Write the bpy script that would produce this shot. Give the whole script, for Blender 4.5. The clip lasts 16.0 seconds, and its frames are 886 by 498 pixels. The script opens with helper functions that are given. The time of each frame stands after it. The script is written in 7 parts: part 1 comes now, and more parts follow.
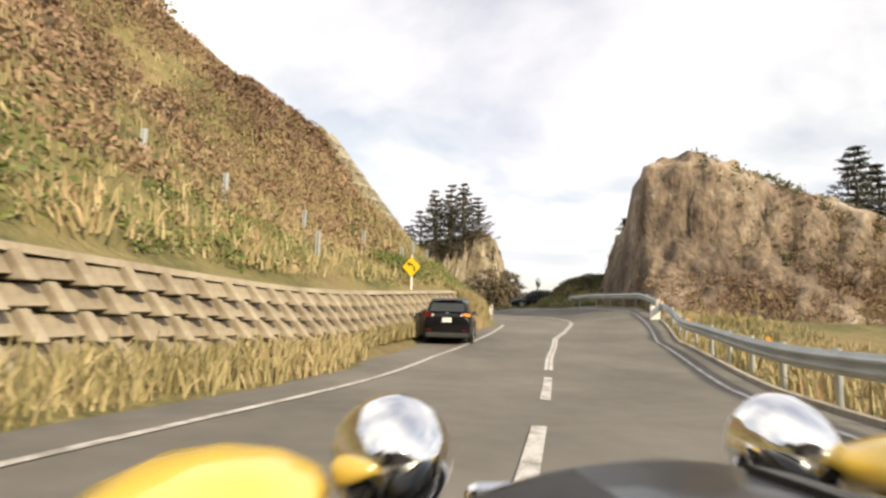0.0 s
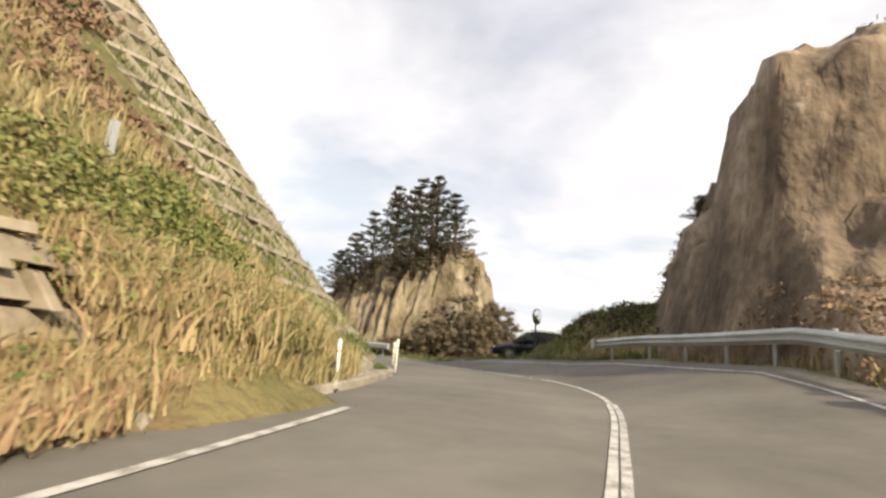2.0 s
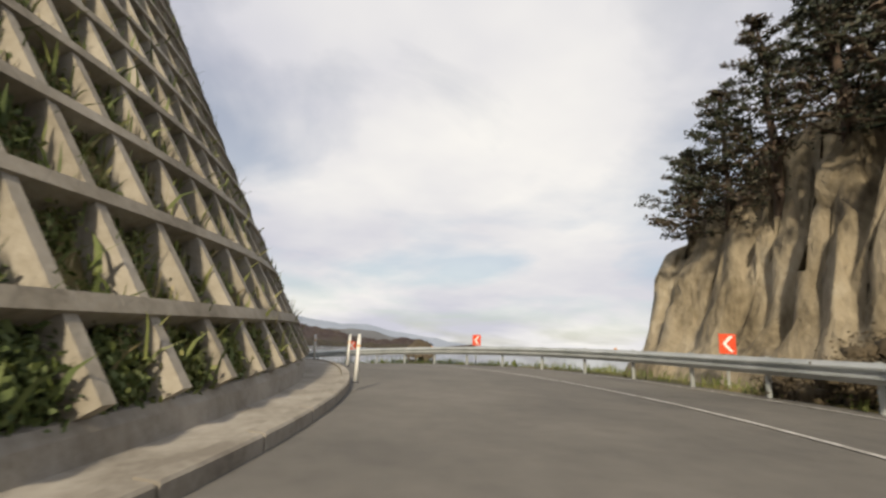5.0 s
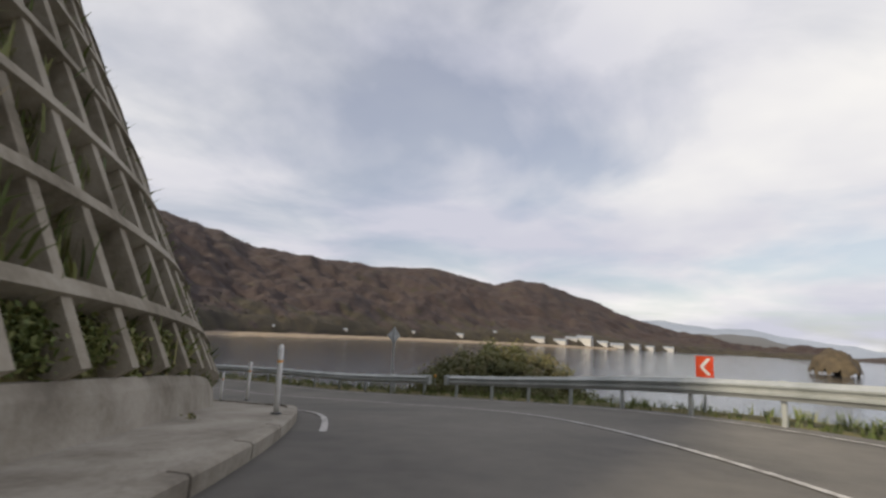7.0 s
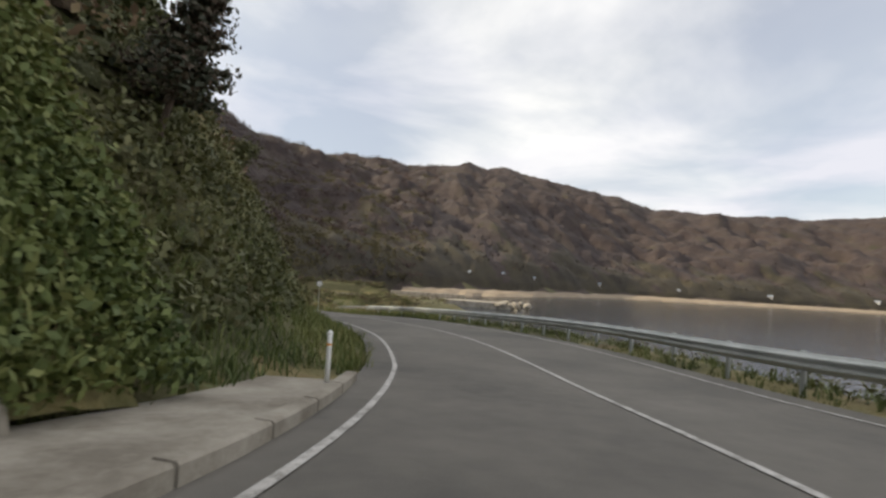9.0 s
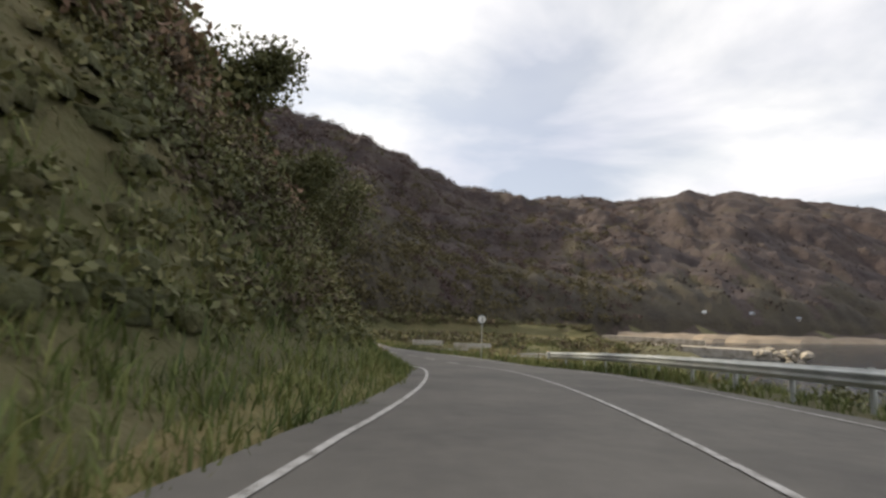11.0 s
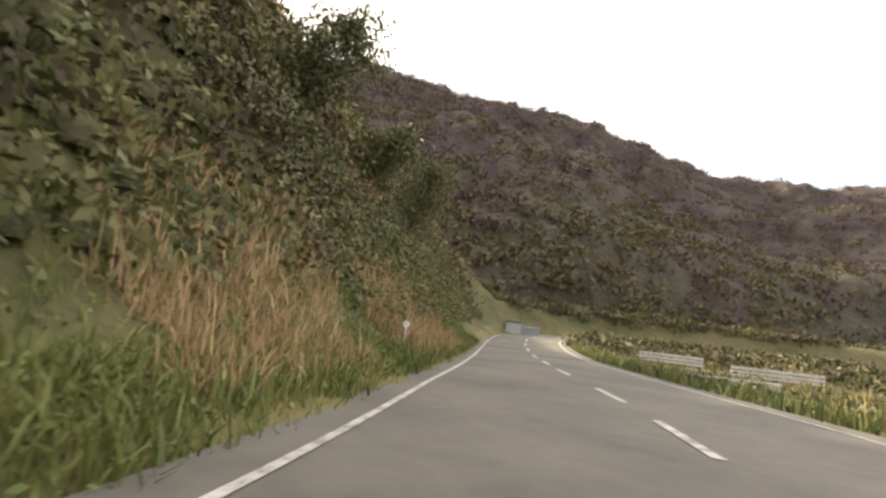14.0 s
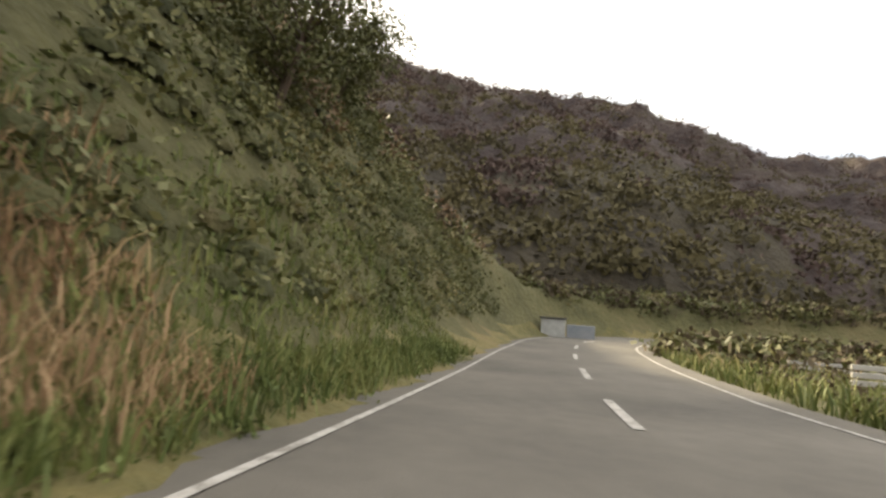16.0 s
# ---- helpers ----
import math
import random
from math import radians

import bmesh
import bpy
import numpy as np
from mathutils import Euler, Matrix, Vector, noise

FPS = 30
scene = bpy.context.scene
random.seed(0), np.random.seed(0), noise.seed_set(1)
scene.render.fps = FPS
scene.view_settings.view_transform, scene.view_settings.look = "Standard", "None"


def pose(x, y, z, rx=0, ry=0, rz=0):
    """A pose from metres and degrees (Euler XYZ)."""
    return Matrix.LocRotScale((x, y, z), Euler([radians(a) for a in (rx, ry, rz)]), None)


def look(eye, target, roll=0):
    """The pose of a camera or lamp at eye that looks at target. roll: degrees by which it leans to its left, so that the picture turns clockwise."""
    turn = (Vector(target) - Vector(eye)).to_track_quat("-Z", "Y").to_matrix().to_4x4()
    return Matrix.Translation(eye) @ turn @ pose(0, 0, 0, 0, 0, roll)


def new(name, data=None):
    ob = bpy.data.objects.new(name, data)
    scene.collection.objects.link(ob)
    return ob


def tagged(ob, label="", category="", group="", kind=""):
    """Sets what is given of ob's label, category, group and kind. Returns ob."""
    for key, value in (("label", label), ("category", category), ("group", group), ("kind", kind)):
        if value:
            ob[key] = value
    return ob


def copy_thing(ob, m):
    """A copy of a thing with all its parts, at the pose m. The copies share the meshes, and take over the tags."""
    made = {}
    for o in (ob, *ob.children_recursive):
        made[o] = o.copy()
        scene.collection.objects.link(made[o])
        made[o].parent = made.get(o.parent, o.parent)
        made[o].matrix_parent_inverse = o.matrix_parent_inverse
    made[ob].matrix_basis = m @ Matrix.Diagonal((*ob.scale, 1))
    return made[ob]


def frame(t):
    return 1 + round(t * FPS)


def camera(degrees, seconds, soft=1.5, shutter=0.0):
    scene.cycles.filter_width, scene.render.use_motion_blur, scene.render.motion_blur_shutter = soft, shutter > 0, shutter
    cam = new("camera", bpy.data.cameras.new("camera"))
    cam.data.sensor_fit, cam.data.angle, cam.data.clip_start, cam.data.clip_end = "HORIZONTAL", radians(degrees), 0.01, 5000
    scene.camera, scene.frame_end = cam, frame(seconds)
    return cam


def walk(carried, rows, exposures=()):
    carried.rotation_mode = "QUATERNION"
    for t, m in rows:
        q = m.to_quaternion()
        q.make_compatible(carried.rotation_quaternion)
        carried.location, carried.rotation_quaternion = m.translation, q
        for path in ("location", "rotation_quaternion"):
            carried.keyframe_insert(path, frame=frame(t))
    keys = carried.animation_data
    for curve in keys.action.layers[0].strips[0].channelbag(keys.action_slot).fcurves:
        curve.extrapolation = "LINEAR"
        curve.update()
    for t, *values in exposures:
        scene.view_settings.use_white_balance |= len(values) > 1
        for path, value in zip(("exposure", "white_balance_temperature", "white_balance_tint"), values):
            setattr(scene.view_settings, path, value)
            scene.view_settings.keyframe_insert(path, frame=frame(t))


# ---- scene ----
from collections import defaultdict

# ---------------- camera ----------------
cam = camera(83.4, 16.0, soft=2.6, shutter=0.12)
PATH = [
    (0.0, (4.451, 6.446, 2.554), (0.463, 15.557, 3.597), 1.26),
    (0.5, (3.564, 11.522, 2.248), (-0.051, 20.753, 3.563), 0.80),
    (1.0, (2.743, 16.249, 2.064), (-0.862, 25.426, 3.734), 1.98),
    (1.5, (1.939, 20.670, 2.088), (-1.784, 29.739, 4.061), 2.57),
    (2.0, (0.942, 25.165, 2.196), (-3.256, 34.013, 4.219), 4.37),
    (2.5, (-0.256, 29.428, 2.344), (-4.972, 37.998, 4.419), 6.73),
    (3.0, (-1.751, 33.612, 2.439), (-7.356, 41.681, 4.307), 6.67),
    (3.5, (-3.581, 37.201, 2.485), (-10.160, 44.513, 4.286), 5.42),
    (4.0, (-5.747, 40.132, 2.446), (-13.562, 46.159, 4.058), 5.58),
    (4.5, (-8.380, 42.682, 2.408), (-16.954, 47.515, 4.176), 5.26),
    (5.0, (-11.608, 44.959, 2.451), (-20.820, 48.349, 4.357), 2.59),
    (5.5, (-15.336, 46.829, 2.539), (-24.934, 48.832, 4.503), 1.23),
    (6.0, (-19.457, 48.204, 2.633), (-29.244, 48.870, 4.577), 1.78),
    (6.5, (-23.889, 48.942, 2.682), (-33.637, 47.711, 4.538), 2.49),
    (7.0, (-28.159, 48.651, 2.674), (-37.443, 45.331, 4.342), 3.16),
    (7.5, (-32.133, 47.516, 2.569), (-40.405, 42.045, 3.849), 3.52),
    (8.0, (-35.550, 45.684, 2.265), (-42.640, 38.678, 3.066), 2.36),
    (8.5, (-38.489, 43.270, 1.832), (-44.172, 35.059, 2.360), 3.16),
    (9.0, (-41.041, 40.432, 1.371), (-45.491, 31.492, 1.888), 3.81),
    (9.5, (-43.222, 37.139, 0.898), (-46.574, 27.739, 1.528), 2.24),
    (10.0, (-45.239, 33.221, 0.550), (-47.459, 23.529, 1.611), 0.80),
    (10.5, (-46.977, 28.863, 0.299), (-48.255, 19.026, 1.564), 0.85),
    (11.0, (-48.373, 24.242, 0.065), (-48.778, 14.328, 1.311), 2.31),
    (11.5, (-49.373, 19.498, -0.212), (-48.943, 9.569, 0.893), 3.95),
    (12.0, (-49.944, 14.710, -0.526), (-48.674, 4.859, 0.631), 5.32),
    (12.5, (-50.184, 9.895, -0.831), (-48.362, 0.120, 0.231), 6.35),
    (13.0, (-50.131, 5.095, -1.168), (-47.551, -4.519, -0.210), 7.29),
    (13.5, (-49.726, 0.404, -1.541), (-46.226, -8.903, -0.479), 6.40),
    (14.0, (-48.911, -3.835, -1.896), (-44.814, -12.895, -0.833), 6.21),
    (14.5, (-47.926, -8.223, -2.140), (-43.510, -17.114, -0.937), 6.61),
    (15.0, (-46.766, -12.902, -2.375), (-42.258, -21.756, -1.237), 5.31),
    (15.5, (-45.502, -17.623, -2.599), (-40.829, -26.388, -1.446), 4.31),
    (16.0, (-44.175, -22.255, -2.856), (-39.365, -30.947, -1.709), 3.95),
]
EXPOSURE = [(0.0, 0.58, 7200, 8), (2.0, 0.55, 7200, 8), (3.0, 0.25, 7200, 8), (4.2, 0.0, 7000, 8), (6.4, -0.1, 6600, 10), (7.5, -0.05, 6700, 9), (8.1, 0.0, 6800, 8), (8.6, 0.35, 7000, 6), (9.0, 0.35, 6900, 6), (11.5, 0.45, 6900, 8), (12.0, 0.15, 6900, 8), (12.5, 0.35, 7100, 8), (13.2, 1.15, 7500, 8), (14.5, 1.5, 7700, 8), (15.0, 1.55, 7700, 8), (15.5, 1.45, 7700, 8), (16.0, 1.25, 7700, 6)]
walk(cam, [(t, look(eye, target, roll)) for t, eye, target, roll in PATH], EXPOSURE)

# ---------------- sky and sun ----------------
SUN_AZ, SUN_EL = radians(-30), radians(29)      # azimuth counted from +x towards +y
world = bpy.data.worlds.new("sky")
scene.world = world
world.use_nodes = True
wn, wl = world.node_tree.nodes, world.node_tree.links
wn.clear()
w_out = wn.new("ShaderNodeOutputWorld")
w_bg = wn.new("ShaderNodeBackground")
w_sky = wn.new("ShaderNodeTexSky")
w_sky.sky_type = "NISHITA"
w_sky.sun_disc = False
w_sky.sun_elevation = SUN_EL
w_sky.sun_rotation = radians(90) - SUN_AZ
w_sky.air_density, w_sky.dust_density, w_sky.ozone_density = 1.0, 1.5, 1.5
w_tc = wn.new("ShaderNodeTexCoord")
w_sep = wn.new("ShaderNodeSeparateXYZ")
wl.new(w_tc.outputs["Generated"], w_sep.inputs[0])
# cloud layer: direction projected on a flat sheet overhead
w_up = wn.new("ShaderNodeMath"); w_up.operation = "ADD"; w_up.inputs[1].default_value = 0.16
wl.new(w_sep.outputs["Z"], w_up.inputs[0])
w_mx = wn.new("ShaderNodeMath"); w_mx.operation = "MAXIMUM"; w_mx.inputs[1].default_value = 0.05
wl.new(w_up.outputs[0], w_mx.inputs[0])
w_dx = wn.new("ShaderNodeMath"); w_dx.operation = "DIVIDE"
w_dy = wn.new("ShaderNodeMath"); w_dy.operation = "DIVIDE"
wl.new(w_sep.outputs["X"], w_dx.inputs[0]); wl.new(w_mx.outputs[0], w_dx.inputs[1])
wl.new(w_sep.outputs["Y"], w_dy.inputs[0]); wl.new(w_mx.outputs[0], w_dy.inputs[1])
w_cmb = wn.new("ShaderNodeCombineXYZ")
wl.new(w_dx.outputs[0], w_cmb.inputs[0]); wl.new(w_dy.outputs[0], w_cmb.inputs[1])
w_n = wn.new("ShaderNodeTexNoise")
w_n.inputs["Scale"].default_value, w_n.inputs["Detail"].default_value, w_n.inputs["Roughness"].default_value = 0.9, 7.0, 0.52
w_n.inputs["Distortion"].default_value = 0.35
wl.new(w_cmb.outputs[0], w_n.inputs["Vector"])
w_r = wn.new("ShaderNodeValToRGB")
w_r.color_ramp.elements[0].position, w_r.color_ramp.elements[0].color = 0.38, (0.5, 0.5, 0.5, 1)
w_r.color_ramp.elements[1].position, w_r.color_ramp.elements[1].color = 0.56, (1, 1, 1, 1)
wl.new(w_n.outputs["Fac"], w_r.inputs[0])
w_cl = wn.new("ShaderNodeValToRGB")                  # cloud brightness: grey bellies, white tops
w_cl.color_ramp.elements[0].position, w_cl.color_ramp.elements[0].color = 0.40, (5.9, 6.0, 7.0, 1)
w_cl.color_ramp.elements[1].position, w_cl.color_ramp.elements[1].color = 0.66, (8.8, 8.7, 8.7, 1)
w_n2 = wn.new("ShaderNodeTexNoise")
w_n2.inputs["Scale"].default_value, w_n2.inputs["Detail"].default_value = 0.55, 5.0
wl.new(w_cmb.outputs[0], w_n2.inputs["Vector"])
wl.new(w_n2.outputs["Fac"], w_cl.inputs[0])
w_mix = wn.new("ShaderNodeMixRGB")
wl.new(w_r.outputs[0], w_mix.inputs[0]); wl.new(w_sky.outputs[0], w_mix.inputs[1]); wl.new(w_cl.outputs[0], w_mix.inputs[2])
wl.new(w_mix.outputs[0], w_bg.inputs[0])
w_bg.inputs[1].default_value = 0.11
wl.new(w_bg.outputs[0], w_out.inputs[0])

sun_data = bpy.data.lights.new("sun", "SUN")
sun_data.energy, sun_data.angle, sun_data.color = 4.3, radians(4), (1.0, 0.88, 0.7)
sun = new("sun", sun_data)
sun_dir = Vector((math.cos(SUN_EL) * math.cos(SUN_AZ), math.cos(SUN_EL) * math.sin(SUN_AZ), math.sin(SUN_EL)))
sun.matrix_world = look(sun_dir * 100, (0, 0, 0))


# ---------------- materials ----------------
def mat(name, stops, scale=3.0, rough=0.85, bump=0.3, bump_scale=None, fine=0.25, metallic=0.0, object_space=True,
        island=0.0, obj_random=0.0, stretch=None, detail=6.0, subsurface=0.0, dist=0.03):
    """Noise-coloured principled material. stops: (position, rgb) of the colour ramp; fine: strength of a second small grain."""
    m = bpy.data.materials.new(name)
    m.use_nodes = True
    nt = m.node_tree
    b = nt.nodes["Principled BSDF"]
    tc = nt.nodes.new("ShaderNodeTexCoord")
    mp = nt.nodes.new("ShaderNodeMapping")
    if stretch:
        mp.inputs["Scale"].default_value = stretch
    nt.links.new(tc.outputs["Object"], mp.inputs[0])
    n1 = nt.nodes.new("ShaderNodeTexNoise")
    n1.inputs["Scale"].default_value, n1.inputs["Detail"].default_value = scale, detail
    nt.links.new(mp.outputs[0], n1.inputs["Vector"])
    n2 = nt.nodes.new("ShaderNodeTexNoise")
    n2.inputs["Scale"].default_value, n2.inputs["Detail"].default_value = scale * 9, 4.0
    nt.links.new(mp.outputs[0], n2.inputs["Vector"])
    fac = nt.nodes.new("ShaderNodeMath"); fac.operation = "MULTIPLY_ADD"
    nt.links.new(n2.outputs["Fac"], fac.inputs[0]); fac.inputs[1].default_value = fine
    nt.links.new(n1.outputs["Fac"], fac.inputs[2])
    last = fac.outputs[0]
    shift = -fine * 0.5
    for amount, socket in ((island, "Random Per Island"), (obj_random, "Random")):
        if amount:
            g = nt.nodes.new("ShaderNodeNewGeometry" if socket != "Random" else "ShaderNodeObjectInfo")
            a = nt.nodes.new("ShaderNodeMath"); a.operation = "MULTIPLY_ADD"
            nt.links.new(g.outputs[socket], a.inputs[0]); a.inputs[1].default_value = amount
            nt.links.new(last, a.inputs[2])
            last, shift = a.outputs[0], shift - amount * 0.5
    c = nt.nodes.new("ShaderNodeMath"); c.operation = "ADD"; c.inputs[1].default_value = shift
    nt.links.new(last, c.inputs[0])
    ramp = nt.nodes.new("ShaderNodeValToRGB")
    nt.links.new(c.outputs[0], ramp.inputs[0])
    e = ramp.color_ramp.elements
    while len(e) < len(stops):
        e.new(0.5)
    for el, (p, col) in zip(e, stops):
        el.position, el.color = p, (*col, 1)
    nt.links.new(ramp.outputs[0], b.inputs["Base Color"])
    b.inputs["Roughness"].default_value, b.inputs["Metallic"].default_value = rough, metallic
    if bump:
        bp = nt.nodes.new("ShaderNodeBump")
        bp.inputs["Strength"].default_value, bp.inputs["Distance"].default_value = bump, dist
        if bump_scale:
            n3 = nt.nodes.new("ShaderNodeTexNoise")
            n3.inputs["Scale"].default_value, n3.inputs["Detail"].default_value = bump_scale, 6.0
            nt.links.new(mp.outputs[0], n3.inputs["Vector"])
            nt.links.new(n3.outputs["Fac"], bp.inputs["Height"])
        else:
            nt.links.new(c.outputs[0], bp.inputs["Height"])
        nt.links.new(bp.outputs[0], b.inputs["Normal"])
    return m


M_ASPHALT = mat("asphalt", [(0.3, (0.1, 0.094, 0.083)), (0.55, (0.15, 0.139, 0.12)), (0.75, (0.185, 0.171, 0.149))], 0.35, 0.85, 0.35, 60, 0.35)
M_LINE = mat("road_paint", [(0.35, (0.24, 0.225, 0.2)), (0.52, (0.5, 0.48, 0.45)), (0.8, (0.66, 0.64, 0.61))], 5.0, 0.6, 0.2, 60, 0.6)
M_CONC = mat("concrete", [(0.3, (0.20, 0.175, 0.14)), (0.5, (0.31, 0.28, 0.23)), (0.7, (0.40, 0.365, 0.31))], 1.2, 0.9, 0.3, 25, 0.35)
M_CONC2 = mat("lattice_concrete", [(0.25, (0.17, 0.145, 0.105)), (0.5, (0.31, 0.275, 0.215)), (0.75, (0.41, 0.37, 0.305))], 0.9, 0.9, 0.3, 20, 0.4, obj_random=0.15)
M_SOIL = mat("ground_soil", [(0.25, (0.06, 0.06, 0.02)), (0.42, (0.12, 0.11, 0.04)), (0.58, (0.2, 0.165, 0.07)), (0.75, (0.16, 0.115, 0.06))], 0.35, 0.95, 0.8, 6, 0.45, dist=0.15)
M_ROCK_A = mat("rock_brown", [(0.30, (0.05, 0.036, 0.027)), (0.45, (0.13, 0.098, 0.072)), (0.58, (0.235, 0.18, 0.13)), (0.75, (0.44, 0.38, 0.31))], 0.3, 0.95, 0.9, 2.2, 0.4, stretch=(1, 1, 0.6), dist=0.3)
M_ROCK_B = mat("rock_tan", [(0.28, (0.07, 0.055, 0.035)), (0.42, (0.19, 0.155, 0.10)), (0.6, (0.32, 0.27, 0.19)), (0.8, (0.44, 0.39, 0.3))], 0.6, 0.95, 0.9, 2.4, 0.35, stretch=(1, 1, 0.5), dist=0.25)
M_DRY = mat("dry_grass", [(0.2, (0.15, 0.135, 0.055)), (0.4, (0.29, 0.245, 0.115)), (0.6, (0.41, 0.33, 0.18)), (0.8, (0.36, 0.22, 0.13))], 0.25, 0.8, 0, None, 0.2, island=0.34)
M_GREEN = mat("green_grass", [(0.2, (0.05, 0.075, 0.018)), (0.45, (0.115, 0.145, 0.036)), (0.65, (0.19, 0.2, 0.062)), (0.85, (0.3, 0.25, 0.11))], 0.3, 0.7, 0, None, 0.2, island=0.34)
M_BROWN = mat("brown_brush", [(0.2, (0.13, 0.08, 0.052)), (0.4, (0.21, 0.135, 0.088)), (0.6, (0.28, 0.19, 0.118)), (0.8, (0.31, 0.25, 0.13))], 0.13, 0.85, 0, None, 0.2, island=0.22)
M_LEAF = mat("bush_leaves", [(0.2, (0.045, 0.055, 0.017)), (0.45, (0.1, 0.105, 0.034)), (0.65, (0.16, 0.15, 0.055)), (0.85, (0.24, 0.18, 0.08))], 0.3, 0.65, 0, None, 0.2, island=0.22)
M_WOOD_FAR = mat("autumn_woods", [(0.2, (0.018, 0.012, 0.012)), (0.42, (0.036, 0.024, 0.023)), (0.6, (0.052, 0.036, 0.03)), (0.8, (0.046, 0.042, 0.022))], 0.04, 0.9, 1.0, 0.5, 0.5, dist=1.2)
M_RED_GRASS = mat("reddish_grass", [(0.2, (0.17, 0.105, 0.058)), (0.4, (0.32, 0.2, 0.11)), (0.6, (0.45, 0.32, 0.18)), (0.8, (0.36, 0.27, 0.12))], 0.25, 0.8, 0, None, 0.2, island=0.34)
M_HILL = mat("hill_floor", [(0.25, (0.06, 0.06, 0.024)), (0.5, (0.105, 0.1, 0.043)), (0.75, (0.145, 0.122, 0.06))], 0.25, 0.95, 0.7, 3, 0.5, dist=0.3)
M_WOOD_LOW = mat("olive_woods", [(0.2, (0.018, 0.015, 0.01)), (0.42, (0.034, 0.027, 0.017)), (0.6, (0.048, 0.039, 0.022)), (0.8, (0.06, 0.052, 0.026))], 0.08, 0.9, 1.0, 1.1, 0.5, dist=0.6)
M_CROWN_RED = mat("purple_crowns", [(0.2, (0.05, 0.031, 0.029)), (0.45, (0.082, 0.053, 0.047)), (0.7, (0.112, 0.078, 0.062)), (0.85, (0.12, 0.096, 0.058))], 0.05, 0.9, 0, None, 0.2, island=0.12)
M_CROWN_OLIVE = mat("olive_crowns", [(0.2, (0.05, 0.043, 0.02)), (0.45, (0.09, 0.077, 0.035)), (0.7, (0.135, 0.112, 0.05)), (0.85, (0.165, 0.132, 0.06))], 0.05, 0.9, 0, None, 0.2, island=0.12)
# darker copies of the leaf and brush colours: inner shade painted into bush cores
M_BUSH_SHADE = mat("bush_heart", [(0.2, (0.035, 0.04, 0.016)), (0.5, (0.075, 0.078, 0.03)), (0.8, (0.12, 0.1, 0.045))], 0.35, 0.9, 1.0, 9, 0.4, island=0.2, dist=0.12)
M_BRUSH_SHADE = mat("brush_heart", [(0.2, (0.05, 0.035, 0.022)), (0.5, (0.105, 0.075, 0.045)), (0.8, (0.15, 0.12, 0.065))], 0.35, 0.9, 1.0, 9, 0.4, island=0.2, dist=0.12)
M_CRIB = mat("crib_concrete", [(0.25, (0.19, 0.155, 0.108)), (0.5, (0.29, 0.245, 0.178)), (0.75, (0.37, 0.32, 0.245))], 1.1, 0.9, 0.3, 20, 0.5, obj_random=0.2)
M_FLOOR = mat("woods_floor", [(0.25, (0.034, 0.023, 0.02)), (0.5, (0.058, 0.042, 0.034)), (0.75, (0.075, 0.062, 0.036))], 0.03, 0.95, 1.0, 0.5, 0.5, dist=1.5)
M_TANGLE = mat("dark_tangle", [(0.2, (0.035, 0.027, 0.017)), (0.45, (0.07, 0.052, 0.03)), (0.65, (0.1, 0.076, 0.043)), (0.85, (0.1, 0.095, 0.04))], 0.3, 0.85, 0, None, 0.2, island=0.16)
M_PINE = mat("pine_needles", [(0.2, (0.02, 0.03, 0.016)), (0.42, (0.042, 0.05, 0.026)), (0.6, (0.085, 0.062, 0.04)), (0.85, (0.14, 0.085, 0.06))], 0.35, 0.7, 0, None, 0.2, island=0.3)
M_BARK = mat("bark", [(0.3, (0.05, 0.035, 0.025)), (0.7, (0.14, 0.1, 0.075))], 6, 0.95, 0.5, None, 0.3, stretch=(1, 1, 0.2))
M_STEEL = mat("galvanised_steel", [(0.3, (0.34, 0.36, 0.35)), (0.7, (0.5, 0.52, 0.51))], 1.5, 0.45, 0.05, None, 0.3, metallic=0.35)
M_WHITE = mat("white_plastic", [(0.3, (0.62, 0.61, 0.57)), (0.6, (0.8, 0.8, 0.77))], 3, 0.5, 0.05, None, 0.4)
M_ORANGE = mat("orange_reflector", [(0.3, (0.75, 0.3, 0.02)), (0.7, (0.85, 0.4, 0.03))], 8, 0.4, 0, None, 0.1)
M_YELLOW = mat("yellow_sign", [(0.3, (0.8, 0.5, 0.02)), (0.7, (0.86, 0.58, 0.03))], 4, 0.4, 0, None, 0.1)
M_BLACK = mat("black_paint", [(0.3, (0.012, 0.012, 0.012)), (0.7, (0.03, 0.03, 0.03))], 4, 0.5, 0, None, 0.1)
M_RED = mat("red_sign", [(0.3, (0.7, 0.06, 0.02)), (0.7, (0.8, 0.1, 0.03))], 4, 0.4, 0, None, 0.1)


# ---------------- mesh helpers ----------------
def mesh_of(name, verts, faces, material, smooth=False):
    me = bpy.data.meshes.new(name)
    me.from_pydata([tuple(v) for v in verts], [], [tuple(f) for f in faces])
    me.materials.append(material)
    if smooth:
        me.polygons.foreach_set("use_smooth", [True] * len(me.polygons))
    me.update()
    return me


def array_mesh(name, verts, tris, material):
    """A triangle mesh from numpy arrays, quick for large counts."""
    me = bpy.data.meshes.new(name)
    verts, tris = np.asarray(verts, np.float32), np.asarray(tris, np.int32)
    me.vertices.add(len(verts)); me.vertices.foreach_set("co", verts.ravel())
    me.loops.add(tris.size); me.loops.foreach_set("vertex_index", tris.ravel())
    me.polygons.add(len(tris))
    me.polygons.foreach_set("loop_start", np.arange(0, tris.size, 3, dtype=np.int32))
    me.polygons.foreach_set("loop_total", np.full(len(tris), 3, np.int32))
    me.materials.append(material)
    me.update(calc_edges=True)
    me.validate()
    return me


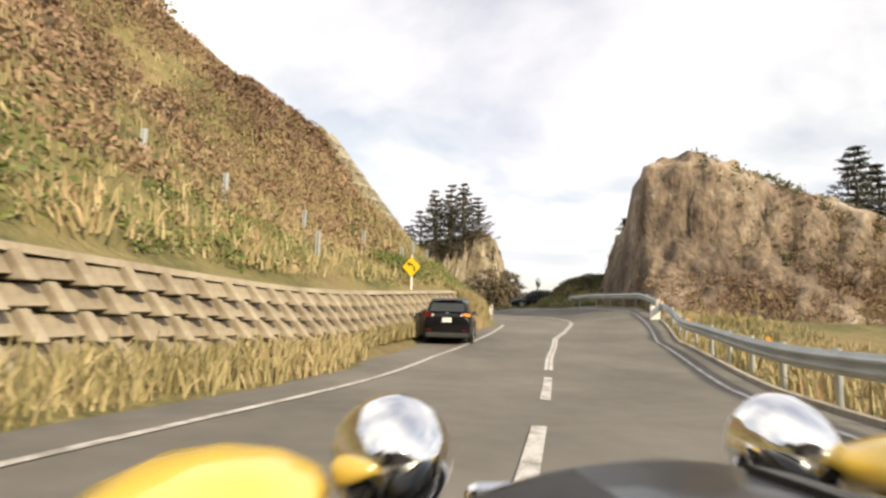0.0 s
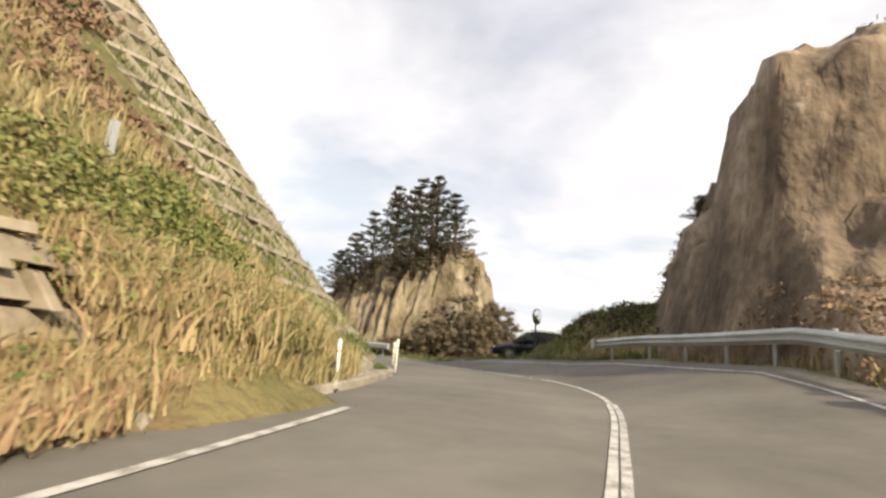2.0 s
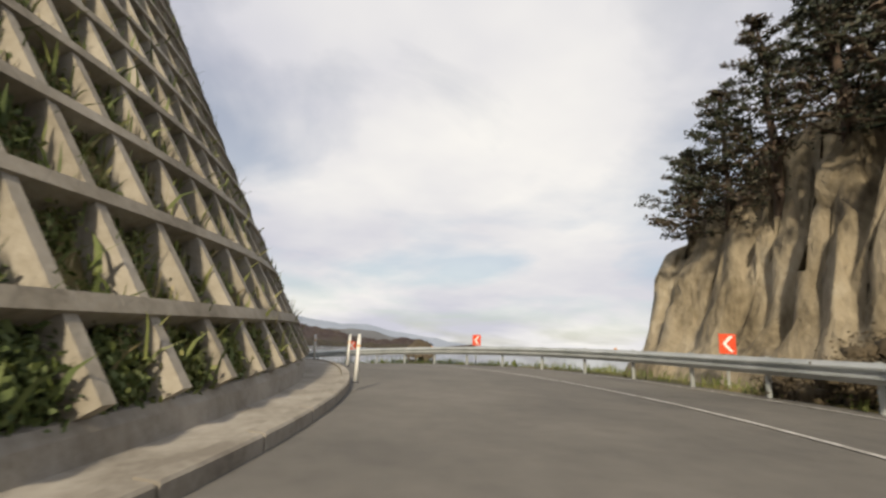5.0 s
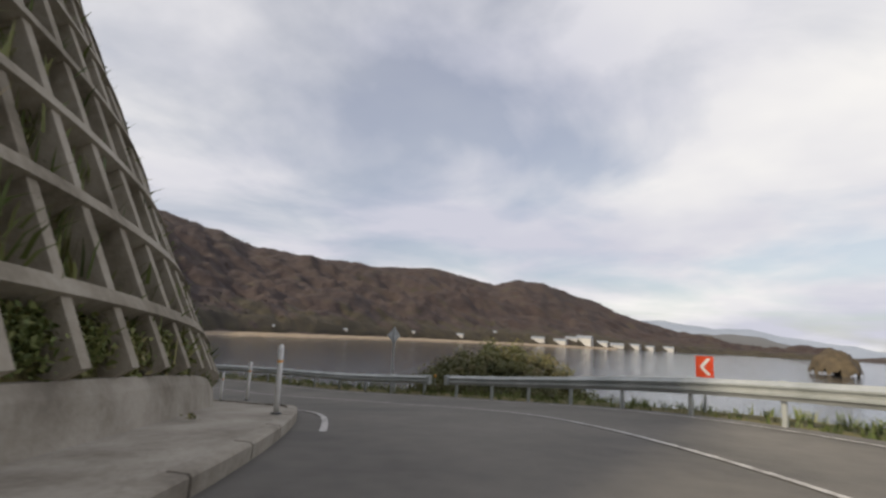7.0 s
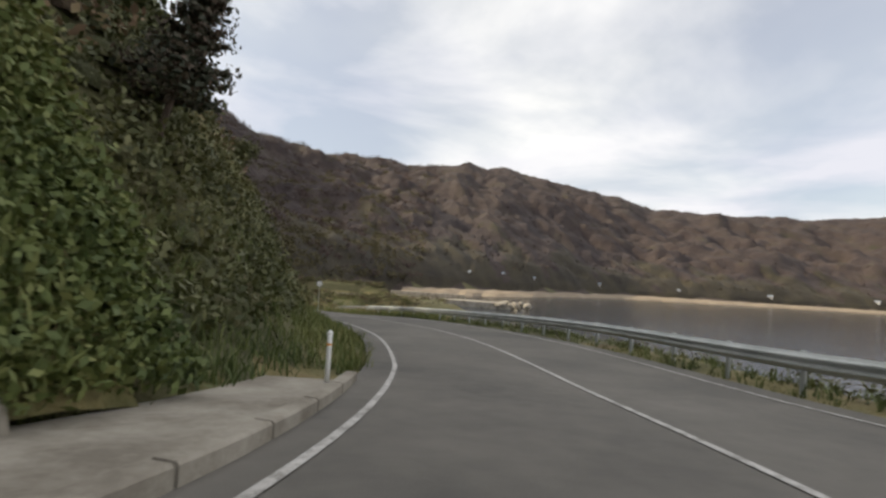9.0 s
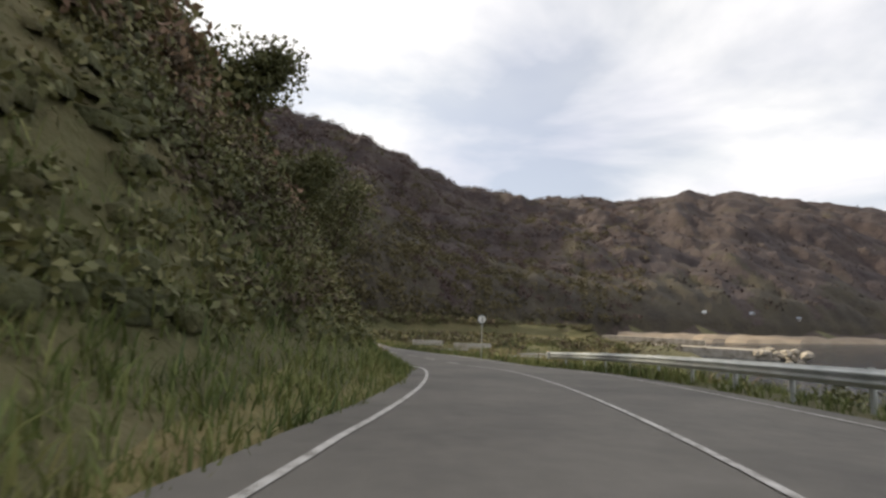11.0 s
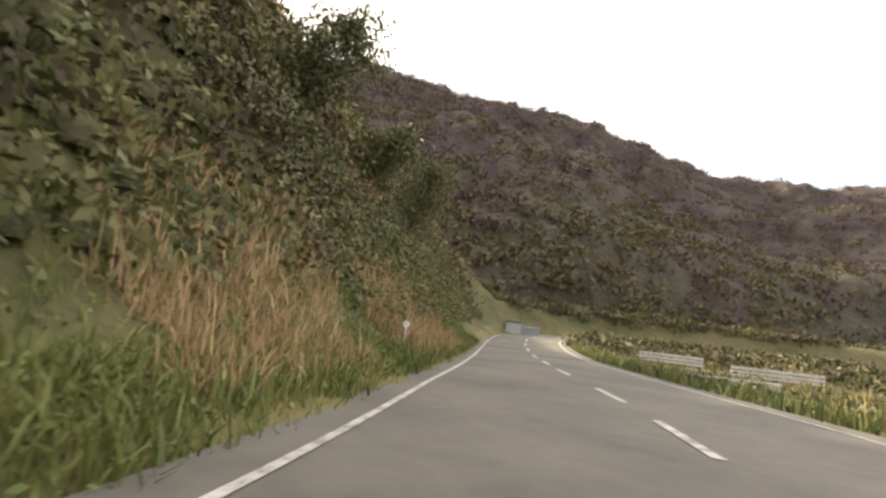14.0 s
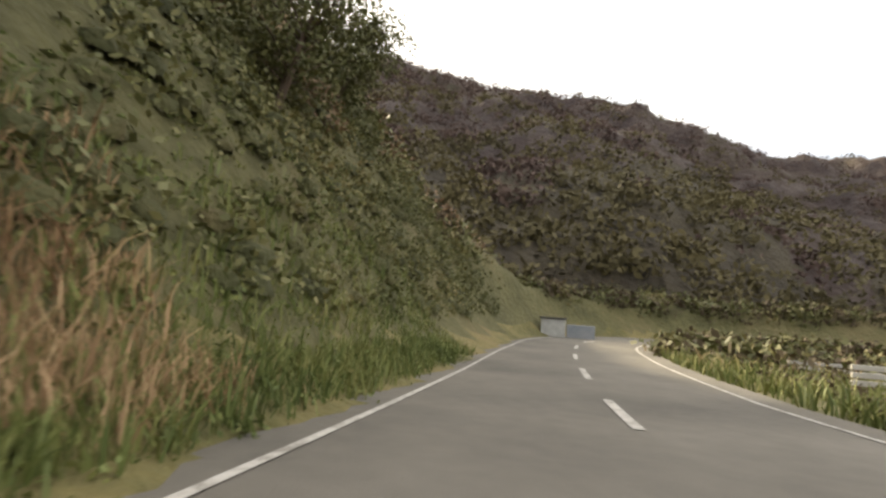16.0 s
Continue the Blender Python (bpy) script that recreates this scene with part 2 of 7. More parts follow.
def part(name, bm, material, parent, label="", smooth=False):
    me = bpy.data.meshes.new(name)
    bm.to_mesh(me); bm.free()
    me.materials.append(material)
    if smooth:
        me.polygons.foreach_set("use_smooth", [True] * len(me.polygons))
    ob = new(name, me)
    ob.parent = parent
    if label:
        tagged(ob, label)
    return ob


def thing(name, label, category, at=None, group="", kind=""):
    ob = new(name)
    ob.empty_display_size = 0.2
    if at is not None:
        ob.matrix_world = at
    return tagged(ob, label, category, group, kind)


def box(bm, x0, x1, y0, y1, z0, z1, bevel=0.0, m=None):
    r = bmesh.ops.create_cube(bm, size=1.0, matrix=Matrix.Translation(((x0 + x1) / 2, (y0 + y1) / 2, (z0 + z1) / 2)) @ Matrix.Diagonal((x1 - x0, y1 - y0, z1 - z0, 1)))
    vs = r["verts"]
    if bevel:
        es = list({e for v in vs for e in v.link_edges})
        bmesh.ops.bevel(bm, geom=es, offset=bevel, segments=2, affect="EDGES", profile=0.5)
    if m is not None:
        bmesh.ops.transform(bm, matrix=m, verts=bm.verts)
    return bm


def tube(bm, r0, r1, z0, z1, n=14, m=None):
    r = bmesh.ops.create_cone(bm, cap_ends=True, segments=n, radius1=r0, radius2=r1, depth=z1 - z0)
    bmesh.ops.translate(bm, verts=r["verts"], vec=(0, 0, (z0 + z1) / 2))
    if m is not None:
        bmesh.ops.transform(bm, matrix=m, verts=r["verts"])
    return bm


def sweep(points, profile, closed=True):
    """Sweep a profile of (across, up) pairs along points with a sideways vector: list of (Vector, side Vector)."""
    verts, faces, n = [], [], len(profile)
    for p, side in points:
        for a, h in profile:
            verts.append(p + side * a + Vector((0, 0, h)))
    for i in range(len(points) - 1):
        for j in range(n if closed else n - 1):
            k = (j + 1) % n
            faces.append((i * n + j, (i + 1) * n + j, (i + 1) * n + k, i * n + k))
    if closed:
        faces.append(tuple(range(n - 1, -1, -1)))
        faces.append(tuple((len(points) - 1) * n + j for j in range(n)))
    return verts, faces


# ---------------- the road's line ----------------
# one row a second of driving: x, y and height of the reference line
ROAD_U0 = -2
ROAD = np.array([
    (8.0, -13.2, 2.0), (6.25, -3.4, 1.85), (4.45, 6.45, 1.6), (2.74, 16.25, 1.11), (0.94, 25.16, 1.25), (-1.75, 33.61, 1.49),
    (-5.75, 40.13, 1.5), (-11.61, 44.96, 1.5), (-19.46, 48.2, 1.68), (-28.16, 48.65, 1.72), (-35.55, 45.68, 1.31),
    (-41.04, 40.43, 0.42), (-45.24, 33.22, -0.4), (-48.37, 24.24, -0.88), (-49.94, 14.71, -1.48), (-50.13, 5.09, -2.12),
    (-48.91, -3.84, -2.85), (-46.77, -12.9, -3.33), (-44.18, -22.26, -3.81), (-41.3, -32.0, -4.2), (-38.4, -42.4, -4.35),
    (-36.9, -51.6, -4.3), (-39.4, -60.0, -4.25), (-46.5, -65.6, -4.2), (-56.0, -68.0, -4.2), (-66.0, -69.0, -4.2), (-76.0, -70.0, -4.2)])


def on_line(u):
    """Points of the reference line at parameters u (Catmull-Rom)."""
    u = np.atleast_1d(np.asarray(u, float)) - ROAD_U0
    i = np.clip(np.floor(u).astype(int), 0, len(ROAD) - 2)
    f = (u - i)[:, None]
    p0, p1, p2, p3 = (ROAD[np.clip(i + k, 0, len(ROAD) - 1)] for k in (-1, 0, 1, 2))
    return 0.5 * (2 * p1 + (p2 - p0) * f + (2 * p0 - 5 * p1 + 4 * p2 - p3) * f**2 + (3 * p1 - p0 - 3 * p2 + p3) * f**3)


def left_of(u):
    d = on_line(np.asarray(u) + 0.02) - on_line(np.asarray(u) - 0.02)
    d[:, 2] = 0
    d /= np.linalg.norm(d, axis=1)[:, None]
    return np.stack([-d[:, 1], d[:, 0], 0 * d[:, 0]], -1)


def at(u, off, h=0.0):
    """Place at parameter u, off metres to the left of the line, h above the road."""
    u = np.atleast_1d(np.asarray(u, float))
    p = on_line(u) + left_of(u) * np.broadcast_to(np.asarray(off, float), u.shape)[:, None]
    p[:, 2] += h + BANKED(u, off)
    return p


def BANKED(u, off):
    """Extra height of the outer lane where the bend is banked."""
    rise = np.interp(u, [2.2, 2.8, 3.2, 4.0, 4.3, 4.7, 5.0, 5.2, 5.5], [0, 0.4, 0.75, 0.75, 0.6, 0.5, 0.38, 0.2, 0])
    return rise * np.clip((W_MID(u) - off) / (W_MID(u) - W_RIGHT(u)), 0, 1.35)


def place(u, off, h=0.0):
    return Vector(at(u, off, h)[0])


def heading(u):
    n = left_of(u)[0]
    return math.degrees(math.atan2(-n[1], -n[0]))     # turn about z that brings +y onto the driving direction


def W_LEFT(u):
    return np.interp(u, [-2, 0, 1.3, 2, 3, 4, 5, 7, 9, 10.2, 11.5, 13, 14, 15, 17, 24], [3.4, 3.4, 3.3, 2.7, 1.75, 1.45, 1.4, 1.3, 1.35, 1.25, 1.7, 1.5, 1.5, 1.75, 1.85, 1.9])


def W_MID(u):
    return np.interp(u, [-2, 0, 1.4, 2, 2.6, 3.1, 4, 5, 6, 7, 8, 9, 10, 11, 14, 15, 16, 17, 24], [0.2, 0.2, 0.35, 0.1, -1.0, -2.1, -3.7, -3.9, -3.5, -3.05, -2.9, -2.4, -2.0, -1.85, -1.95, -1.8, -1.2, -0.9, -0.9])


def W_RIGHT(u):
    return np.interp(u, [-2, 0, 1, 2, 3, 4, 5, 7, 8, 9, 10, 11, 13, 14, 15, 16, 17, 24], [-2.75, -2.75, -2.85, -3.5, -5.4, -6.4, -6.1, -6.3, -6.4, -6.0, -5.4, -5.3, -5.5, -5.5, -5.3, -4.5, -3.7, -3.7])


def TOE(u):
    """Where the hill on the inner side begins."""
    return np.interp(u, [-2, 1.4, 2.2, 2.7, 3.5, 4.6, 6, 7, 8.2, 9.2, 10, 11.5, 13, 16, 24], [5.3, 5.3, 4.3, 3.0, 2.7, 2.5, 2.7, 3.0, 3.3, 3.2, 2.8, 2.9, 2.3, 2.3, 2.4])
# ---------------- ground: one sheet to the horizon ----------------
FINE_U = np.arange(-2, 24.01, 0.05)
LINE, LEFTS = on_line(FINE_U), left_of(FINE_U)
SEA = -6.0


def nearest(x, y):
    """Parameter u, signed offset (left is positive) and road height for plan points."""
    k = np.empty(len(x), int)
    for a in range(0, len(x), 4000):
        s = slice(a, a + 4000)
        k[s] = np.argmin((x[s, None] - LINE[None, :, 0]) ** 2 + (y[s, None] - LINE[None, :, 1]) ** 2, 1)
    off = (x - LINE[k, 0]) * LEFTS[k, 0] + (y - LINE[k, 1]) * LEFTS[k, 1]
    far = np.hypot(x - LINE[k, 0], y - LINE[k, 1])
    off = np.where(np.abs(off) < far * 0.8, np.sign(off) * far, off)
    return FINE_U[k], off, LINE[k, 2]


def fbm(x, y, scale, seed, octaves=4):
    """Cheap smooth random relief from sums of sines."""
    rng = np.random.RandomState(seed)
    out, amp = np.zeros_like(x), 1.0
    for o in range(octaves):
        for _ in range(4):
            a, ph = rng.rand() * 2 * np.pi, rng.rand() * 2 * np.pi
            f = (2.0**o) / scale * (0.7 + 0.6 * rng.rand())
            out += amp * 0.5 * np.sin((x * np.cos(a) + y * np.sin(a)) * f * 2 * np.pi + ph)
        amp *= 0.5
    return out * 0.5


def smooth(a, b, v):
    t = np.clip((v - a) / (b - a), 0, 1)
    return t * t * (3 - 2 * t)


HUB = (-50.0, 0.0)
# mountains round the bay by bearing: foot distance, ridge distance, ridge height
BEARING = [80, 150, 162, 167, 172, 176, 180, 185, 188, 191, 197, 203, 209, 214, 219, 223, 230, 235, 240, 246, 252, 257, 261, 265, 269, 273, 278, 288, 296, 304, 312, 330, 350, 365, 440]
FOOT = [900, 900, 900, 900, 800, 700, 640, 600, 575, 550, 500, 440, 380, 350, 325, 275, 205, 180, 160, 143, 125, 112, 102, 94, 87, 81, 76, 70, 67, 66, 68, 70, 120, 400, 900]
RIDGE = [1300, 1300, 1300, 1300, 1300, 1300, 1180, 990, 960, 930, 870, 835, 800, 780, 760, 747, 726, 713, 702, 676, 644, 606, 578, 551, 520, 485, 450, 408, 374, 352, 338, 330, 330, 700, 1300]
CREST = [6, 6, 8, 16, 38, 62, 92, 112, 114, 102, 117, 113, 114, 115, 118, 134, 150, 163, 168, 154, 149, 142, 138, 141, 147, 154, 160, 161, 155, 156, 145, 142, 50, 6, 6]


def ground(x, y):
    u, off, zr = nearest(x, y)
    toe = TOE(u)
    d = off - toe
    # inner (left) side
    steep = np.interp(u, [-2, 1.7, 2.3, 3.2, 4.2, 5.2, 6.1, 7.0, 8.6, 9.6, 11, 13, 16, 24], [0.69, 0.74, 0.86, 0.94, 1.2, 1.4, 1.7, 2.1, 1.9, 1.2, 1.0, 1.0, 1.0, 0.9])
    brk = np.interp(u, [-2, 2, 2.6, 3.4, 4.2, 5.2, 7, 8.6, 9.6, 12, 24], [22, 22, 18, 14, 9.5, 8.2, 5.6, 6.0, 8, 9, 9])
    h = np.where(d < brk, steep * d, steep * brk + 0.62 * np.minimum(d - brk, 40) + 0.25 * np.maximum(d - brk - 40, 0))
    coast = smooth(9.25, 10.0, u)                       # tall verge, then a steep overgrown slope along the coast
    h = h * (1 - coast) + coast * np.interp(d, [0, 1.0, 2.0, 3.3, 6.7, 12, 30, 60], [0, 0.5, 1.6, 4.0, 9.2, 15.5, 29, 44])
    h = np.minimum(h, np.interp(u, [-2, 17.3, 18.0, 18.7, 19.4, 24], [60, 60, 19, 7, 3, 2]))
    foot = np.interp(u, [-2, 1.6, 2.3, 2.7, 8.8, 9.4, 24], [1.35, 1.35, 1.0, 0.4, 0.45, 0.0, 0.0])
    rough = fbm(x, y, 7.0, 3) * 0.55 + fbm(x, y, 28.0, 5) * 1.2
    amp = np.interp(u, [2.2, 2.8, 8.6, 9.4], [1, 0.12, 0.12, 1])
    left = zr + foot + np.maximum(h, 0) + rough * amp * smooth(0.5, 7, d)
    # bank in front of the crib wall
    w = W_LEFT(u)
    bank = np.interp(u, [-2, 1.6, 2.3, 2.7], [0.46, 0.46, 0.4, 0.0])
    strip = zr - 0.12 + bank * smooth(np.minimum(np.interp(u, [1.0, 1.3, 2.0, 2.3], [0.9, 1.9, 1.9, 0.9]), 0.7 * (toe - w)), toe - w, off - w)
    cut = smooth(2.8, 3.1, u) * smooth(9.6, 9.35, u)        # the lattice's own bed covers the cut slope
    left = left - cut * 0.75
    strip = strip - 0.1 * cut
    left = np.where(d > np.where(cut > 0.1, 0.7, np.where(u < 2.45, 0.95, 0.0)), left, np.where((d > 0) & (u > 2.45), zr - 0.2, strip))
    zr = zr + BANKED(u, off)
    # outer (right) side: verge, then down to shore or fields
    r = W_RIGHT(u) - off
    shore = np.interp(u, [-2, 3.0, 4.6, 6, 11.5, 13, 16, 24], [0, 0, 0.0, 1, 1, 1, 0.6, 0.4])
    drop = smooth(1.8, 14, r) * (zr - (SEA - 1.5)) * shore
    right = zr - 0.05 + 0.1 * smooth(0.6, 1.6, r) - drop + fbm(x, y, 5.0, 8) * 0.12 * smooth(1.0, 4, r)
    field = np.interp(u, [13.0, 14.5], [0, 1])          # flat coastal field along the last straight
    flat = zr - 0.35 * smooth(1.0, 6, r) + fbm(x, y, 9, 9) * 0.25 * smooth(1.0, 6, r)
    flat = np.where(r > 13, flat - (flat - SEA + 1.5) * smooth(13, 24, r), flat)
    right = right * (1 - field) + flat * field
    right = np.where(r < 0.7, zr - 0.16, np.minimum(right, np.where(r < 1.1, zr - 0.08, 99)))
    ends = smooth(20.8, 22.0, u) * smooth(5, 12, np.abs(off))     # no land beyond the last bend but the mountain
    left = left * (1 - ends) + (SEA - 1.5) * ends
    z = np.where(off > 0, left, right)
    # mountains
    dx, dy = x - HUB[0], y - HUB[1]
    rad, brg = np.hypot(dx, dy), np.degrees(np.arctan2(dy, dx)) % 360
    brg = np.where(brg < 80, brg + 360, brg)
    f0, f1, top = (np.interp(brg, BEARING, v) for v in (FOOT, RIDGE, CREST))
    t = (rad - f0) / (f1 - f0)
    relief = (fbm(x, y, 150, 11) * 17 + fbm(x, y, 62, 12) * 10) * smooth(0.0, 0.3, t) * (1 - 0.85 * smooth(0.55, 1.0, t))
    ridge = (top - 3) * (0.3 * smooth(-0.05, 1.0, t) + 0.7 * np.clip(t + 0.04, 0, 1)) * (1 + 0.02 * fbm(brg * 1.0, brg * 0, 5, 21)) - 6
    mount = np.where(t > 1, ridge - (rad - f1) * 0.25, ridge) + relief * 0.6
    land = smooth(0, 0.1, t)
    out = np.where((off < 0) & (r > 30), np.maximum(z * (1 - land) + mount * land, np.where(t > 0, mount, z)), np.where(t > 0, np.maximum(z, mount), z))
    near = np.abs(off) < 14
    out = np.where(near, z, out)
    return np.where(rad > 2500, SEA - 4, out)


def axis_steps(lo, hi, step, out, grow=1.25):
    mid = list(np.arange(lo, hi + step * 0.5, step))
    ends = []
    for a, sign in ((mid[-1], 1), (mid[0], -1)):
        s, run = step, []
        while abs(a) < out:
            s *= grow
            a += sign * min(s, 22 if abs(a) < 1000 else 140)
            run.append(a)
        ends.append(run)
    return np.array(ends[1][::-1] + mid + ends[0])


gx, gy = axis_steps(-70, 30, 0.85, 2600), axis_steps(-100, 70, 0.85, 2600)
GX, GY = np.meshgrid(gx, gy)
GZ = ground(GX.ravel(), GY.ravel())
nx, ny = len(gx), len(gy)
idx = np.arange(nx * ny).reshape(ny, nx)
a, b, c, d = idx[:-1, :-1].ravel(), idx[:-1, 1:].ravel(), idx[1:, 1:].ravel(), idx[1:, :-1].ravel()
ground_me = array_mesh("ground", np.stack([GX.ravel(), GY.ravel(), GZ], -1), np.concatenate([np.stack([a, b, c], -1), np.stack([a, c, d], -1)]), M_SOIL)
fx, fy = GX.ravel()[a] + 0.4, GY.ravel()[a] + 0.4
f_brg = np.degrees(np.arctan2(fy - HUB[1], fx - HUB[0])) % 360
f_brg = np.where(f_brg < 80, f_brg + 360, f_brg)
f_u, f_off, f_z = nearest(fx, fy)
wooded = (np.hypot(fx - HUB[0], fy - HUB[1]) > np.interp(f_brg, BEARING, FOOT)) & (np.abs(f_off) > 24)
ground_me.materials.append(M_FLOOR); ground_me.materials.append(M_HILL)
wooded = np.where(wooded, 1, np.where((f_u > 9.35) & ((f_off > 3.2) | ((f_off < -4) & (f_u > 11))), 2, 0))
ground_me.polygons.foreach_set("material_index", np.tile(wooded.astype(np.int32), 2))
ground_me.polygons.foreach_set("use_smooth", [True] * len(ground_me.polygons))
ground_ob = tagged(new("ground", ground_me), "dry grass and brown autumn brush on hilly ground", "ground", kind="structure")


def ground_z(x, y):
    return ground(np.atleast_1d(np.asarray(x, float)), np.atleast_1d(np.asarray(y, float)))


# sea
M_SEA = mat("sea_water", [(0.3, (0.008, 0.014, 0.024)), (0.7, (0.018, 0.03, 0.045))], 0.02, 0.08, 0.5, 0.4, 0.3, stretch=(1, 2.2, 1), dist=0.3)
bm = bmesh.new()
bmesh.ops.create_grid(bm, x_segments=2, y_segments=2, size=4000)
me = bpy.data.meshes.new("water"); bm.to_mesh(me); bm.free(); me.materials.append(M_SEA)
water = tagged(new("water", me), "dark calm sea water in the bay", "sea", kind="structure")
water.location = (-1200, -400, SEA)

# ---------------- road ----------------
us = np.arange(-2, 24.01, 0.1)


def strip(name, lo, hi, h, material, us=us, across=2, parent=None):
    """A ribbon that follows the road between offsets lo(u) and hi(u)."""
    verts, faces = [], []
    for k in range(across + 1):
        o = lo(us) + (hi(us) - lo(us)) * k / across
        verts.append(at(us, o, h))
    v = np.stack(verts, 1).reshape(-1, 3)
    n = across + 1
    for i in range(len(us) - 1):
        for k in range(across):
            faces.append((i * n + k, i * n + k + 1, (i + 1) * n + k + 1, (i + 1) * n + k))
    faces = [f[::-1] for f in faces]
    return mesh_of(name, v, faces, material)


road = tagged(new("road", strip("road", lambda u: W_RIGHT(u) - 0.75, lambda u: W_LEFT(u) + np.interp(u, [-2, 0.7, 1.15, 2.05, 2.45, 3.05, 3.65, 9.4, 9.9, 24], [0.95, 0.95, 1.8, 1.7, 0.92, 0.78, 0.45, 0.45, 0.6, 0.45]), 0.0, M_ASPHALT, across=28)),
              "grey worn asphalt road with a bend", "road", kind="structure")


def line_mark(name, f, half, label, us):
    ob = new(name, strip(name, lambda u: f(u) - half, lambda u: f(u) + half, 0.012, M_LINE, us, 1))
    return tagged(ob, label, "road marking", kind="structure")


line_mark("edge_line", W_LEFT, 0.06, "white edge line along the road", np.arange(-2, 2.8, 0.1))
line_mark("edge_line", W_LEFT, 0.045, "white edge line along the road", np.arange(7.8, 24.01, 0.1))
line_mark("edge_line", W_RIGHT, 0.05, "white edge line along the road", np.arange(-2, 24.01, 0.1))
for side in (-0.052, 0.052):
    line_mark("centre_line", lambda u: W_MID(u) + side, 0.042, "worn double centre line into the bend", np.arange(1.15, 3.06, 0.1))
line_mark("centre_line", W_MID, 0.05, "worn pale centre line through the bend", np.arange(3.05, 13.86, 0.1))
for u0 in (-1.4, -0.9, -0.35, 0.22, 0.72, 14.05, 14.6, 15.05, 15.65, 16.1, 16.6, 17.15, 17.7, 18.3, 18.9):
    line_mark("centre_dash", W_MID, 0.075, "white dash of the centre line", np.linspace(u0, u0 + (0.3 if u0 < 5 else 0.24), 5))

# ---------------- kerb, apron and footing wall of the bend ----------------
def FOOT_H(u):
    return np.interp(u, [2.2, 2.7, 5, 6.5, 7, 8.2, 9.4], [0.28, 0.3, 0.3, 0.4, 0.56, 0.56, 0.3])


def sweep_along(name, us, off, profile, material, h=0.0, label="", category="", kind="", parent=None, smooth=False):
    """profile: pairs of (metres to the left, metres up) about the offset off(u)."""
    p, n = at(us, off(us), h), left_of(us)
    v, f = sweep([(Vector(a), Vector(b)) for a, b in zip(p, n)], profile)
    ob = new(name, mesh_of(name, v, f, material, smooth))
    ob.parent = parent
    return tagged(ob, label, category, kind=kind)


KERB = lambda u: W_LEFT(u) + np.interp(u, [2.4, 2.9, 3.05, 3.3, 3.65, 9.4, 9.9], [0.86, 0.76, 0.72, 0.58, 0.42, 0.4, 0.5])
kerb_prof = [(0, -0.45), (0, 0.12), (0.02, 0.14), (0.16, 0.15), (0.17, -0.45)]
for k in range(47):
    u0 = 2.44 + k * 0.16
    sweep_along("kerb", np.linspace(u0, u0 + 0.155, 4), KERB, kerb_prof, M_CONC, label="pale concrete kerb stone along the bend", category="kerb", kind="structure")
ap_u = np.arange(2.45, 9.95, 0.1)
tagged(new("pavement", strip("pavement", lambda u: KERB(u) + 0.17, lambda u: np.maximum(TOE(u) + 0.05, KERB(u) + 0.3), 0.115, M_CONC, ap_u, 4)),
       "stained concrete apron behind the kerb", "pavement", kind="structure")
ft_u = np.arange(2.85, 9.41, 0.1)
ft_p, ft_n, ft_h = at(ft_u, TOE(ft_u)), left_of(ft_u), FOOT_H(ft_u) + 0.03
ft_v = [Vector(p_) + Vector(n_) * o_ + Vector((0, 0, z_ * h_ if z_ > 0 else z_)) for p_, n_, h_ in zip(ft_p, ft_n, ft_h) for o_, z_ in ((-0.22, -0.2), (-0.12, 0.8), (-0.06, 1.0), (0.6, 1.0), (0.6, -0.2))]
ft_f = [(i * 5 + k, (i + 1) * 5 + k, (i + 1) * 5 + (k + 1) % 5, i * 5 + (k + 1) % 5) for i in range(len(ft_u) - 1) for k in range(5)] + [(4, 3, 2, 1, 0)]
tagged(new("footing_wall", mesh_of("footing_wall", ft_v, ft_f, M_CONC)), "low stained concrete footing wall under the lattice", "retaining wall", kind="structure")

# ---------------- concrete lattice on the cut slope ----------------
lattice = thing("lattice_wall", "concrete lattice frame with planted cells on a steep cut slope", "retaining wall", kind="structure")
ROWS = 13


def STEEP(u):
    return np.interp(u, [2.6, 3.0, 3.5, 4.2, 5.2, 6.1, 7.0, 8.2, 9.2], [0.74, 0.74, 0.86, 1.2, 1.4, 1.7, 2.2, 2.1, 1.75])


def slope_point(u, h, proud=0.0):
    """On the cut slope at height h above the toe's top; proud: metres out of the face."""
    n = left_of(u)
    p = at(u, TOE(u) + h / STEEP(u)) + np.array([0, 0, 1.0]) * (FOOT_H(u) + h)[:, None]
    out = np.stack([-n[:, 0] * 0.86, -n[:, 1] * 0.86, np.full(len(n), 0.5)], -1)
    return p + out * np.asarray(proud, float).reshape(-1, 1)


def slope_bar(path_u, path_h, wide, deep, across):
    """A bar lying on the slope. across: 'h' for a level beam, 'v' for a rib running up."""
    verts, faces = [], []
    n = len(path_u)
    side = left_of(path_u)
    up = np.stack([side[:, 0] * 0.507, side[:, 1] * 0.507, np.full(n, 0.862)], -1)
    fwd = np.stack([side[:, 1], -side[:, 0], 0 * side[:, 0]], -1)
    w = up if across == "h" else fwd
    base, top = slope_point(path_u, path_h, -0.25), slope_point(path_u, path_h, deep)
    q = np.stack([base - w * wide / 2, base + w * wide / 2, top + w * wide * 0.42, top - w * wide * 0.42], 1).reshape(-1, 3)
    for i in range(n - 1):
        for j in range(4):
            k = (j + 1) % 4
            faces.append((i * 4 + j, i * 4 + k, (i + 1) * 4 + k, (i + 1) * 4 + j))
    faces += [(3, 2, 1, 0), tuple((n - 1) * 4 + j for j in range(4))]
    return q, faces


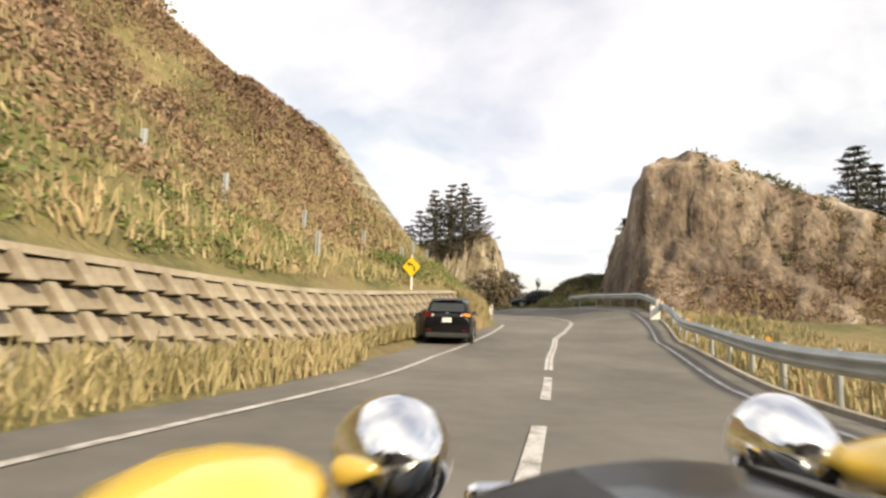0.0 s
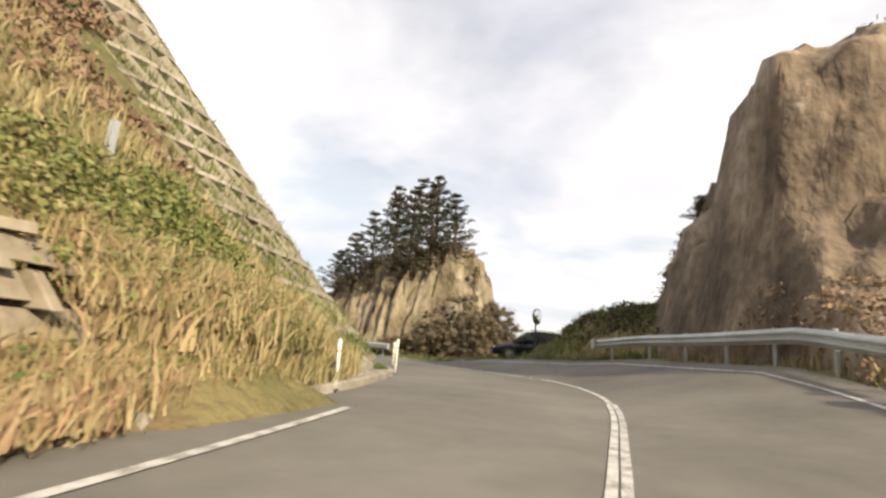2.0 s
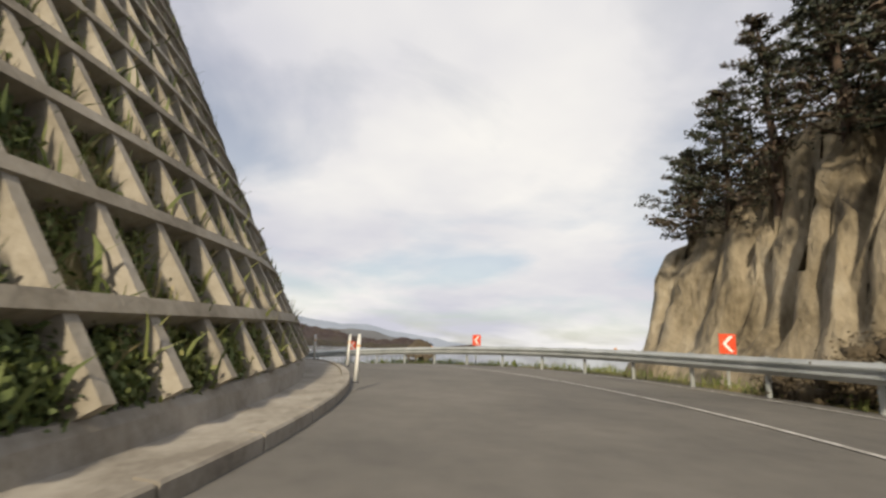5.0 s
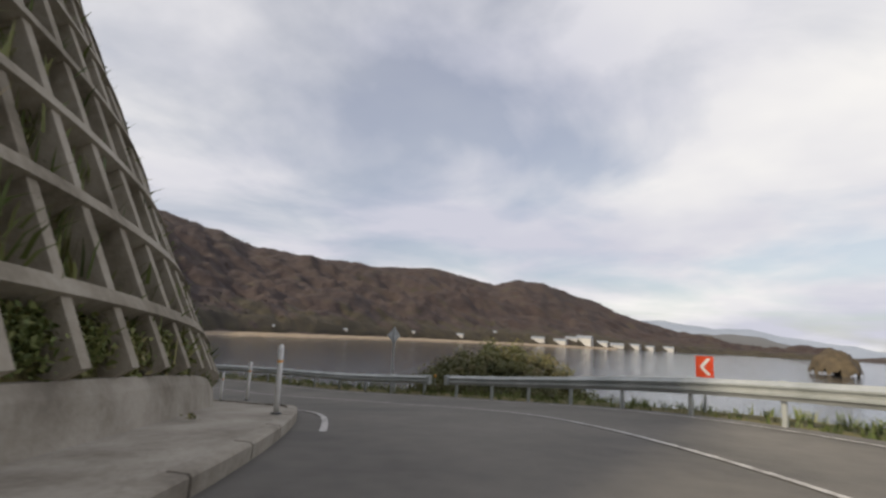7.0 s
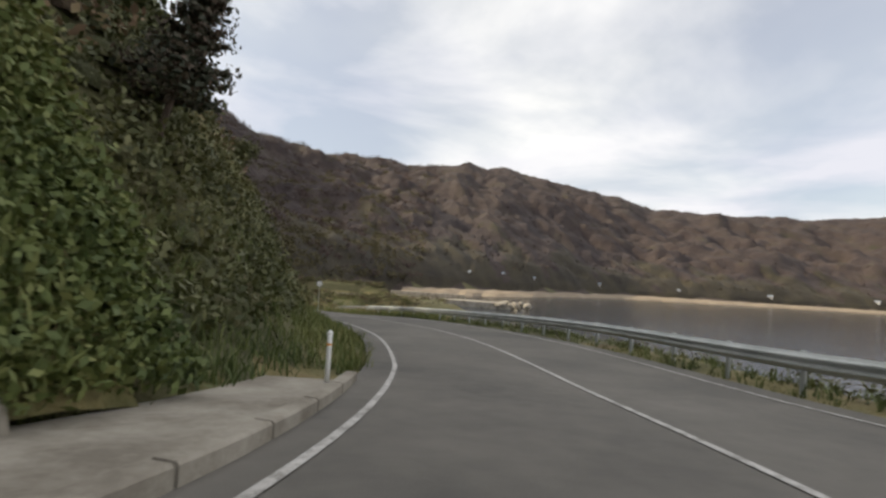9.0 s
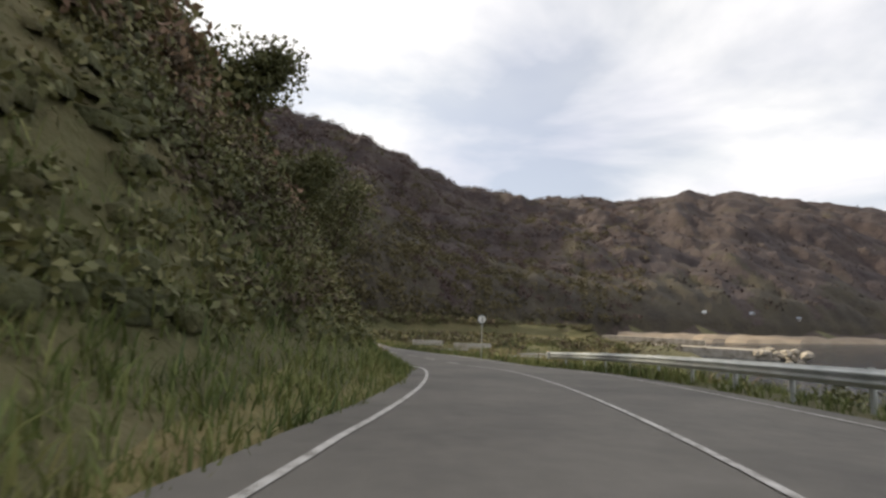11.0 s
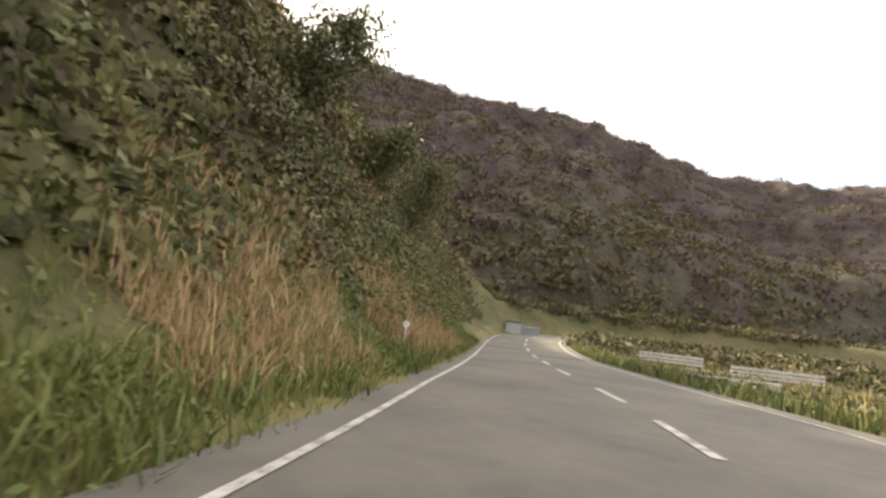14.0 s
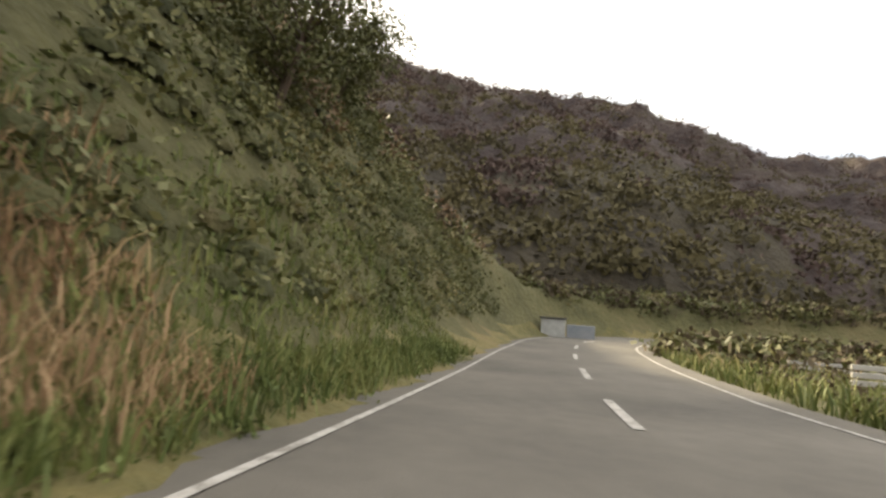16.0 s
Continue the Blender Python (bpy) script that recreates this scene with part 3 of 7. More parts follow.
bed_u = np.arange(2.3, 9.52, 0.08)
TOP_H = lambda u: np.interp(u, [2.3, 2.6, 3.3, 3.7, 4.1, 6, 7.8, 8.6, 9.2], [3.0, 5.3, 5.6, 8.0, 11.5, 11.5, 10.0, 8.0, 5.0])
bed = [slope_point(bed_u, -0.12 + (TOP_H(bed_u) + 0.7) * hh, -0.04) for hh in np.linspace(0, 1, 34)]
bed_v = np.stack(bed, 1)
bed_v = bed_v + (fbm(bed_v[..., 0] * 1.0, bed_v[..., 1] + bed_v[..., 2], 1.1, 91, 3) * 0.06)[..., None]
bed_f = [(i * 34 + k, (i + 1) * 34 + k, (i + 1) * 34 + k + 1, i * 34 + k + 1) for i in range(len(bed_u) - 1) for k in range(33)]
bed_ob = new("planting_bed", mesh_of("planting_bed", bed_v.reshape(-1, 3), bed_f, M_SOIL, True)); bed_ob.parent = lattice
rib_u, uu = [], 2.36
while uu < 8.98:
    rib_u.append(uu)
    speed = np.linalg.norm((on_line(uu + 0.05) - on_line(uu - 0.05))[0]) / 0.1
    uu += 0.92 / speed
BEAM_H = [0.6 + 0.92 * r for r in range(ROWS)]
PROUD = lambda u: np.interp(u, [2.8, 3.3, 3.9], [0.13, 0.2, 0.3])
EDGE = lambda h: float(np.interp(h, [0.6, 1.5, 2.4, 3.4, 4.3, 5.2, 8], [2.96, 3.12, 3.12, 3.16, 3.22, 3.34, 3.4]))     # the lattice's slanting first edge
for r, bh in enumerate(BEAM_H):
    run = np.array([u for u in np.arange(2.33, 9.02, 0.06) if TOP_H(u) >= bh])
    run = run[run > EDGE(bh)]
    if len(run) < 4:
        continue
    v, f = slope_bar(run, np.full(len(run), bh), 0.18, PROUD(run), "h")
    ob = new("beam", mesh_of("beam", v, f, M_CONC2)); ob.parent = lattice
for ru in rib_u:
    low_h = next((q for q in np.arange(0.0, 9.0, 0.1) if EDGE(q) <= ru), 9.0)
    if low_h > float(TOP_H(ru)) - 0.5:
        continue
    hs = np.linspace(low_h, float(TOP_H(ru)), 8)
    v, f = slope_bar(np.full(8, ru), hs, 0.15, PROUD(np.full(8, ru)) - 0.04, "v")
    ob = new("rib", mesh_of("rib", v, f, M_CONC2)); ob.parent = lattice

# ---------------- crib wall of interlocking blocks ----------------
crib = thing("crib_wall", "low crib wall of interlocking precast concrete blocks", "retaining wall", kind="structure")


def crib_block_mesh():
    bm = bmesh.new()
    # hood that leans back over an open slot; x along the wall, y into the hill
    hood = [(-0.28, -0.05, 0.03), (0.28, -0.05, 0.03), (0.24, 0.13, 0.27), (-0.24, 0.13, 0.27), (-0.28, 0.34, 0.07), (0.28, 0.34, 0.07), (0.24, 0.34, 0.27), (-0.24, 0.34, 0.27)]
    # rib that steps out between two hoods, wide at its foot
    rib = [(0.26, -0.27, -0.03), (0.40, -0.27, -0.03), (0.38, 0.04, 0.3), (0.28, 0.04, 0.3), (0.26, 0.34, -0.03), (0.40, 0.34, -0.03), (0.38, 0.34, 0.3), (0.28, 0.34, 0.3)]
    for q in (hood, rib):
        vs = [bm.verts.new(p) for p in q]
        fs_ = [bm.faces.new([vs[i] for i in f]) for f in ((0, 1, 2, 3), (3, 2, 6, 7), (5, 4, 7, 6), (1, 0, 4, 5), (1, 5, 6, 2), (4, 0, 3, 7))]
        bmesh.ops.bevel(bm, geom=[e for e in {e for v in vs for e in v.link_edges}], offset=0.015, segments=1, affect="EDGES")
    me = bpy.data.meshes.new("block"); bm.to_mesh(me); bm.free(); me.materials.append(M_CRIB)
    return me


block_me = crib_block_mesh()
CRIB = lambda u: np.interp(u, [-2, 1.4, 2.2, 2.5], [5.18, 5.18, 4.2, 3.6])
uu = -0.9
while uu < 2.42:
    for r in range(4):
        b = new("block", block_me); b.parent = crib
        p = place(uu + (0.034 if r % 2 else 0), float(CRIB(uu)) + 0.11 * r, 0.36 + 0.31 * r)
        b.matrix_world = Matrix.Translation(p) @ Matrix.Rotation(radians(heading(uu) + 90), 4, "Z") @ pose(0, 0, 0, random.uniform(-2, 2), 0, random.uniform(-1.5, 1.5))
    uu += 0.068
sweep_along("coping", np.arange(-1.0, 2.45, 0.1), lambda u: CRIB(u) + 0.4, [(0, 0), (0.03, 0.1), (0.3, 0.12), (0.34, 0)], M_CRIB, 1.58, parent=crib)
sweep_along("backing", np.arange(-1.0, 2.45, 0.1), lambda u: CRIB(u) + 0.3, [(0, 0), (0.36, 1.2), (0.5, 1.2), (0.5, 0)], M_CRIB, 0.36, parent=crib)

terr_u = np.arange(-1.4, 2.46, 0.1)
terr = [at(terr_u, CRIB(terr_u) + 0.6, 1.62), at(terr_u, TOE(terr_u) + 0.8, 1.8), at(terr_u, TOE(terr_u) + 1.4, 2.2), at(terr_u, TOE(terr_u) + 2.4, 2.75)]
terr_v = np.stack(terr, 1).reshape(-1, 3)
terr_f = [(i * 4 + k, (i + 1) * 4 + k, (i + 1) * 4 + k + 1, i * 4 + k + 1) for i in range(len(terr_u) - 1) for k in range(3)]
tagged(new("terrace", mesh_of("terrace", terr_v, terr_f, M_SOIL, True)), "grassy soil behind the crib wall", "ground", kind="structure")

# ---------------- guard rails ----------------
W_BEAM = [(0.0, 0.0), (0.03, 0.05), (0.085, 0.085), (0.085, 0.115), (0.02, 0.155), (0.02, 0.195), (0.085, 0.235), (0.085, 0.265), (0.03, 0.30), (0.0, 0.35),
          (-0.012, 0.35), (0.018, 0.3), (0.07, 0.262), (0.07, 0.238), (0.005, 0.197), (0.005, 0.153), (0.07, 0.112), (0.07, 0.088), (0.018, 0.05), (-0.012, 0.0)]
POST_BM = bmesh.new()
tube(POST_BM, 0.055, 0.055, -0.4, 0.84, 12)
box(POST_BM, -0.04, 0.04, 0.0, 0.12, 0.55, 0.78)
POST_ME = bpy.data.meshes.new("post"); POST_BM.to_mesh(POST_ME); POST_BM.free(); POST_ME.materials.append(M_STEEL)
CAP_BM = bmesh.new()
box(CAP_BM, -0.11, 0.11, -0.02, 0.16, 0.45, 0.83, 0.03)
CAP_ME = bpy.data.meshes.new("end_cap"); CAP_BM.to_mesh(CAP_ME); CAP_BM.free(); CAP_ME.materials.append(M_STEEL)


def guard_rail(u0, u1, off, label, step=0.21):
    rail = thing("guard_rail", label, "guard rail", group="guard rails along the road")
    run = np.linspace(u0, u1, max(6, int((u1 - u0) * 12)))
    sweep_along("beam", run, off, W_BEAM, M_STEEL, 0.47, parent=rail)
    for u in np.arange(u0 + 0.05, u1, step):
        o = new("post", POST_ME); o.parent = rail
        o.matrix_world = Matrix.Translation(place(u, float(off(u)) - 0.12)) @ Matrix.Rotation(radians(heading(u) + 90), 4, "Z")
    for u in (u0, u1):
        o = new("end_cap", CAP_ME); o.parent = rail
        o.matrix_world = Matrix.Translation(place(u, float(off(u)))) @ Matrix.Rotation(radians(heading(u) + 90), 4, "Z")
    return rail


RAIL = lambda u: W_RIGHT(u) - np.interp(u, [-2, 2, 3, 5.2, 6, 8.4, 9.5, 11, 24], [0.95, 0.95, 0.9, 0.85, 0.42, 0.45, 0.95, 1.15, 1.15])
guard_rail(-1.5, 2.75, RAIL, "galvanised steel guard rail on tubular posts")
guard_rail(2.85, 4.25, RAIL, "galvanised steel guard rail below the cliff")
guard_rail(5.85, 9.3, RAIL, "galvanised steel guard rail round the outside of the bend")
guard_rail(9.42, 13.85, RAIL, "galvanised steel guard rail above the sea")
sweep_along("drain_edge", np.arange(-2, 2.8, 0.1), lambda u: W_RIGHT(u) - 0.82, [(0, -0.1), (0.0, 0.07), (0.12, 0.07), (0.12, -0.1)], M_CONC, label="dark concrete drain edge beside the rail", category="kerb", kind="structure")

# ---------------- cliffs ----------------
def inside_distance(x, y, poly):
    """Distance to the outline for points inside it (negative outside), and the index of the nearest edge."""
    best, edge = np.full(x.shape, 1e9), np.zeros(x.shape, int)
    inside = np.zeros(x.shape, bool)
    for i in range(len(poly)):
        (x0, y0), (x1, y1) = poly[i], poly[(i + 1) % len(poly)]
        ex, ey = x1 - x0, y1 - y0
        t = np.clip(((x - x0) * ex + (y - y0) * ey) / (ex * ex + ey * ey), 0, 1)
        d = np.hypot(x - x0 - t * ex, y - y0 - t * ey)
        edge = np.where(d < best, i, edge); best = np.minimum(best, d)
        cross = ((y0 > y) != (y1 > y)) & (x < ex * (y - y0) / (ey + 1e-12) + x0)
        inside ^= cross
    return np.where(inside, best, -best), edge


def cliff(name, poly, top, profile, label, material, step=0.3, rough=0.5, seed=1, z0=0.6):
    xs = np.arange(min(p[0] for p in poly) - 0.5, max(p[0] for p in poly) + 0.5, step)
    ys = np.arange(min(p[1] for p in poly) - 0.5, max(p[1] for p in poly) + 0.5, step)
    X, Y = np.meshgrid(xs, ys)
    wob = fbm(X, Y, 2.6, seed, 3) * 0.42 + fbm(X, Y, 6, seed + 1, 2) * 0.3
    D, E = inside_distance(X, Y, poly)
    D = D + wob * smooth(-1, 1.5, D)
    H = profile(D, X, Y, top(X, Y))
    H += (fbm(X, Y, 1.6, seed + 5, 3) * rough * 0.5 + fbm(X, Y, 5, seed + 6, 3) * rough) * smooth(0.2, 3, D)
    Z = z0 + np.where(D > -0.3, H, -1.5)
    # sideways shaking gives ledges and overhangs
    SX = X + (fbm(Z * 1.3 + X * 0.3, Y, 2.2, seed + 7, 3)) * 0.45 * smooth(0.3, 2, D)
    SY = Y + (fbm(X, Z * 1.3 + Y * 0.3, 2.2, seed + 8, 3)) * 0.45 * smooth(0.3, 2, D)
    ny, nx = X.shape
    keep = (D > -0.45)
    ids = -np.ones(X.size, int)
    ids[keep.ravel()] = np.arange(keep.sum())
    g = ids.reshape(ny, nx)
    a, b, c, d = g[:-1, :-1].ravel(), g[:-1, 1:].ravel(), g[1:, 1:].ravel(), g[1:, :-1].ravel()
    ok = (a >= 0) & (b >= 0) & (c >= 0) & (d >= 0)
    a, b, c, d = a[ok], b[ok], c[ok], d[ok]
    V = np.stack([SX.ravel(), SY.ravel(), Z.ravel()], -1)[keep.ravel()]
    me = array_mesh(name, V, np.concatenate([np.stack([a, b, c], -1), np.stack([a, c, d], -1)]), material)
    me.polygons.foreach_set("use_smooth", [True] * len(me.polygons))
    return tagged(new(name, me), label, "cliff")


POLY_A = [(4.2, 34.9), (9, 34.6), (16, 34.9), (26, 36.5), (44, 40), (44, 70), (10, 76), (-3.0, 64), (-2.8, 56), (-0.6, 47), (2.0, 41.5), (3.5, 38)]


def top_a(x, y):
    east = np.interp(x, [3, 5.5, 7, 8.5, 11, 13, 17, 24, 34, 44], [11.3, 11.6, 11.4, 10.5, 9.6, 8.2, 6.6, 5.6, 6.5, 7])
    return east * np.interp(y, [34, 40, 43, 46, 50, 54, 58, 64, 72], [1, 1, 1.0, 0.86, 0.6, 0.41, 0.29, 0.18, 0.1])


def prof_a(d, x, y, top):
    front = np.interp(y - 34.8 + np.minimum(d, 0) - np.interp(x, [16, 26, 44], [0, 1.7, 5]), [0, 3.4, 5.1, 6.1, 7.4], [0, 0.26, 0.46, 0.9, 1.0])
    east = smooth(12, 20, x)
    front = front * (1 - east) + np.interp(d, [0, 3, 6, 9], [0, 0.4, 0.8, 1.0]) * east
    foot = np.interp(y, [34.6, 38, 41.5, 47, 56, 64], [4.2, 3.5, 2.0, -0.6, -2.8, -3.0])
    west = np.interp((x - foot) * np.interp(y, [40, 48], [1.75, 1.0]), [0, 1.3, 2.4, 3.6], [0, 0.42, 0.85, 1.0])
    back = np.interp(d, [0, 1.2, 3], [0, 0.5, 1.0])
    return top * np.where(d > 0, np.minimum(np.minimum(front, west), np.where(y > 44, np.maximum(back, 0.2), 1.0)), 0)


cliff_a = cliff("rock_cliff", POLY_A, top_a, prof_a, "brown weathered rock cliff with dry brush on its foot", M_ROCK_A, 0.32, 0.55, 31, 1.15)

POLY_B = [(-27.5, 57.9), (-23.8, 57.0), (-17.6, 56.1), (-12.8, 57.0), (-11.2, 60.1), (-12.2, 70), (-17.6, 74), (-26.6, 70), (-29, 62)]


def top_b(x, y):
    return np.interp(x, [-28, -25, -22.8, -18.7, -14.7, -11.9, -9.6], [3.9, 6.2, 7.6, 8.1, 8.9, 7.3, 3.4]) * np.interp(y, [54, 58, 65, 74], [0.97, 1, 1.02, 0.8])


def prof_b(d, x, y, top):
    d = d + 0.5 * fbm(x, 0 * y, 1.3, 95, 3) * smooth(0.1, 1.2, d) - 0.25 * smooth(0.4, 1.0, d)
    return top * np.interp(d, [0, 0.9, 1.6, 2.4, 3.2], [0, 0.28, 0.6, 0.92, 1.0])


cliff_b = cliff("rock_outcrop", POLY_B, top_b, prof_b, "tan weathered sandstone outcrop with furrowed face", M_ROCK_B, 0.24, 0.45, 57, 1.45)
isle = cliff("rock_islet", [(-305, 133), (-295, 127), (-284, 131), (-282, 142), (-293, 148), (-304, 144)],
             lambda x, y: np.full(x.shape, 11.0), lambda d, x, y, top: top * np.interp(d, [0, 2, 5, 9], [0, 0.5, 0.85, 1]), "dark rocky islet off the shore", M_TANGLE, 1.2, 1.0, 77, SEA)


# ---------------- plants ----------------
RNG = np.random.RandomState(7)


def blades(pos, size, n, lean=0.45, width=0.05, spread=0.25):
    """Tufts of n curved blades at each position: two triangles a blade."""
    keep = RNG.rand(len(pos)) < 0.62
    pos, size, n, width = pos[keep], size[keep], max(4, int(n * 0.58)), width * 1.35
    m = len(pos)
    a = RNG.rand(m, n) * 2 * np.pi
    ln = RNG.rand(m, n) * lean
    hgt = size[:, None] * (0.55 + 0.6 * RNG.rand(m, n))
    root = pos[:, None, :] + np.stack([np.cos(a) * RNG.rand(m, n) * spread * size[:, None], np.sin(a) * RNG.rand(m, n) * spread * size[:, None], -0.05 + 0 * a], -1)
    b = RNG.rand(m, n) * 2 * np.pi
    out = np.stack([np.cos(b) * ln * hgt, np.sin(b) * ln * hgt, hgt * (1 - 0.3 * ln)], -1)
    c = RNG.rand(m, n) * np.pi
    w = np.stack([np.cos(c), np.sin(c), 0 * c], -1) * (width * size[:, None] * (0.6 + 0.8 * RNG.rand(m, n)))[..., None]
    mid = root + out * np.array([0.35, 0.35, 0.6])
    v = np.stack([root - w * 0.5, root + w * 0.5, mid + w * 0.45, mid - w * 0.45, root + out], 2).reshape(-1, 3)
    k = np.arange(m * n)[:, None] * 5
    t = np.concatenate([k + [0, 1, 2], k + [0, 2, 3], k + [3, 2, 4]], 0)
    return v, t


def leaves(pos, size, n, leaf=0.12, flat=0.8):
    """Round clumps of n leaf quads on and inside a lumpy ball at each position."""
    n, leaf = max(6, int(n * 0.52)), leaf * 1.3
    m = len(pos)
    d = RNG.normal(size=(m, n, 3)); d /= np.linalg.norm(d, axis=2, keepdims=True)
    d[..., 2] = d[..., 2] * flat + 0.1
    rad = size[:, None, None] * (0.55 + 0.5 * RNG.rand(m, n, 1))
    c = pos[:, None, :] + d * rad
    a = RNG.normal(size=(m, n, 3)) + d * 0.6
    a /= np.linalg.norm(a, axis=2, keepdims=True)
    b = np.cross(a, RNG.normal(size=(m, n, 3))); b /= np.linalg.norm(b, axis=2, keepdims=True)
    s = leaf * (0.6 + 0.8 * RNG.rand(m, n, 1)) * (0.6 + 0.4 * size[:, None, None])
    q = np.cross(a, b)
    v = np.stack([c - b * s, c + q * s * 0.55, c + b * s, c - q * s * 0.55], 2).reshape(-1, 3)
    k = np.arange(m * n)[:, None] * 4
    return v, np.concatenate([k + [0, 1, 2], k + [0, 2, 3]], 0)


def ball_shape():
    """Vertices and triangles of a coarse ball without its underside."""
    bm = bmesh.new()
    bmesh.ops.create_icosphere(bm, subdivisions=1, radius=1.0)
    bmesh.ops.delete(bm, geom=[v for v in bm.verts if v.co.z < -0.9], context="VERTS")
    bm.verts.index_update()
    v, t = np.array([tuple(q.co) for q in bm.verts]), np.array([[q.index for q in f.verts] for f in bm.faces])
    bm.free()
    return v, t


BALL_V, BALL_T = ball_shape()


def lumps(pos, size, flat=0.75, rough=0.13):
    """Uneven leafy mounds: the dense inside of bushes and the crowns of far woods."""
    m, n = len(pos), len(BALL_V)
    a = RNG.rand(m) * 2 * np.pi
    c, s_ = np.cos(a)[:, None], np.sin(a)[:, None]
    k = size[:, None] * (1 + rough * RNG.normal(size=(m, n)))
    wx, wy = 0.75 + 0.5 * RNG.rand(m, 1), 0.75 + 0.5 * RNG.rand(m, 1)
    x, y = BALL_V[:, 0] * wx, BALL_V[:, 1] * wy
    v = np.stack([(x * c - y * s_) * k, (x * s_ + y * c) * k, BALL_V[:, 2] * k * flat], -1) + pos[:, None, :]
    return v.reshape(-1, 3), (np.arange(m)[:, None, None] * n + BALL_T[None]).reshape(-1, 3)


def joined(*parts):
    """Several vertex and triangle arrays as one."""
    vs, ts, o = [], [], 0
    for v, t in parts:
        vs.append(v); ts.append(t + o); o += len(v)
    return np.concatenate(vs), np.concatenate(ts)


def soft(ob):
    ob.data.polygons.foreach_set("use_smooth", [True] * len(ob.data.polygons))
    return ob


def stuff(name, vt, material, label, category):
    return tagged(new(name, array_mesh(name, vt[0], vt[1], material)), label, category, kind="stuff")


def spots(n, u0, u1, o0, o1, power=1.0, patch=None, keep=0.5):
    """n random ground points between two offsets of the line (functions of u or numbers)."""
    u = u0 + (u1 - u0) * RNG.rand(n)
    lo = o0(u) if callable(o0) else np.full(n, float(o0))
    hi = o1(u) if callable(o1) else np.full(n, float(o1))
    off = lo + (hi - lo) * RNG.rand(n) ** power
    p = at(u, off)
    if patch is not None:
        f = fbm(p[:, 0], p[:, 1], patch[0], patch[1], 3) * 0.5 + 0.5
        p = p[f > keep]
    p[:, 2] = ground_z(p[:, 0], p[:, 1])
    return p


def cell_spots(n, u0, u1, h0, h1, power=1.0, patch=None, keep=0.5, clip=True):
    """n random points on the lattice's planting bed."""
    u = u0 + (u1 - u0) * RNG.rand(n)
    h = h0 + (h1 - h0) * RNG.rand(n) ** power
    if clip:
        k = h < TOP_H(u) + 0.3
        u, h = u[k], h[k]
    p = slope_point(u, h, 0.0)
    if patch is not None:
        p = p[fbm(u * 9, h, patch[0], patch[1], 3) * 0.5 + 0.5 > keep]
    return p


def on_mesh_spots(n, box2, height, keep):
    x = box2[0] + (box2[1] - box2[0]) * RNG.rand(n)
    y = box2[2] + (box2[3] - box2[2]) * RNG.rand(n)
    z = height(x, y)
    k = keep(x, y, z)
    return np.stack([x, y, z], -1)[k]


def rs(n, lo, hi):
    return lo + (hi - lo) * RNG.rand(n)


# dry bank and slope before the bend
p = spots(7500, -0.6, 2.7, lambda u: W_LEFT(u) + np.interp(u, [1.0, 1.3, 2.0, 2.3], [1.15, 1.9, 1.9, 1.0]), lambda u: CRIB(u) - 0.05, 0.8)
stuff("bank_grass", blades(p, rs(len(p), 0.2, 0.62), 11, 0.7, 0.05, 0.45), M_DRY, "dry yellow grass on the roadside bank", "grass")
p = spots(14000, -0.8, 3.1, lambda u: np.where(u < 2.4, CRIB(u) + 0.6, TOE(u) + 5.0), 34, 1.4)
stuff("slope_grass", blades(p, rs(len(p), 0.2, 0.6), 8, 0.8, 0.06, 0.6), M_DRY, "dry yellow grass on the hillside", "grass")
p = spots(11500, -0.8, 3.0, lambda u: np.where(u < 2.4, CRIB(u) + 3.0, TOE(u) + 7.0), 36, 1.0, (9, 41), 0.22)
stuff("slope_brush", leaves(p, rs(len(p), 0.2, 0.6), 40, 0.075), M_BROWN, "reddish brown dead brush on the hillside", "brush")
p = spots(1500, -1.8, 2.6, lambda u: CRIB(u) + 0.3, 9, 1.0, (6, 43), 0.45)
stuff("slope_bush", leaves(p, rs(len(p), 0.15, 0.45), 36, 0.06), M_GREEN, "low green and yellow bushes above the crib wall", "bush")

p = spots(2200, 1.95, 2.75, lambda u: W_LEFT(u) + np.interp(u, [2.3, 2.5], [0.78, 1.02]), lambda u: TOE(u) + 1.2, 1.0)
stuff("corner_weeds", blades(p, rs(len(p), 0.15, 0.42), 14, 0.9, 0.04, 0.6), M_DRY, "dry weeds where the kerb begins", "grass")

# planted cells of the lattice
p = cell_spots(23000, 2.35, 9.45, 0.14, 11, 1.2)
stuff("cell_grass", blades(p, rs(len(p), 0.2, 0.44), 8, 0.9, 0.07, 0.7), M_GREEN, "grass growing in the lattice cells", "grass")
p = cell_spots(9000, 2.95, 5.3, 0.1, 8, 1.1)
stuff("cell_weeds", blades(p, rs(len(p), 0.22, 0.46), 9, 0.9, 0.06, 0.7), M_GREEN, "green weeds filling the lattice cells", "grass")
p = cell_spots(4200, 2.7, 9.3, 0.1, 0.5)
stuff("cell_shrub", leaves(p, rs(len(p), 0.1, 0.26), 46, 0.04), M_GREEN, "low green shrubs above the footing wall", "shrub")
p = cell_spots(14000, 2.3, 7.5, 0.1, 11, 1.1, (3, 47), 0.42)
stuff("cell_dry_grass", blades(p, rs(len(p), 0.12, 0.34), 9, 0.9, 0.07, 0.6), M_DRY, "dry grass growing in the lattice cells", "grass")
p = spots(5200, 2.25, 3.3, lambda u: TOE(u) + 0.9, lambda u: TOE(u) + 12, 1.0)
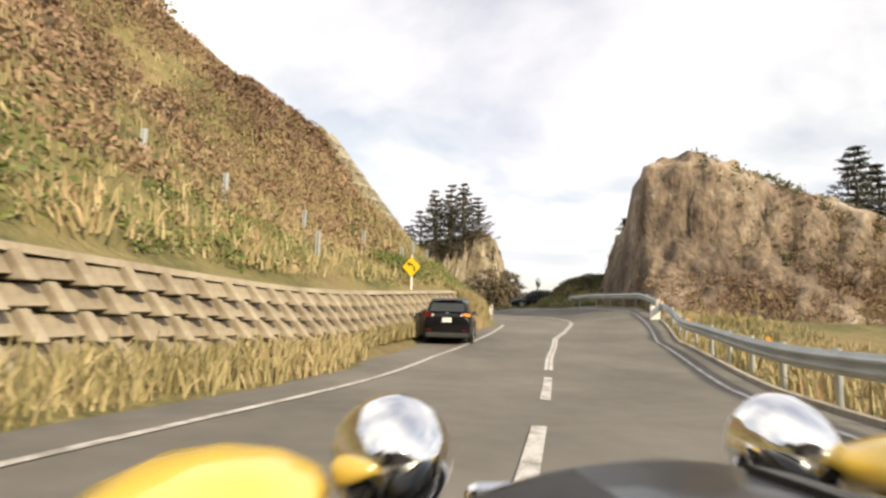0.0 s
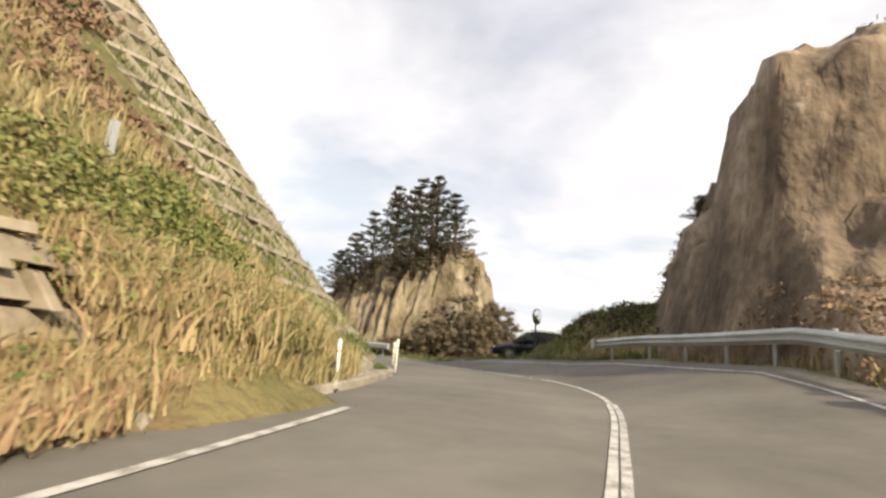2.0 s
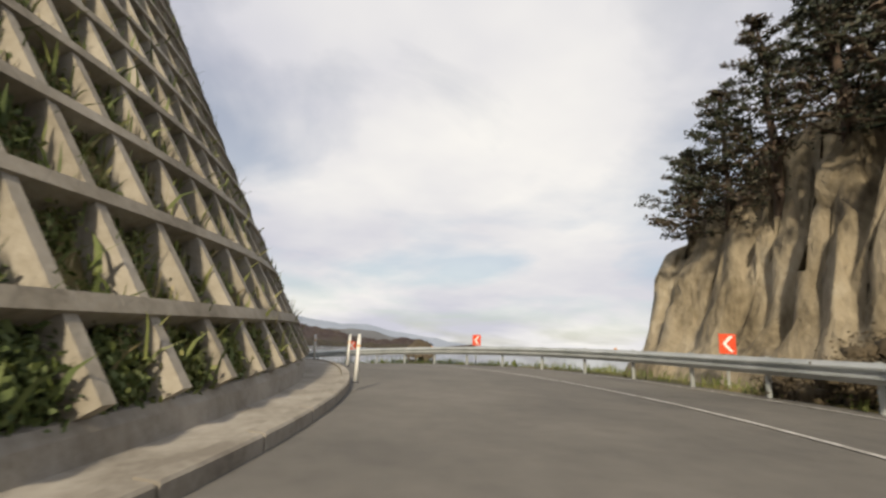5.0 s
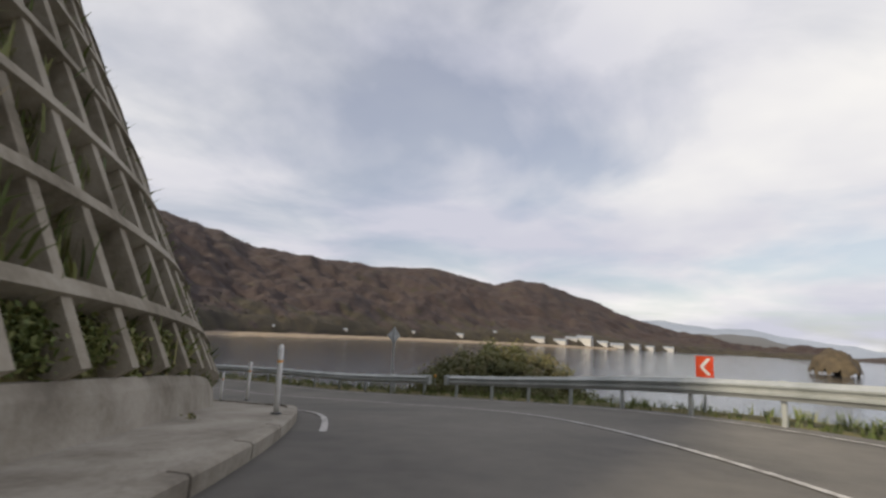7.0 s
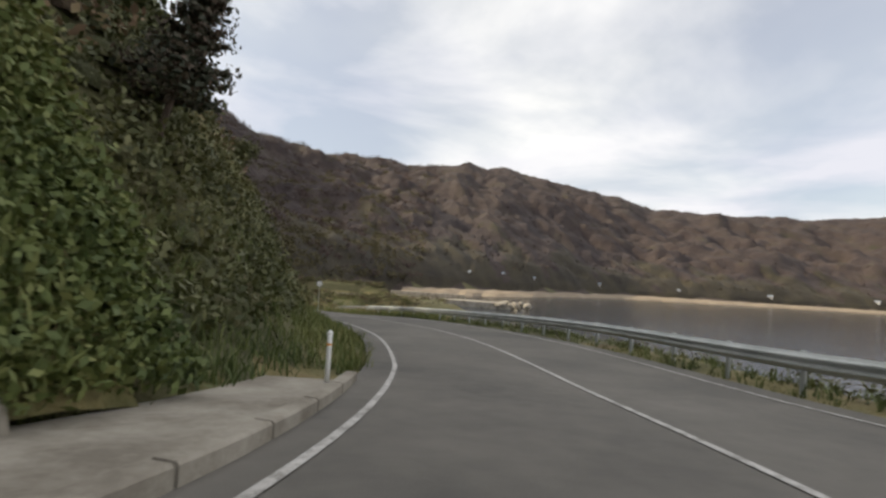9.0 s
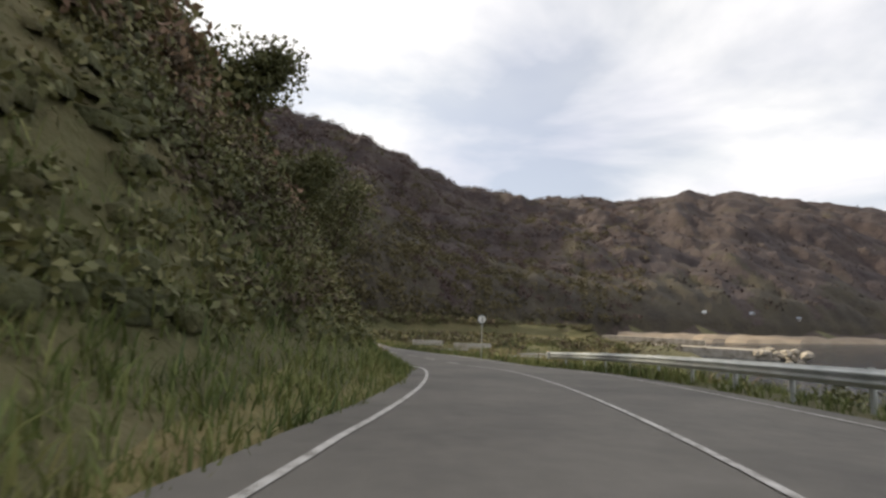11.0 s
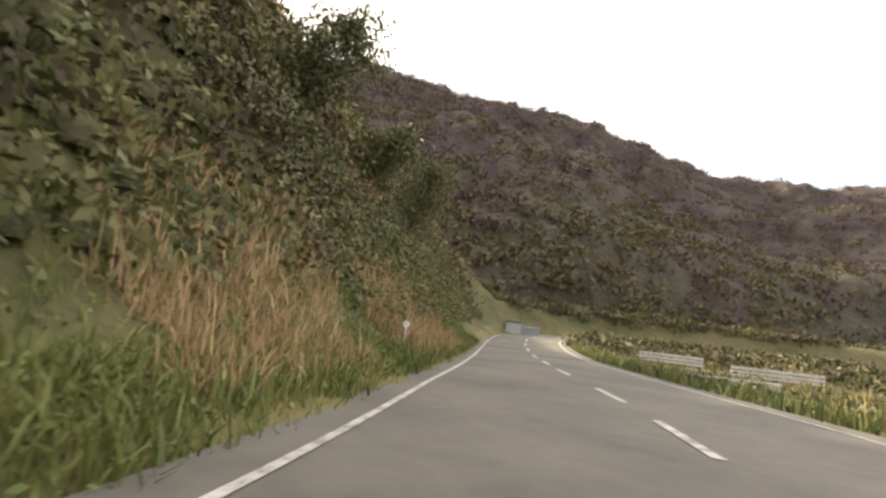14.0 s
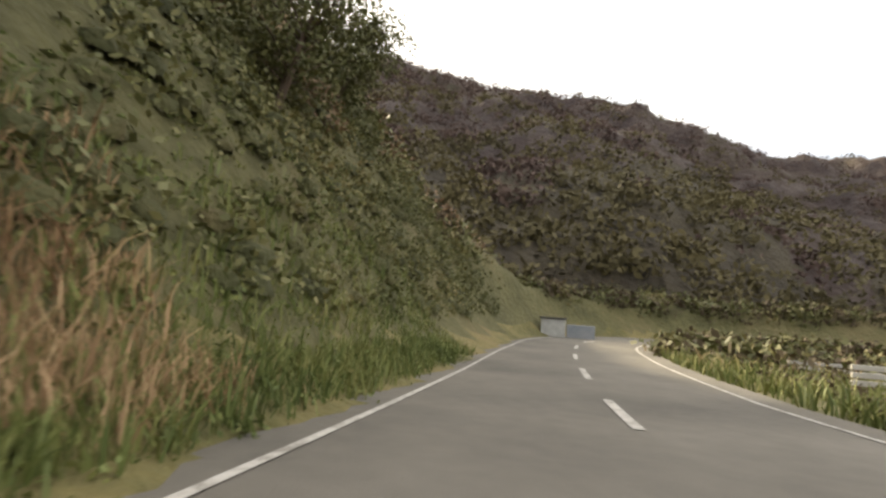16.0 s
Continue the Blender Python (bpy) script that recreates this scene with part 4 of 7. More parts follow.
stuff("cut_edge_grass", blades(p, rs(len(p), 0.25, 0.6), 10, 0.8, 0.05, 0.6), M_DRY, "dry grass on the slope beside the lattice", "grass")
p = spots(1500, 2.3, 3.4, lambda u: TOE(u) + 4.5, lambda u: TOE(u) + 14, 1.0)
stuff("cut_edge_brush", leaves(p, rs(len(p), 0.2, 0.5), 24, 0.1), M_BROWN, "reddish brush on the slope above the lattice", "brush")
p = spots(4200, 1.9, 3.0, lambda u: W_LEFT(u) + np.interp(u, [2.3, 2.5], [0.72, 1.0]), lambda u: TOE(u) + 0.7, 1.0)
p[:, 2] += 0.26
stuff("shoulder_weeds", blades(p, rs(len(p), 0.2, 0.55), 16, 0.9, 0.035, 0.6), M_DRY, "dry yellow weeds beside the shoulder", "grass")
p = spots(700, 1.95, 2.8, lambda u: W_LEFT(u) + 1.08, lambda u: TOE(u) + 2.5, 1.0)
p[:, 2] += 0.3
stuff("shoulder_bush", leaves(p, rs(len(p), 0.15, 0.38), 60, 0.045), M_GREEN, "leafy weeds beside the shoulder", "weeds")
p = cell_spots(5200, 2.3, 3.2, -0.1, 4.6, 1.2)
stuff("lattice_edge_grass", blades(p, rs(len(p), 0.2, 0.5), 12, 0.8, 0.04, 0.5), M_DRY, "tall dry weeds over the edge of the lattice", "grass")
p = cell_spots(4200, 2.3, 3.15, -0.1, 3.2, 1.5)
stuff("foot_weeds", blades(p, rs(len(p), 0.2, 0.48), 16, 0.9, 0.032, 0.6), M_DRY, "tall dry weeds over the foot of the lattice", "grass")
p = cell_spots(2600, 4.75, 5.75, 0.1, 5, 1.8)
stuff("slope_cover", leaves(p, rs(len(p), 0.08, 0.2), 26, 0.04), M_GREEN, "bushes grown over the lattice", "bush")
p = spots(3000, 2.3, 9.0, lambda u: TOE(u) + 8.2, lambda u: TOE(u) + 15, 1.0)
stuff("hilltop_brush", leaves(p, rs(len(p), 0.2, 0.5), 26, 0.12), M_BROWN, "brown brush on the hill top", "brush")
p = cell_spots(3000, 8.3, 9.6, 0.3, 9, 0.9, clip=False)
stuff("lattice_creeper", leaves(p, rs(len(p), 0.12, 0.34), 44, 0.05), M_GREEN, "green creepers grown over the lattice", "creeper")
p = cell_spots(2400, 8.85, 9.6, 0.05, 7, 1.3, clip=False)
stuff("hillside_scrub", leaves(p, rs(len(p), 0.12, 0.36), 40, 0.055), M_GREEN, "green scrub grown over the slope", "scrub")

u = np.concatenate([rs(500, 3.7, 5.2), rs(420, 7.8, 9.0)])
p = at(u, TOE(u) - rs(len(u), 0.2, 0.5), 0.11)
p = p[fbm(u * 9, u * 0, 4, 83, 3) > 0.0]
stuff("apron_weeds", leaves(p, rs(len(p), 0.05, 0.13), 24, 0.035), M_GREEN, "low weeds in the joint of the apron", "weeds")

# vegetated hillside along the coast
p = spots(15000, 9.35, 17.5, lambda u: np.where(u < 10.1, TOE(u) + 0.05, W_LEFT(u) + 0.5), lambda u: TOE(u) + 2.8, 0.9)
stuff("verge_grass", blades(p, rs(len(p), 0.18, 0.5), 10, 0.8, 0.045, 0.5), M_GREEN, "tall green roadside grass", "grass")
p = spots(7500, 13.4, 16.4, lambda u: TOE(u) + 0.3, lambda u: TOE(u) + 2.6, 1.0, (8, 51), 0.4)
stuff("tall_dry_grass", blades(p, rs(len(p), 0.25, 0.6), 16, 0.9, 0.028, 0.6), M_RED_GRASS, "tall reddish dry grass beside the road", "grass")
p = spots(6000, 12.8, 17.3, lambda u: W_LEFT(u) + 0.5, lambda u: TOE(u) + 0.9, 1.0)
p[:, 2] += 0.04
stuff("low_verge_grass", blades(p, rs(len(p), 0.14, 0.4), 10, 0.9, 0.045, 0.6), M_GREEN, "low mixed grass along the road's edge", "grass")
p = spots(2200, 12.6, 17.5, lambda u: TOE(u) - 0.1, lambda u: TOE(u) + 4.5, 1.0)
stuff("verge_weeds", leaves(p, rs(len(p), 0.12, 0.35), 46, 0.04), M_GREEN, "leafy green and yellow weeds beside the road", "weeds")
near_toe = lambda u: TOE(u) + np.interp(u, [9.4, 10.2, 12.6, 13.4, 20], [0.6, 1.4, 1.5, 1.7, 1.7])
p = spots(2300, 9.5, 18.8, near_toe, lambda u: near_toe(u) + 5.0, 1.0)
size = rs(len(p), 0.3, 0.85)
# dark core lumps stand in for the shade inside these bushes
soft(stuff("bush_heart", lumps(p, size * 0.45, 0.8), M_BUSH_SHADE, "dense inside of the hillside bushes, shade painted in dark", "bush"))
stuff("hillside_bush", leaves(p, size, 130, 0.066), M_LEAF, "green and yellow bushes on the hillside", "bush")
p = spots(1100, 11.8, 15.4, lambda u: near_toe(u) + 0.3, lambda u: near_toe(u) + 9.0, 1.0)
size = rs(len(p), 0.3, 0.8)
stuff("slope_thicket", leaves(p, size, 110, 0.07), M_TANGLE, "brown and green thicket on the steep hillside", "bush")
p = spots(1900, 9.5, 19.2, lambda u: near_toe(u) + 4.2, 22, 1.2)
size = rs(len(p), 0.6, 1.5)
# same darkened cores, painted shade within the upper bushes
soft(stuff("upper_heart", lumps(p, size * 0.45, 0.8), M_BUSH_SHADE, "dense inside of the upper bushes, shade painted in dark", "bush"))
stuff("upper_bush", leaves(p, size, 120, 0.1), M_LEAF, "green and brown bushes higher on the hillside", "bush")
p = spots(2400, 9.4, 20, lambda u: TOE(u) + 4.5, 36, 1.0, (14, 53), 0.45)
size = rs(len(p), 0.5, 1.4)
# brown cores darkened as the shade inside the brush
soft(stuff("brush_heart", lumps(p, size * 0.45, 0.8), M_BRUSH_SHADE, "dense inside of the brown autumn brush, shade painted in dark", "brush"))
stuff("hillside_brush", leaves(p, size, 130, 0.095), M_BROWN, "brown autumn brush on the hillside", "brush")

p = spots(2000, 18.6, 23.6, lambda u: TOE(u) + 2.5, 46, 1.0)
stuff("end_scrub", leaves(p, rs(len(p), 0.5, 1.2), 70, 0.1), M_LEAF, "brown and green scrub where the road turns away", "scrub")
p = spots(700, 8.6, 13.4, lambda u: W_RIGHT(u) - 1.6, lambda u: W_RIGHT(u) - 6.5, 1.0, (9, 63), 0.45)
stuff("coast_bush", leaves(p, rs(len(p), 0.25, 0.7), 70, 0.055), M_LEAF, "green bushes below the guard rail", "bush")
p = spots(700, 12.8, 18.5, lambda u: W_RIGHT(u) - 1.4, lambda u: W_RIGHT(u) - 14, 1.3, (9, 65), 0.4)
stuff("field_bush", leaves(p, rs(len(p), 0.25, 0.65), 70, 0.06), M_LEAF, "olive bushes on the coastal field", "bush")

x, y = rs(900, -60, -49.5), rs(900, 38.5, 47.5)
keep_ = np.hypot((x + 54.5) / 5.2, (y - 43.0) / 4.2) < 1
x, y = x[keep_], y[keep_]
top_ = 2.1 * (1 - np.hypot((x + 54.5) / 5.4, (y - 43.0) / 4.5) ** 2)
gz_ = ground_z(x, y)
p = np.stack([x, y, gz_ + (np.maximum(top_, gz_ + 0.3) - gz_) * RNG.rand(len(x)) ** 0.6], -1)
size = rs(len(p), 0.35, 0.8)
# thicket cores carry the inner shade in their dark colour
soft(stuff("thicket_heart", lumps(p, size * 0.5, 0.8), M_BUSH_SHADE, "dense inside of the thicket beyond the guard rail, shade painted in dark", "bush"))
stuff("shore_thicket", leaves(p, size, 120, 0.065), M_LEAF, "olive and brown thicket on the bank beyond the guard rail", "bush")
p = spots(1500, 13.4, 20, lambda u: W_RIGHT(u) - 1.5, lambda u: W_RIGHT(u) - 16, 1.1, (7, 67), 0.35)
size = rs(len(p), 0.25, 0.7)
stuff("field_brush", leaves(p, size, 90, 0.06), M_TANGLE, "dark brown brush on the coastal field", "brush")

# scrub between the field and the foot of the mountain
x, y = np.concatenate([rs(1800, -125, -24), rs(4200, -82, -26), rs(2600, -66, -29)]), np.concatenate([rs(1800, -128, -46), rs(4200, -84, -46), rs(2600, -78, -55)])
u_, off_, z_ = nearest(x, y)
gz_ = ground_z(x, y)
keep_ = (np.abs(off_) > 4.5) & (gz_ > SEA + 0.8) & (gz_ < 12) & (fbm(x, y, 9, 69, 3) > -0.35) & (np.hypot(x + 33, y + 54) > 5)
p = np.stack([x, y, gz_ + 0.15], -1)[keep_]
size = rs(len(p), 0.45, 1.25)
half = RNG.rand(len(p)) < 0.55
stuff("plain_scrub", leaves(p[half], size[half], 54, 0.15), M_LEAF, "olive scrub at the foot of the mountain", "scrub")
stuff("plain_brush", leaves(p[~half], size[~half], 54, 0.15), M_TANGLE, "brown brush at the foot of the mountain", "brush")

# verges on the outer side
p = spots(6500, -1.5, 3.9, lambda u: W_RIGHT(u) - 1.0, lambda u: W_RIGHT(u) - 6, 1.3)
stuff("rail_grass", blades(p, rs(len(p), 0.15, 0.5), 9, 0.6, 0.06, 0.4), M_DRY, "dry grass behind the guard rail", "grass")
p = spots(6000, 4.0, 13.6, lambda u: W_RIGHT(u) - 0.9, lambda u: W_RIGHT(u) - 5, 1.5)
stuff("coast_grass", blades(p, rs(len(p), 0.15, 0.42), 9, 0.7, 0.06, 0.4), M_GREEN, "green grass under the guard rail", "grass")
p = spots(9500, 12.6, 22, lambda u: W_RIGHT(u) - 0.85, lambda u: W_RIGHT(u) - 30, 2.0)
stuff("field_grass", blades(p, rs(len(p), 0.25, 0.75), 9, 0.7, 0.06, 0.45), M_GREEN, "rough grass on the coastal field", "grass")
p = spots(4000, 12.6, 22, lambda u: W_RIGHT(u) - 1.2, lambda u: W_RIGHT(u) - 40, 1.4, (12, 61), 0.5)
stuff("field_dry_grass", blades(p, rs(len(p), 0.3, 0.9), 9, 0.7, 0.06, 0.45), M_DRY, "dry grass on the coastal field", "grass")


# far woods on the mountains: a canopy of rounded crowns, with loose foliage on it
def crowns(x, y, size, seed):
    """Rounded crown shapes: height 0..1 from the nearest of randomly placed crown centres."""
    gx_, gy_ = np.floor(x / size), np.floor(y / size)
    best = np.full(x.shape, 9.0)
    for i in (-1, 0, 1):
        for j in (-1, 0, 1):
            cx, cy = gx_ + i, gy_ + j
            h1 = np.sin(cx * 127.1 + cy * 311.7 + seed) * 43758.5
            h2 = np.sin(cx * 269.5 + cy * 183.3 + seed) * 24634.6
            px, py = cx + h1 - np.floor(h1), cy + h2 - np.floor(h2)
            best = np.minimum(best, np.hypot(x / size - px, y / size - py))
    return np.sqrt(np.clip(1 - best ** 2, 0, 1))


def canopy(name, b0, b1, nb, nt, big, small, materials, low, label):
    bb, tt = np.meshgrid(np.linspace(b0, b1, nb), np.linspace(-0.03, 1.03, nt), indexing="ij")
    f0, f1 = np.interp(bb, BEARING, FOOT), np.interp(bb, BEARING, RIDGE)
    rad = f0 + (f1 - f0) * tt
    x, y = HUB[0] + rad * np.cos(np.radians(bb)), HUB[1] + rad * np.sin(np.radians(bb))
    z = ground_z(x.ravel(), y.ravel()).reshape(x.shape)
    wx, wy = x + fbm(x, y, 13, 201, 2) * 2.5, y + fbm(x, y, 13, 202, 2) * 2.5
    grown = smooth(-0.02, 0.05, tt)
    z = z + grown * (crowns(wx, wy, big, 3.0) * big * 0.5 + crowns(wx, wy, small, 7.0) * small * 0.5 + fbm(x, y, big * 3, 203, 3) * big * 0.16) - (1 - grown) * 1.5
    idx_ = np.arange(nb * nt).reshape(nb, nt)
    p0, p1, p2, p3 = idx_[:-1, :-1].ravel(), idx_[1:, :-1].ravel(), idx_[1:, 1:].ravel(), idx_[:-1, 1:].ravel()
    me_ = array_mesh(name, np.stack([x.ravel(), y.ravel(), z.ravel()], -1), np.concatenate([np.stack([p0, p3, p2], -1), np.stack([p0, p2, p1], -1)]), materials[0])
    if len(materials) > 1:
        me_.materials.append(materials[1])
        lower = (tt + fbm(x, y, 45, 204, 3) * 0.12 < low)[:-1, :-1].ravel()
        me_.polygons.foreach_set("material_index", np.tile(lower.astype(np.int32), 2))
    ob = tagged(new(name, me_), label, "woods", kind="stuff")
    soft(ob)
    return x, y, z


def loose_leaves(name, grid, n, size, leaf, material, label):
    """Leafy twigs that stand out of a canopy."""
    x, y, z = grid
    i, j = RNG.randint(2, x.shape[0] - 2, n), RNG.randint(int(x.shape[1] * 0.06), x.shape[1] - 2, n)
    p_ = np.stack([x[i, j], y[i, j], z[i, j]], -1)
    p_ = p_[p_[:, 2] > SEA + 2]
    stuff(name, leaves(p_, rs(len(p_), size * 0.6, size * 1.3), 16, leaf, 0.8), material, label, "woods")


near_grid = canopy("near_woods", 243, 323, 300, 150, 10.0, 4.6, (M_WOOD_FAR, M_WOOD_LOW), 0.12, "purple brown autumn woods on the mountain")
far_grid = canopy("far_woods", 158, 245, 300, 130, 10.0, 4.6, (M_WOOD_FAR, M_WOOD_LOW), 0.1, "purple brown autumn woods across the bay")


def tree_crowns(grid, n, lo, hi, per, leaf):
    """Round leafy crowns that stand close together on a canopy, reddish ones above and olive ones in bands and near the foot."""
    x, y, z = grid
    i, j = RNG.randint(1, x.shape[0] - 1, n), (x.shape[1] * (0.03 + 0.94 * RNG.rand(n) ** 1.25)).astype(int)
    p_ = np.stack([x[i, j], y[i, j], z[i, j]], -1)
    tt = j / x.shape[1]
    dry = p_[:, 2] > SEA + 1.5
    p_, tt = p_[dry], tt[dry]
    size_ = rs(len(p_), lo, hi) * (0.6 + 0.5 * np.clip(tt * 1.6, 0, 1))
    olive = fbm(p_[:, 0], p_[:, 1], 38, 205, 3) + 0.55 - 1.3 * tt + RNG.normal(size=len(p_)) * 0.1 > 0.1
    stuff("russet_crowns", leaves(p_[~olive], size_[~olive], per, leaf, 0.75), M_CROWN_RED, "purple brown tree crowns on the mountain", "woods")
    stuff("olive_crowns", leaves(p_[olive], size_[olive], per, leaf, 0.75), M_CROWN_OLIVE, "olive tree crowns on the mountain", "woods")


tree_crowns(near_grid, 6200, 1.8, 4.2, 76, 0.23)
loose_leaves("far_twigs", far_grid, 3500, 2.2, 0.34, M_WOOD_FAR, "leafless twigs of the woods across the bay")


# ---------------- trees ----------------
def limb(points, radii, n=7):
    """A bent tapered branch as vertices and triangles."""
    v, t = [], []
    for (p, r) in zip(points, radii):
        for k in range(n):
            a = 2 * math.pi * k / n
            v.append((p[0] + r * math.cos(a), p[1] + r * math.sin(a), p[2]))
    for i in range(len(points) - 1):
        for k in range(n):
            l = (k + 1) % n
            t += [(i * n + k, i * n + l, (i + 1) * n + l), (i * n + k, (i + 1) * n + l, (i + 1) * n + k)]
    return v, t


def tree(name, base, height, spread, label, leaf_mat, seed, lean=(0, 0), clumps=60, clump=0.5, leaf=0.1, per=60, low=0.35, shape="pine"):
    """A trunk with limbs under it as one part and a crown of small leaf clumps as another."""
    r = np.random.RandomState(seed)
    ob = thing(name, label, "tree", Matrix.Translation(base), "trees")
    V, T = [], []

    def add(vt):
        o = len(V)
        V.extend(vt[0]); T.extend([(a + o, b + o, c + o) for a, b, c in vt[1]])

    zs = np.linspace(-0.4, height, 9)
    wob = np.cumsum(r.normal(0, 0.03 * height / 9, (9, 2)), 0)
    trunk = [(wob[i, 0] + lean[0] * z / height, wob[i, 1] + lean[1] * z / height, z) for i, z in enumerate(zs)]
    add(limb(trunk, np.linspace(0.035 * height, 0.008 * height, 9)))
    centres, sizes = [], []
    for k in range(clumps):
        f = low + (1 - low) * (k + 0.5) / clumps
        z = f * height
        i = min(int(f * 8), 7)
        px, py = np.array(trunk[i][:2]) + (np.array(trunk[i + 1][:2]) - np.array(trunk[i][:2])) * (f * 8 - i)
        a = k * 2.4 + r.rand() * 0.8
        width = (1 - f) ** 0.8 + 0.07 if shape == "pine" else math.sin(math.pi * min(0.97, (f - low) / (1 - low) * 0.85 + 0.15)) ** 0.6
        reach = spread * width * (0.45 + 0.65 * r.rand())
        end = (px + reach * math.cos(a), py + reach * math.sin(a), z + reach * (0.12 if shape == "pine" else 0.5) + r.normal(0, 0.1))
        mid = ((px + end[0]) / 2, (py + end[1]) / 2, (z + end[2]) / 2 + 0.06 * reach)
        add(limb([(px, py, z - 0.1), mid, end], [0.012 * height * (1.1 - f), 0.007 * height, 0.003 * height], 5))
        for q, s in ((end, 1.0), (mid, 0.75)):
            centres.append(q); sizes.append(clump * s * (0.6 + 0.7 * r.rand()))
    tr = new("trunk", array_mesh("trunk", V, T, M_BARK)); tr.parent = ob
    v, t = leaves(np.array(centres), np.array(sizes), per, leaf, 0.42 if shape == "pine" else 0.75)
    cr = new("crown", array_mesh("crown", v, t, leaf_mat)); cr.parent = ob
    return ob


def on_rock(ob, x, y):
    """Height of a rock mesh's surface at a plan point."""
    me = ob.data
    co = np.empty(len(me.vertices) * 3, np.float32); me.vertices.foreach_get("co", co)
    co = co.reshape(-1, 3)
    k = np.argsort((co[:, 0] - x) ** 2 + (co[:, 1] - y) ** 2)[:6]
    return float(co[k, 2].min())


def pine(name, base, height, spread, label, seed, lean=(0.0, 0.0), low=0.08, tiers=11, pad=0.42):
    """A pine: trunk, level boughs in tiers that turn up at their ends, and flat pads of needles along them."""
    r = np.random.RandomState(seed)
    ob = thing(name, label, "tree", Matrix.Translation(base), "trees")
    V, T, pads, sizes = [], [], [], []

    def add(vt):
        o = len(V)
        V.extend(vt[0]); T.extend([(a + o, b + o, c + o) for a, b, c in vt[1]])

    zs = np.linspace(-0.4, height * 0.98, 8)
    line = [(lean[0] * (max(z, 0) / height) ** 1.5 + r.normal(0, 0.05), lean[1] * (max(z, 0) / height) ** 1.5 + r.normal(0, 0.05), z) for z in zs]
    add(limb(line, np.linspace(0.028 * height, 0.006 * height, 8)))
    for k in range(tiers):
        f = low + (0.97 - low) * k / (tiers - 1)
        px, py = np.interp(f * height, zs, [q[0] for q in line]), np.interp(f * height, zs, [q[1] for q in line])
        for j in range(5 if f < 0.8 else 4):
            a = 2 * math.pi * (j + r.rand() * 0.7) / 5 + k * 0.9
            reach = spread * ((1 - f) ** 0.75 * 0.95 + 0.1) * (0.55 + 0.55 * r.rand())
            z = f * height
            pts = [(px + reach * g * math.cos(a), py + reach * g * math.sin(a), z + reach * (-0.06 * g + 0.26 * g * g)) for g in (0, 0.4, 0.75, 1.0)]
            add(limb(pts, [0.009 * height, 0.006 * height, 0.004 * height, 0.002 * height], 4))
            for g in (0.35, 0.62, 0.85, 1.0):
                pads.append((px + reach * g * math.cos(a) + r.normal(0, 0.06), py + reach * g * math.sin(a) + r.normal(0, 0.06), z + reach * (-0.06 * g + 0.26 * g * g) + 0.05))
                sizes.append(pad * (1.1 - 0.45 * g) * (0.7 + 0.6 * r.rand()) * (1.05 - 0.45 * f))
    pads.append((line[-1][0], line[-1][1], height)); sizes.append(pad * 0.4)
    tr = new("trunk", array_mesh("trunk", V, T, M_BARK)); tr.parent = ob
    pads, sizes = np.array(pads), np.array(sizes)
    cr = new("crown", array_mesh("crown", *joined(lumps(pads, sizes * 0.42, 0.3, 0.25), leaves(pads, sizes * 1.15, 62, 0.06, 0.4)), M_PINE)); cr.parent = ob
    return ob


for i, (x, y, h, w) in enumerate(((-15.9, 58.7, 7.4, 2.7), (-17.5, 58.5, 7.2, 2.7), (-19.4, 59.0, 6.6, 2.8), (-21.4, 59.1, 6.6, 2.8), (-23.2, 59.2, 5.4, 2.6), (-24.9, 59.8, 3.6, 2.2), (-14.4, 59.6, 5.4, 2.2), (-18.4, 61.0, 6.8, 2.7), (-20.6, 61.0, 6.2, 2.8), (-16.6, 60.6, 6.4, 2.6))):
    pine("pine_tree", (x, y, on_rock(cliff_b, x, y)), h, w, "dark windswept pine on top of the outcrop", 100 + i, (random.uniform(-0.5, 0.1), 0))
tree("bare_tree", (-13.4, 61.0, on_rock(cliff_b, -13.4, 61.0)), 4.4, 1.1, "thin sparse young tree on the outcrop's edge", M_PINE, 120, (0.3, 0), 30, 0.24, 0.06, 26, 0.3)
tree("bare_tree", (-12.3, 60.6, on_rock(cliff_b, -12.3, 60.6)), 2.6, 0.8, "thin sparse young tree on the outcrop's edge", M_PINE, 121, (0.3, 0), 22, 0.22, 0.06, 22, 0.3)
for i, (u, off, h, w, lx) in enumerate(((10.12, 5.9, 3.2, 1.2, 0.7), (9.7, 7.2, 2.0, 0.8, 0.4))):
    q = place(u, off); q.z = float(ground_z(q.x, q.y)[0])
    pine("hill_pine", q, h, w, "dark pine leaning out from the hillside above the road", 140 + i, (-lx, -lx * 0.2), 0.35, 7, 0.55)
for i, (u, off, h, w) in enumerate(((14.15, 5.9, 5.0, 2.2), (13.5, 7.4, 2.6, 1.7), (14.8, 7.2, 3.6, 1.9), (15.6, 8.0, 3.0, 1.9), (16.3, 7.6, 2.6, 1.7), (17.1, 7.2, 4.2, 2.1), (12.7, 8.4, 2.2, 1.4), (17.6, 8.4, 2.8, 1.8))):
    q = place(u, off); q.z = float(ground_z(q.x, q.y)[0])
    n = left_of(u)[0]
    tree("broadleaf_tree", q, h, w, "dark leafy tree leaning out over the hillside", M_LEAF, 160 + i, (-1.3 * n[0], -1.3 * n[1]), 44, 0.72, 0.07, 150, 0.12, "round")

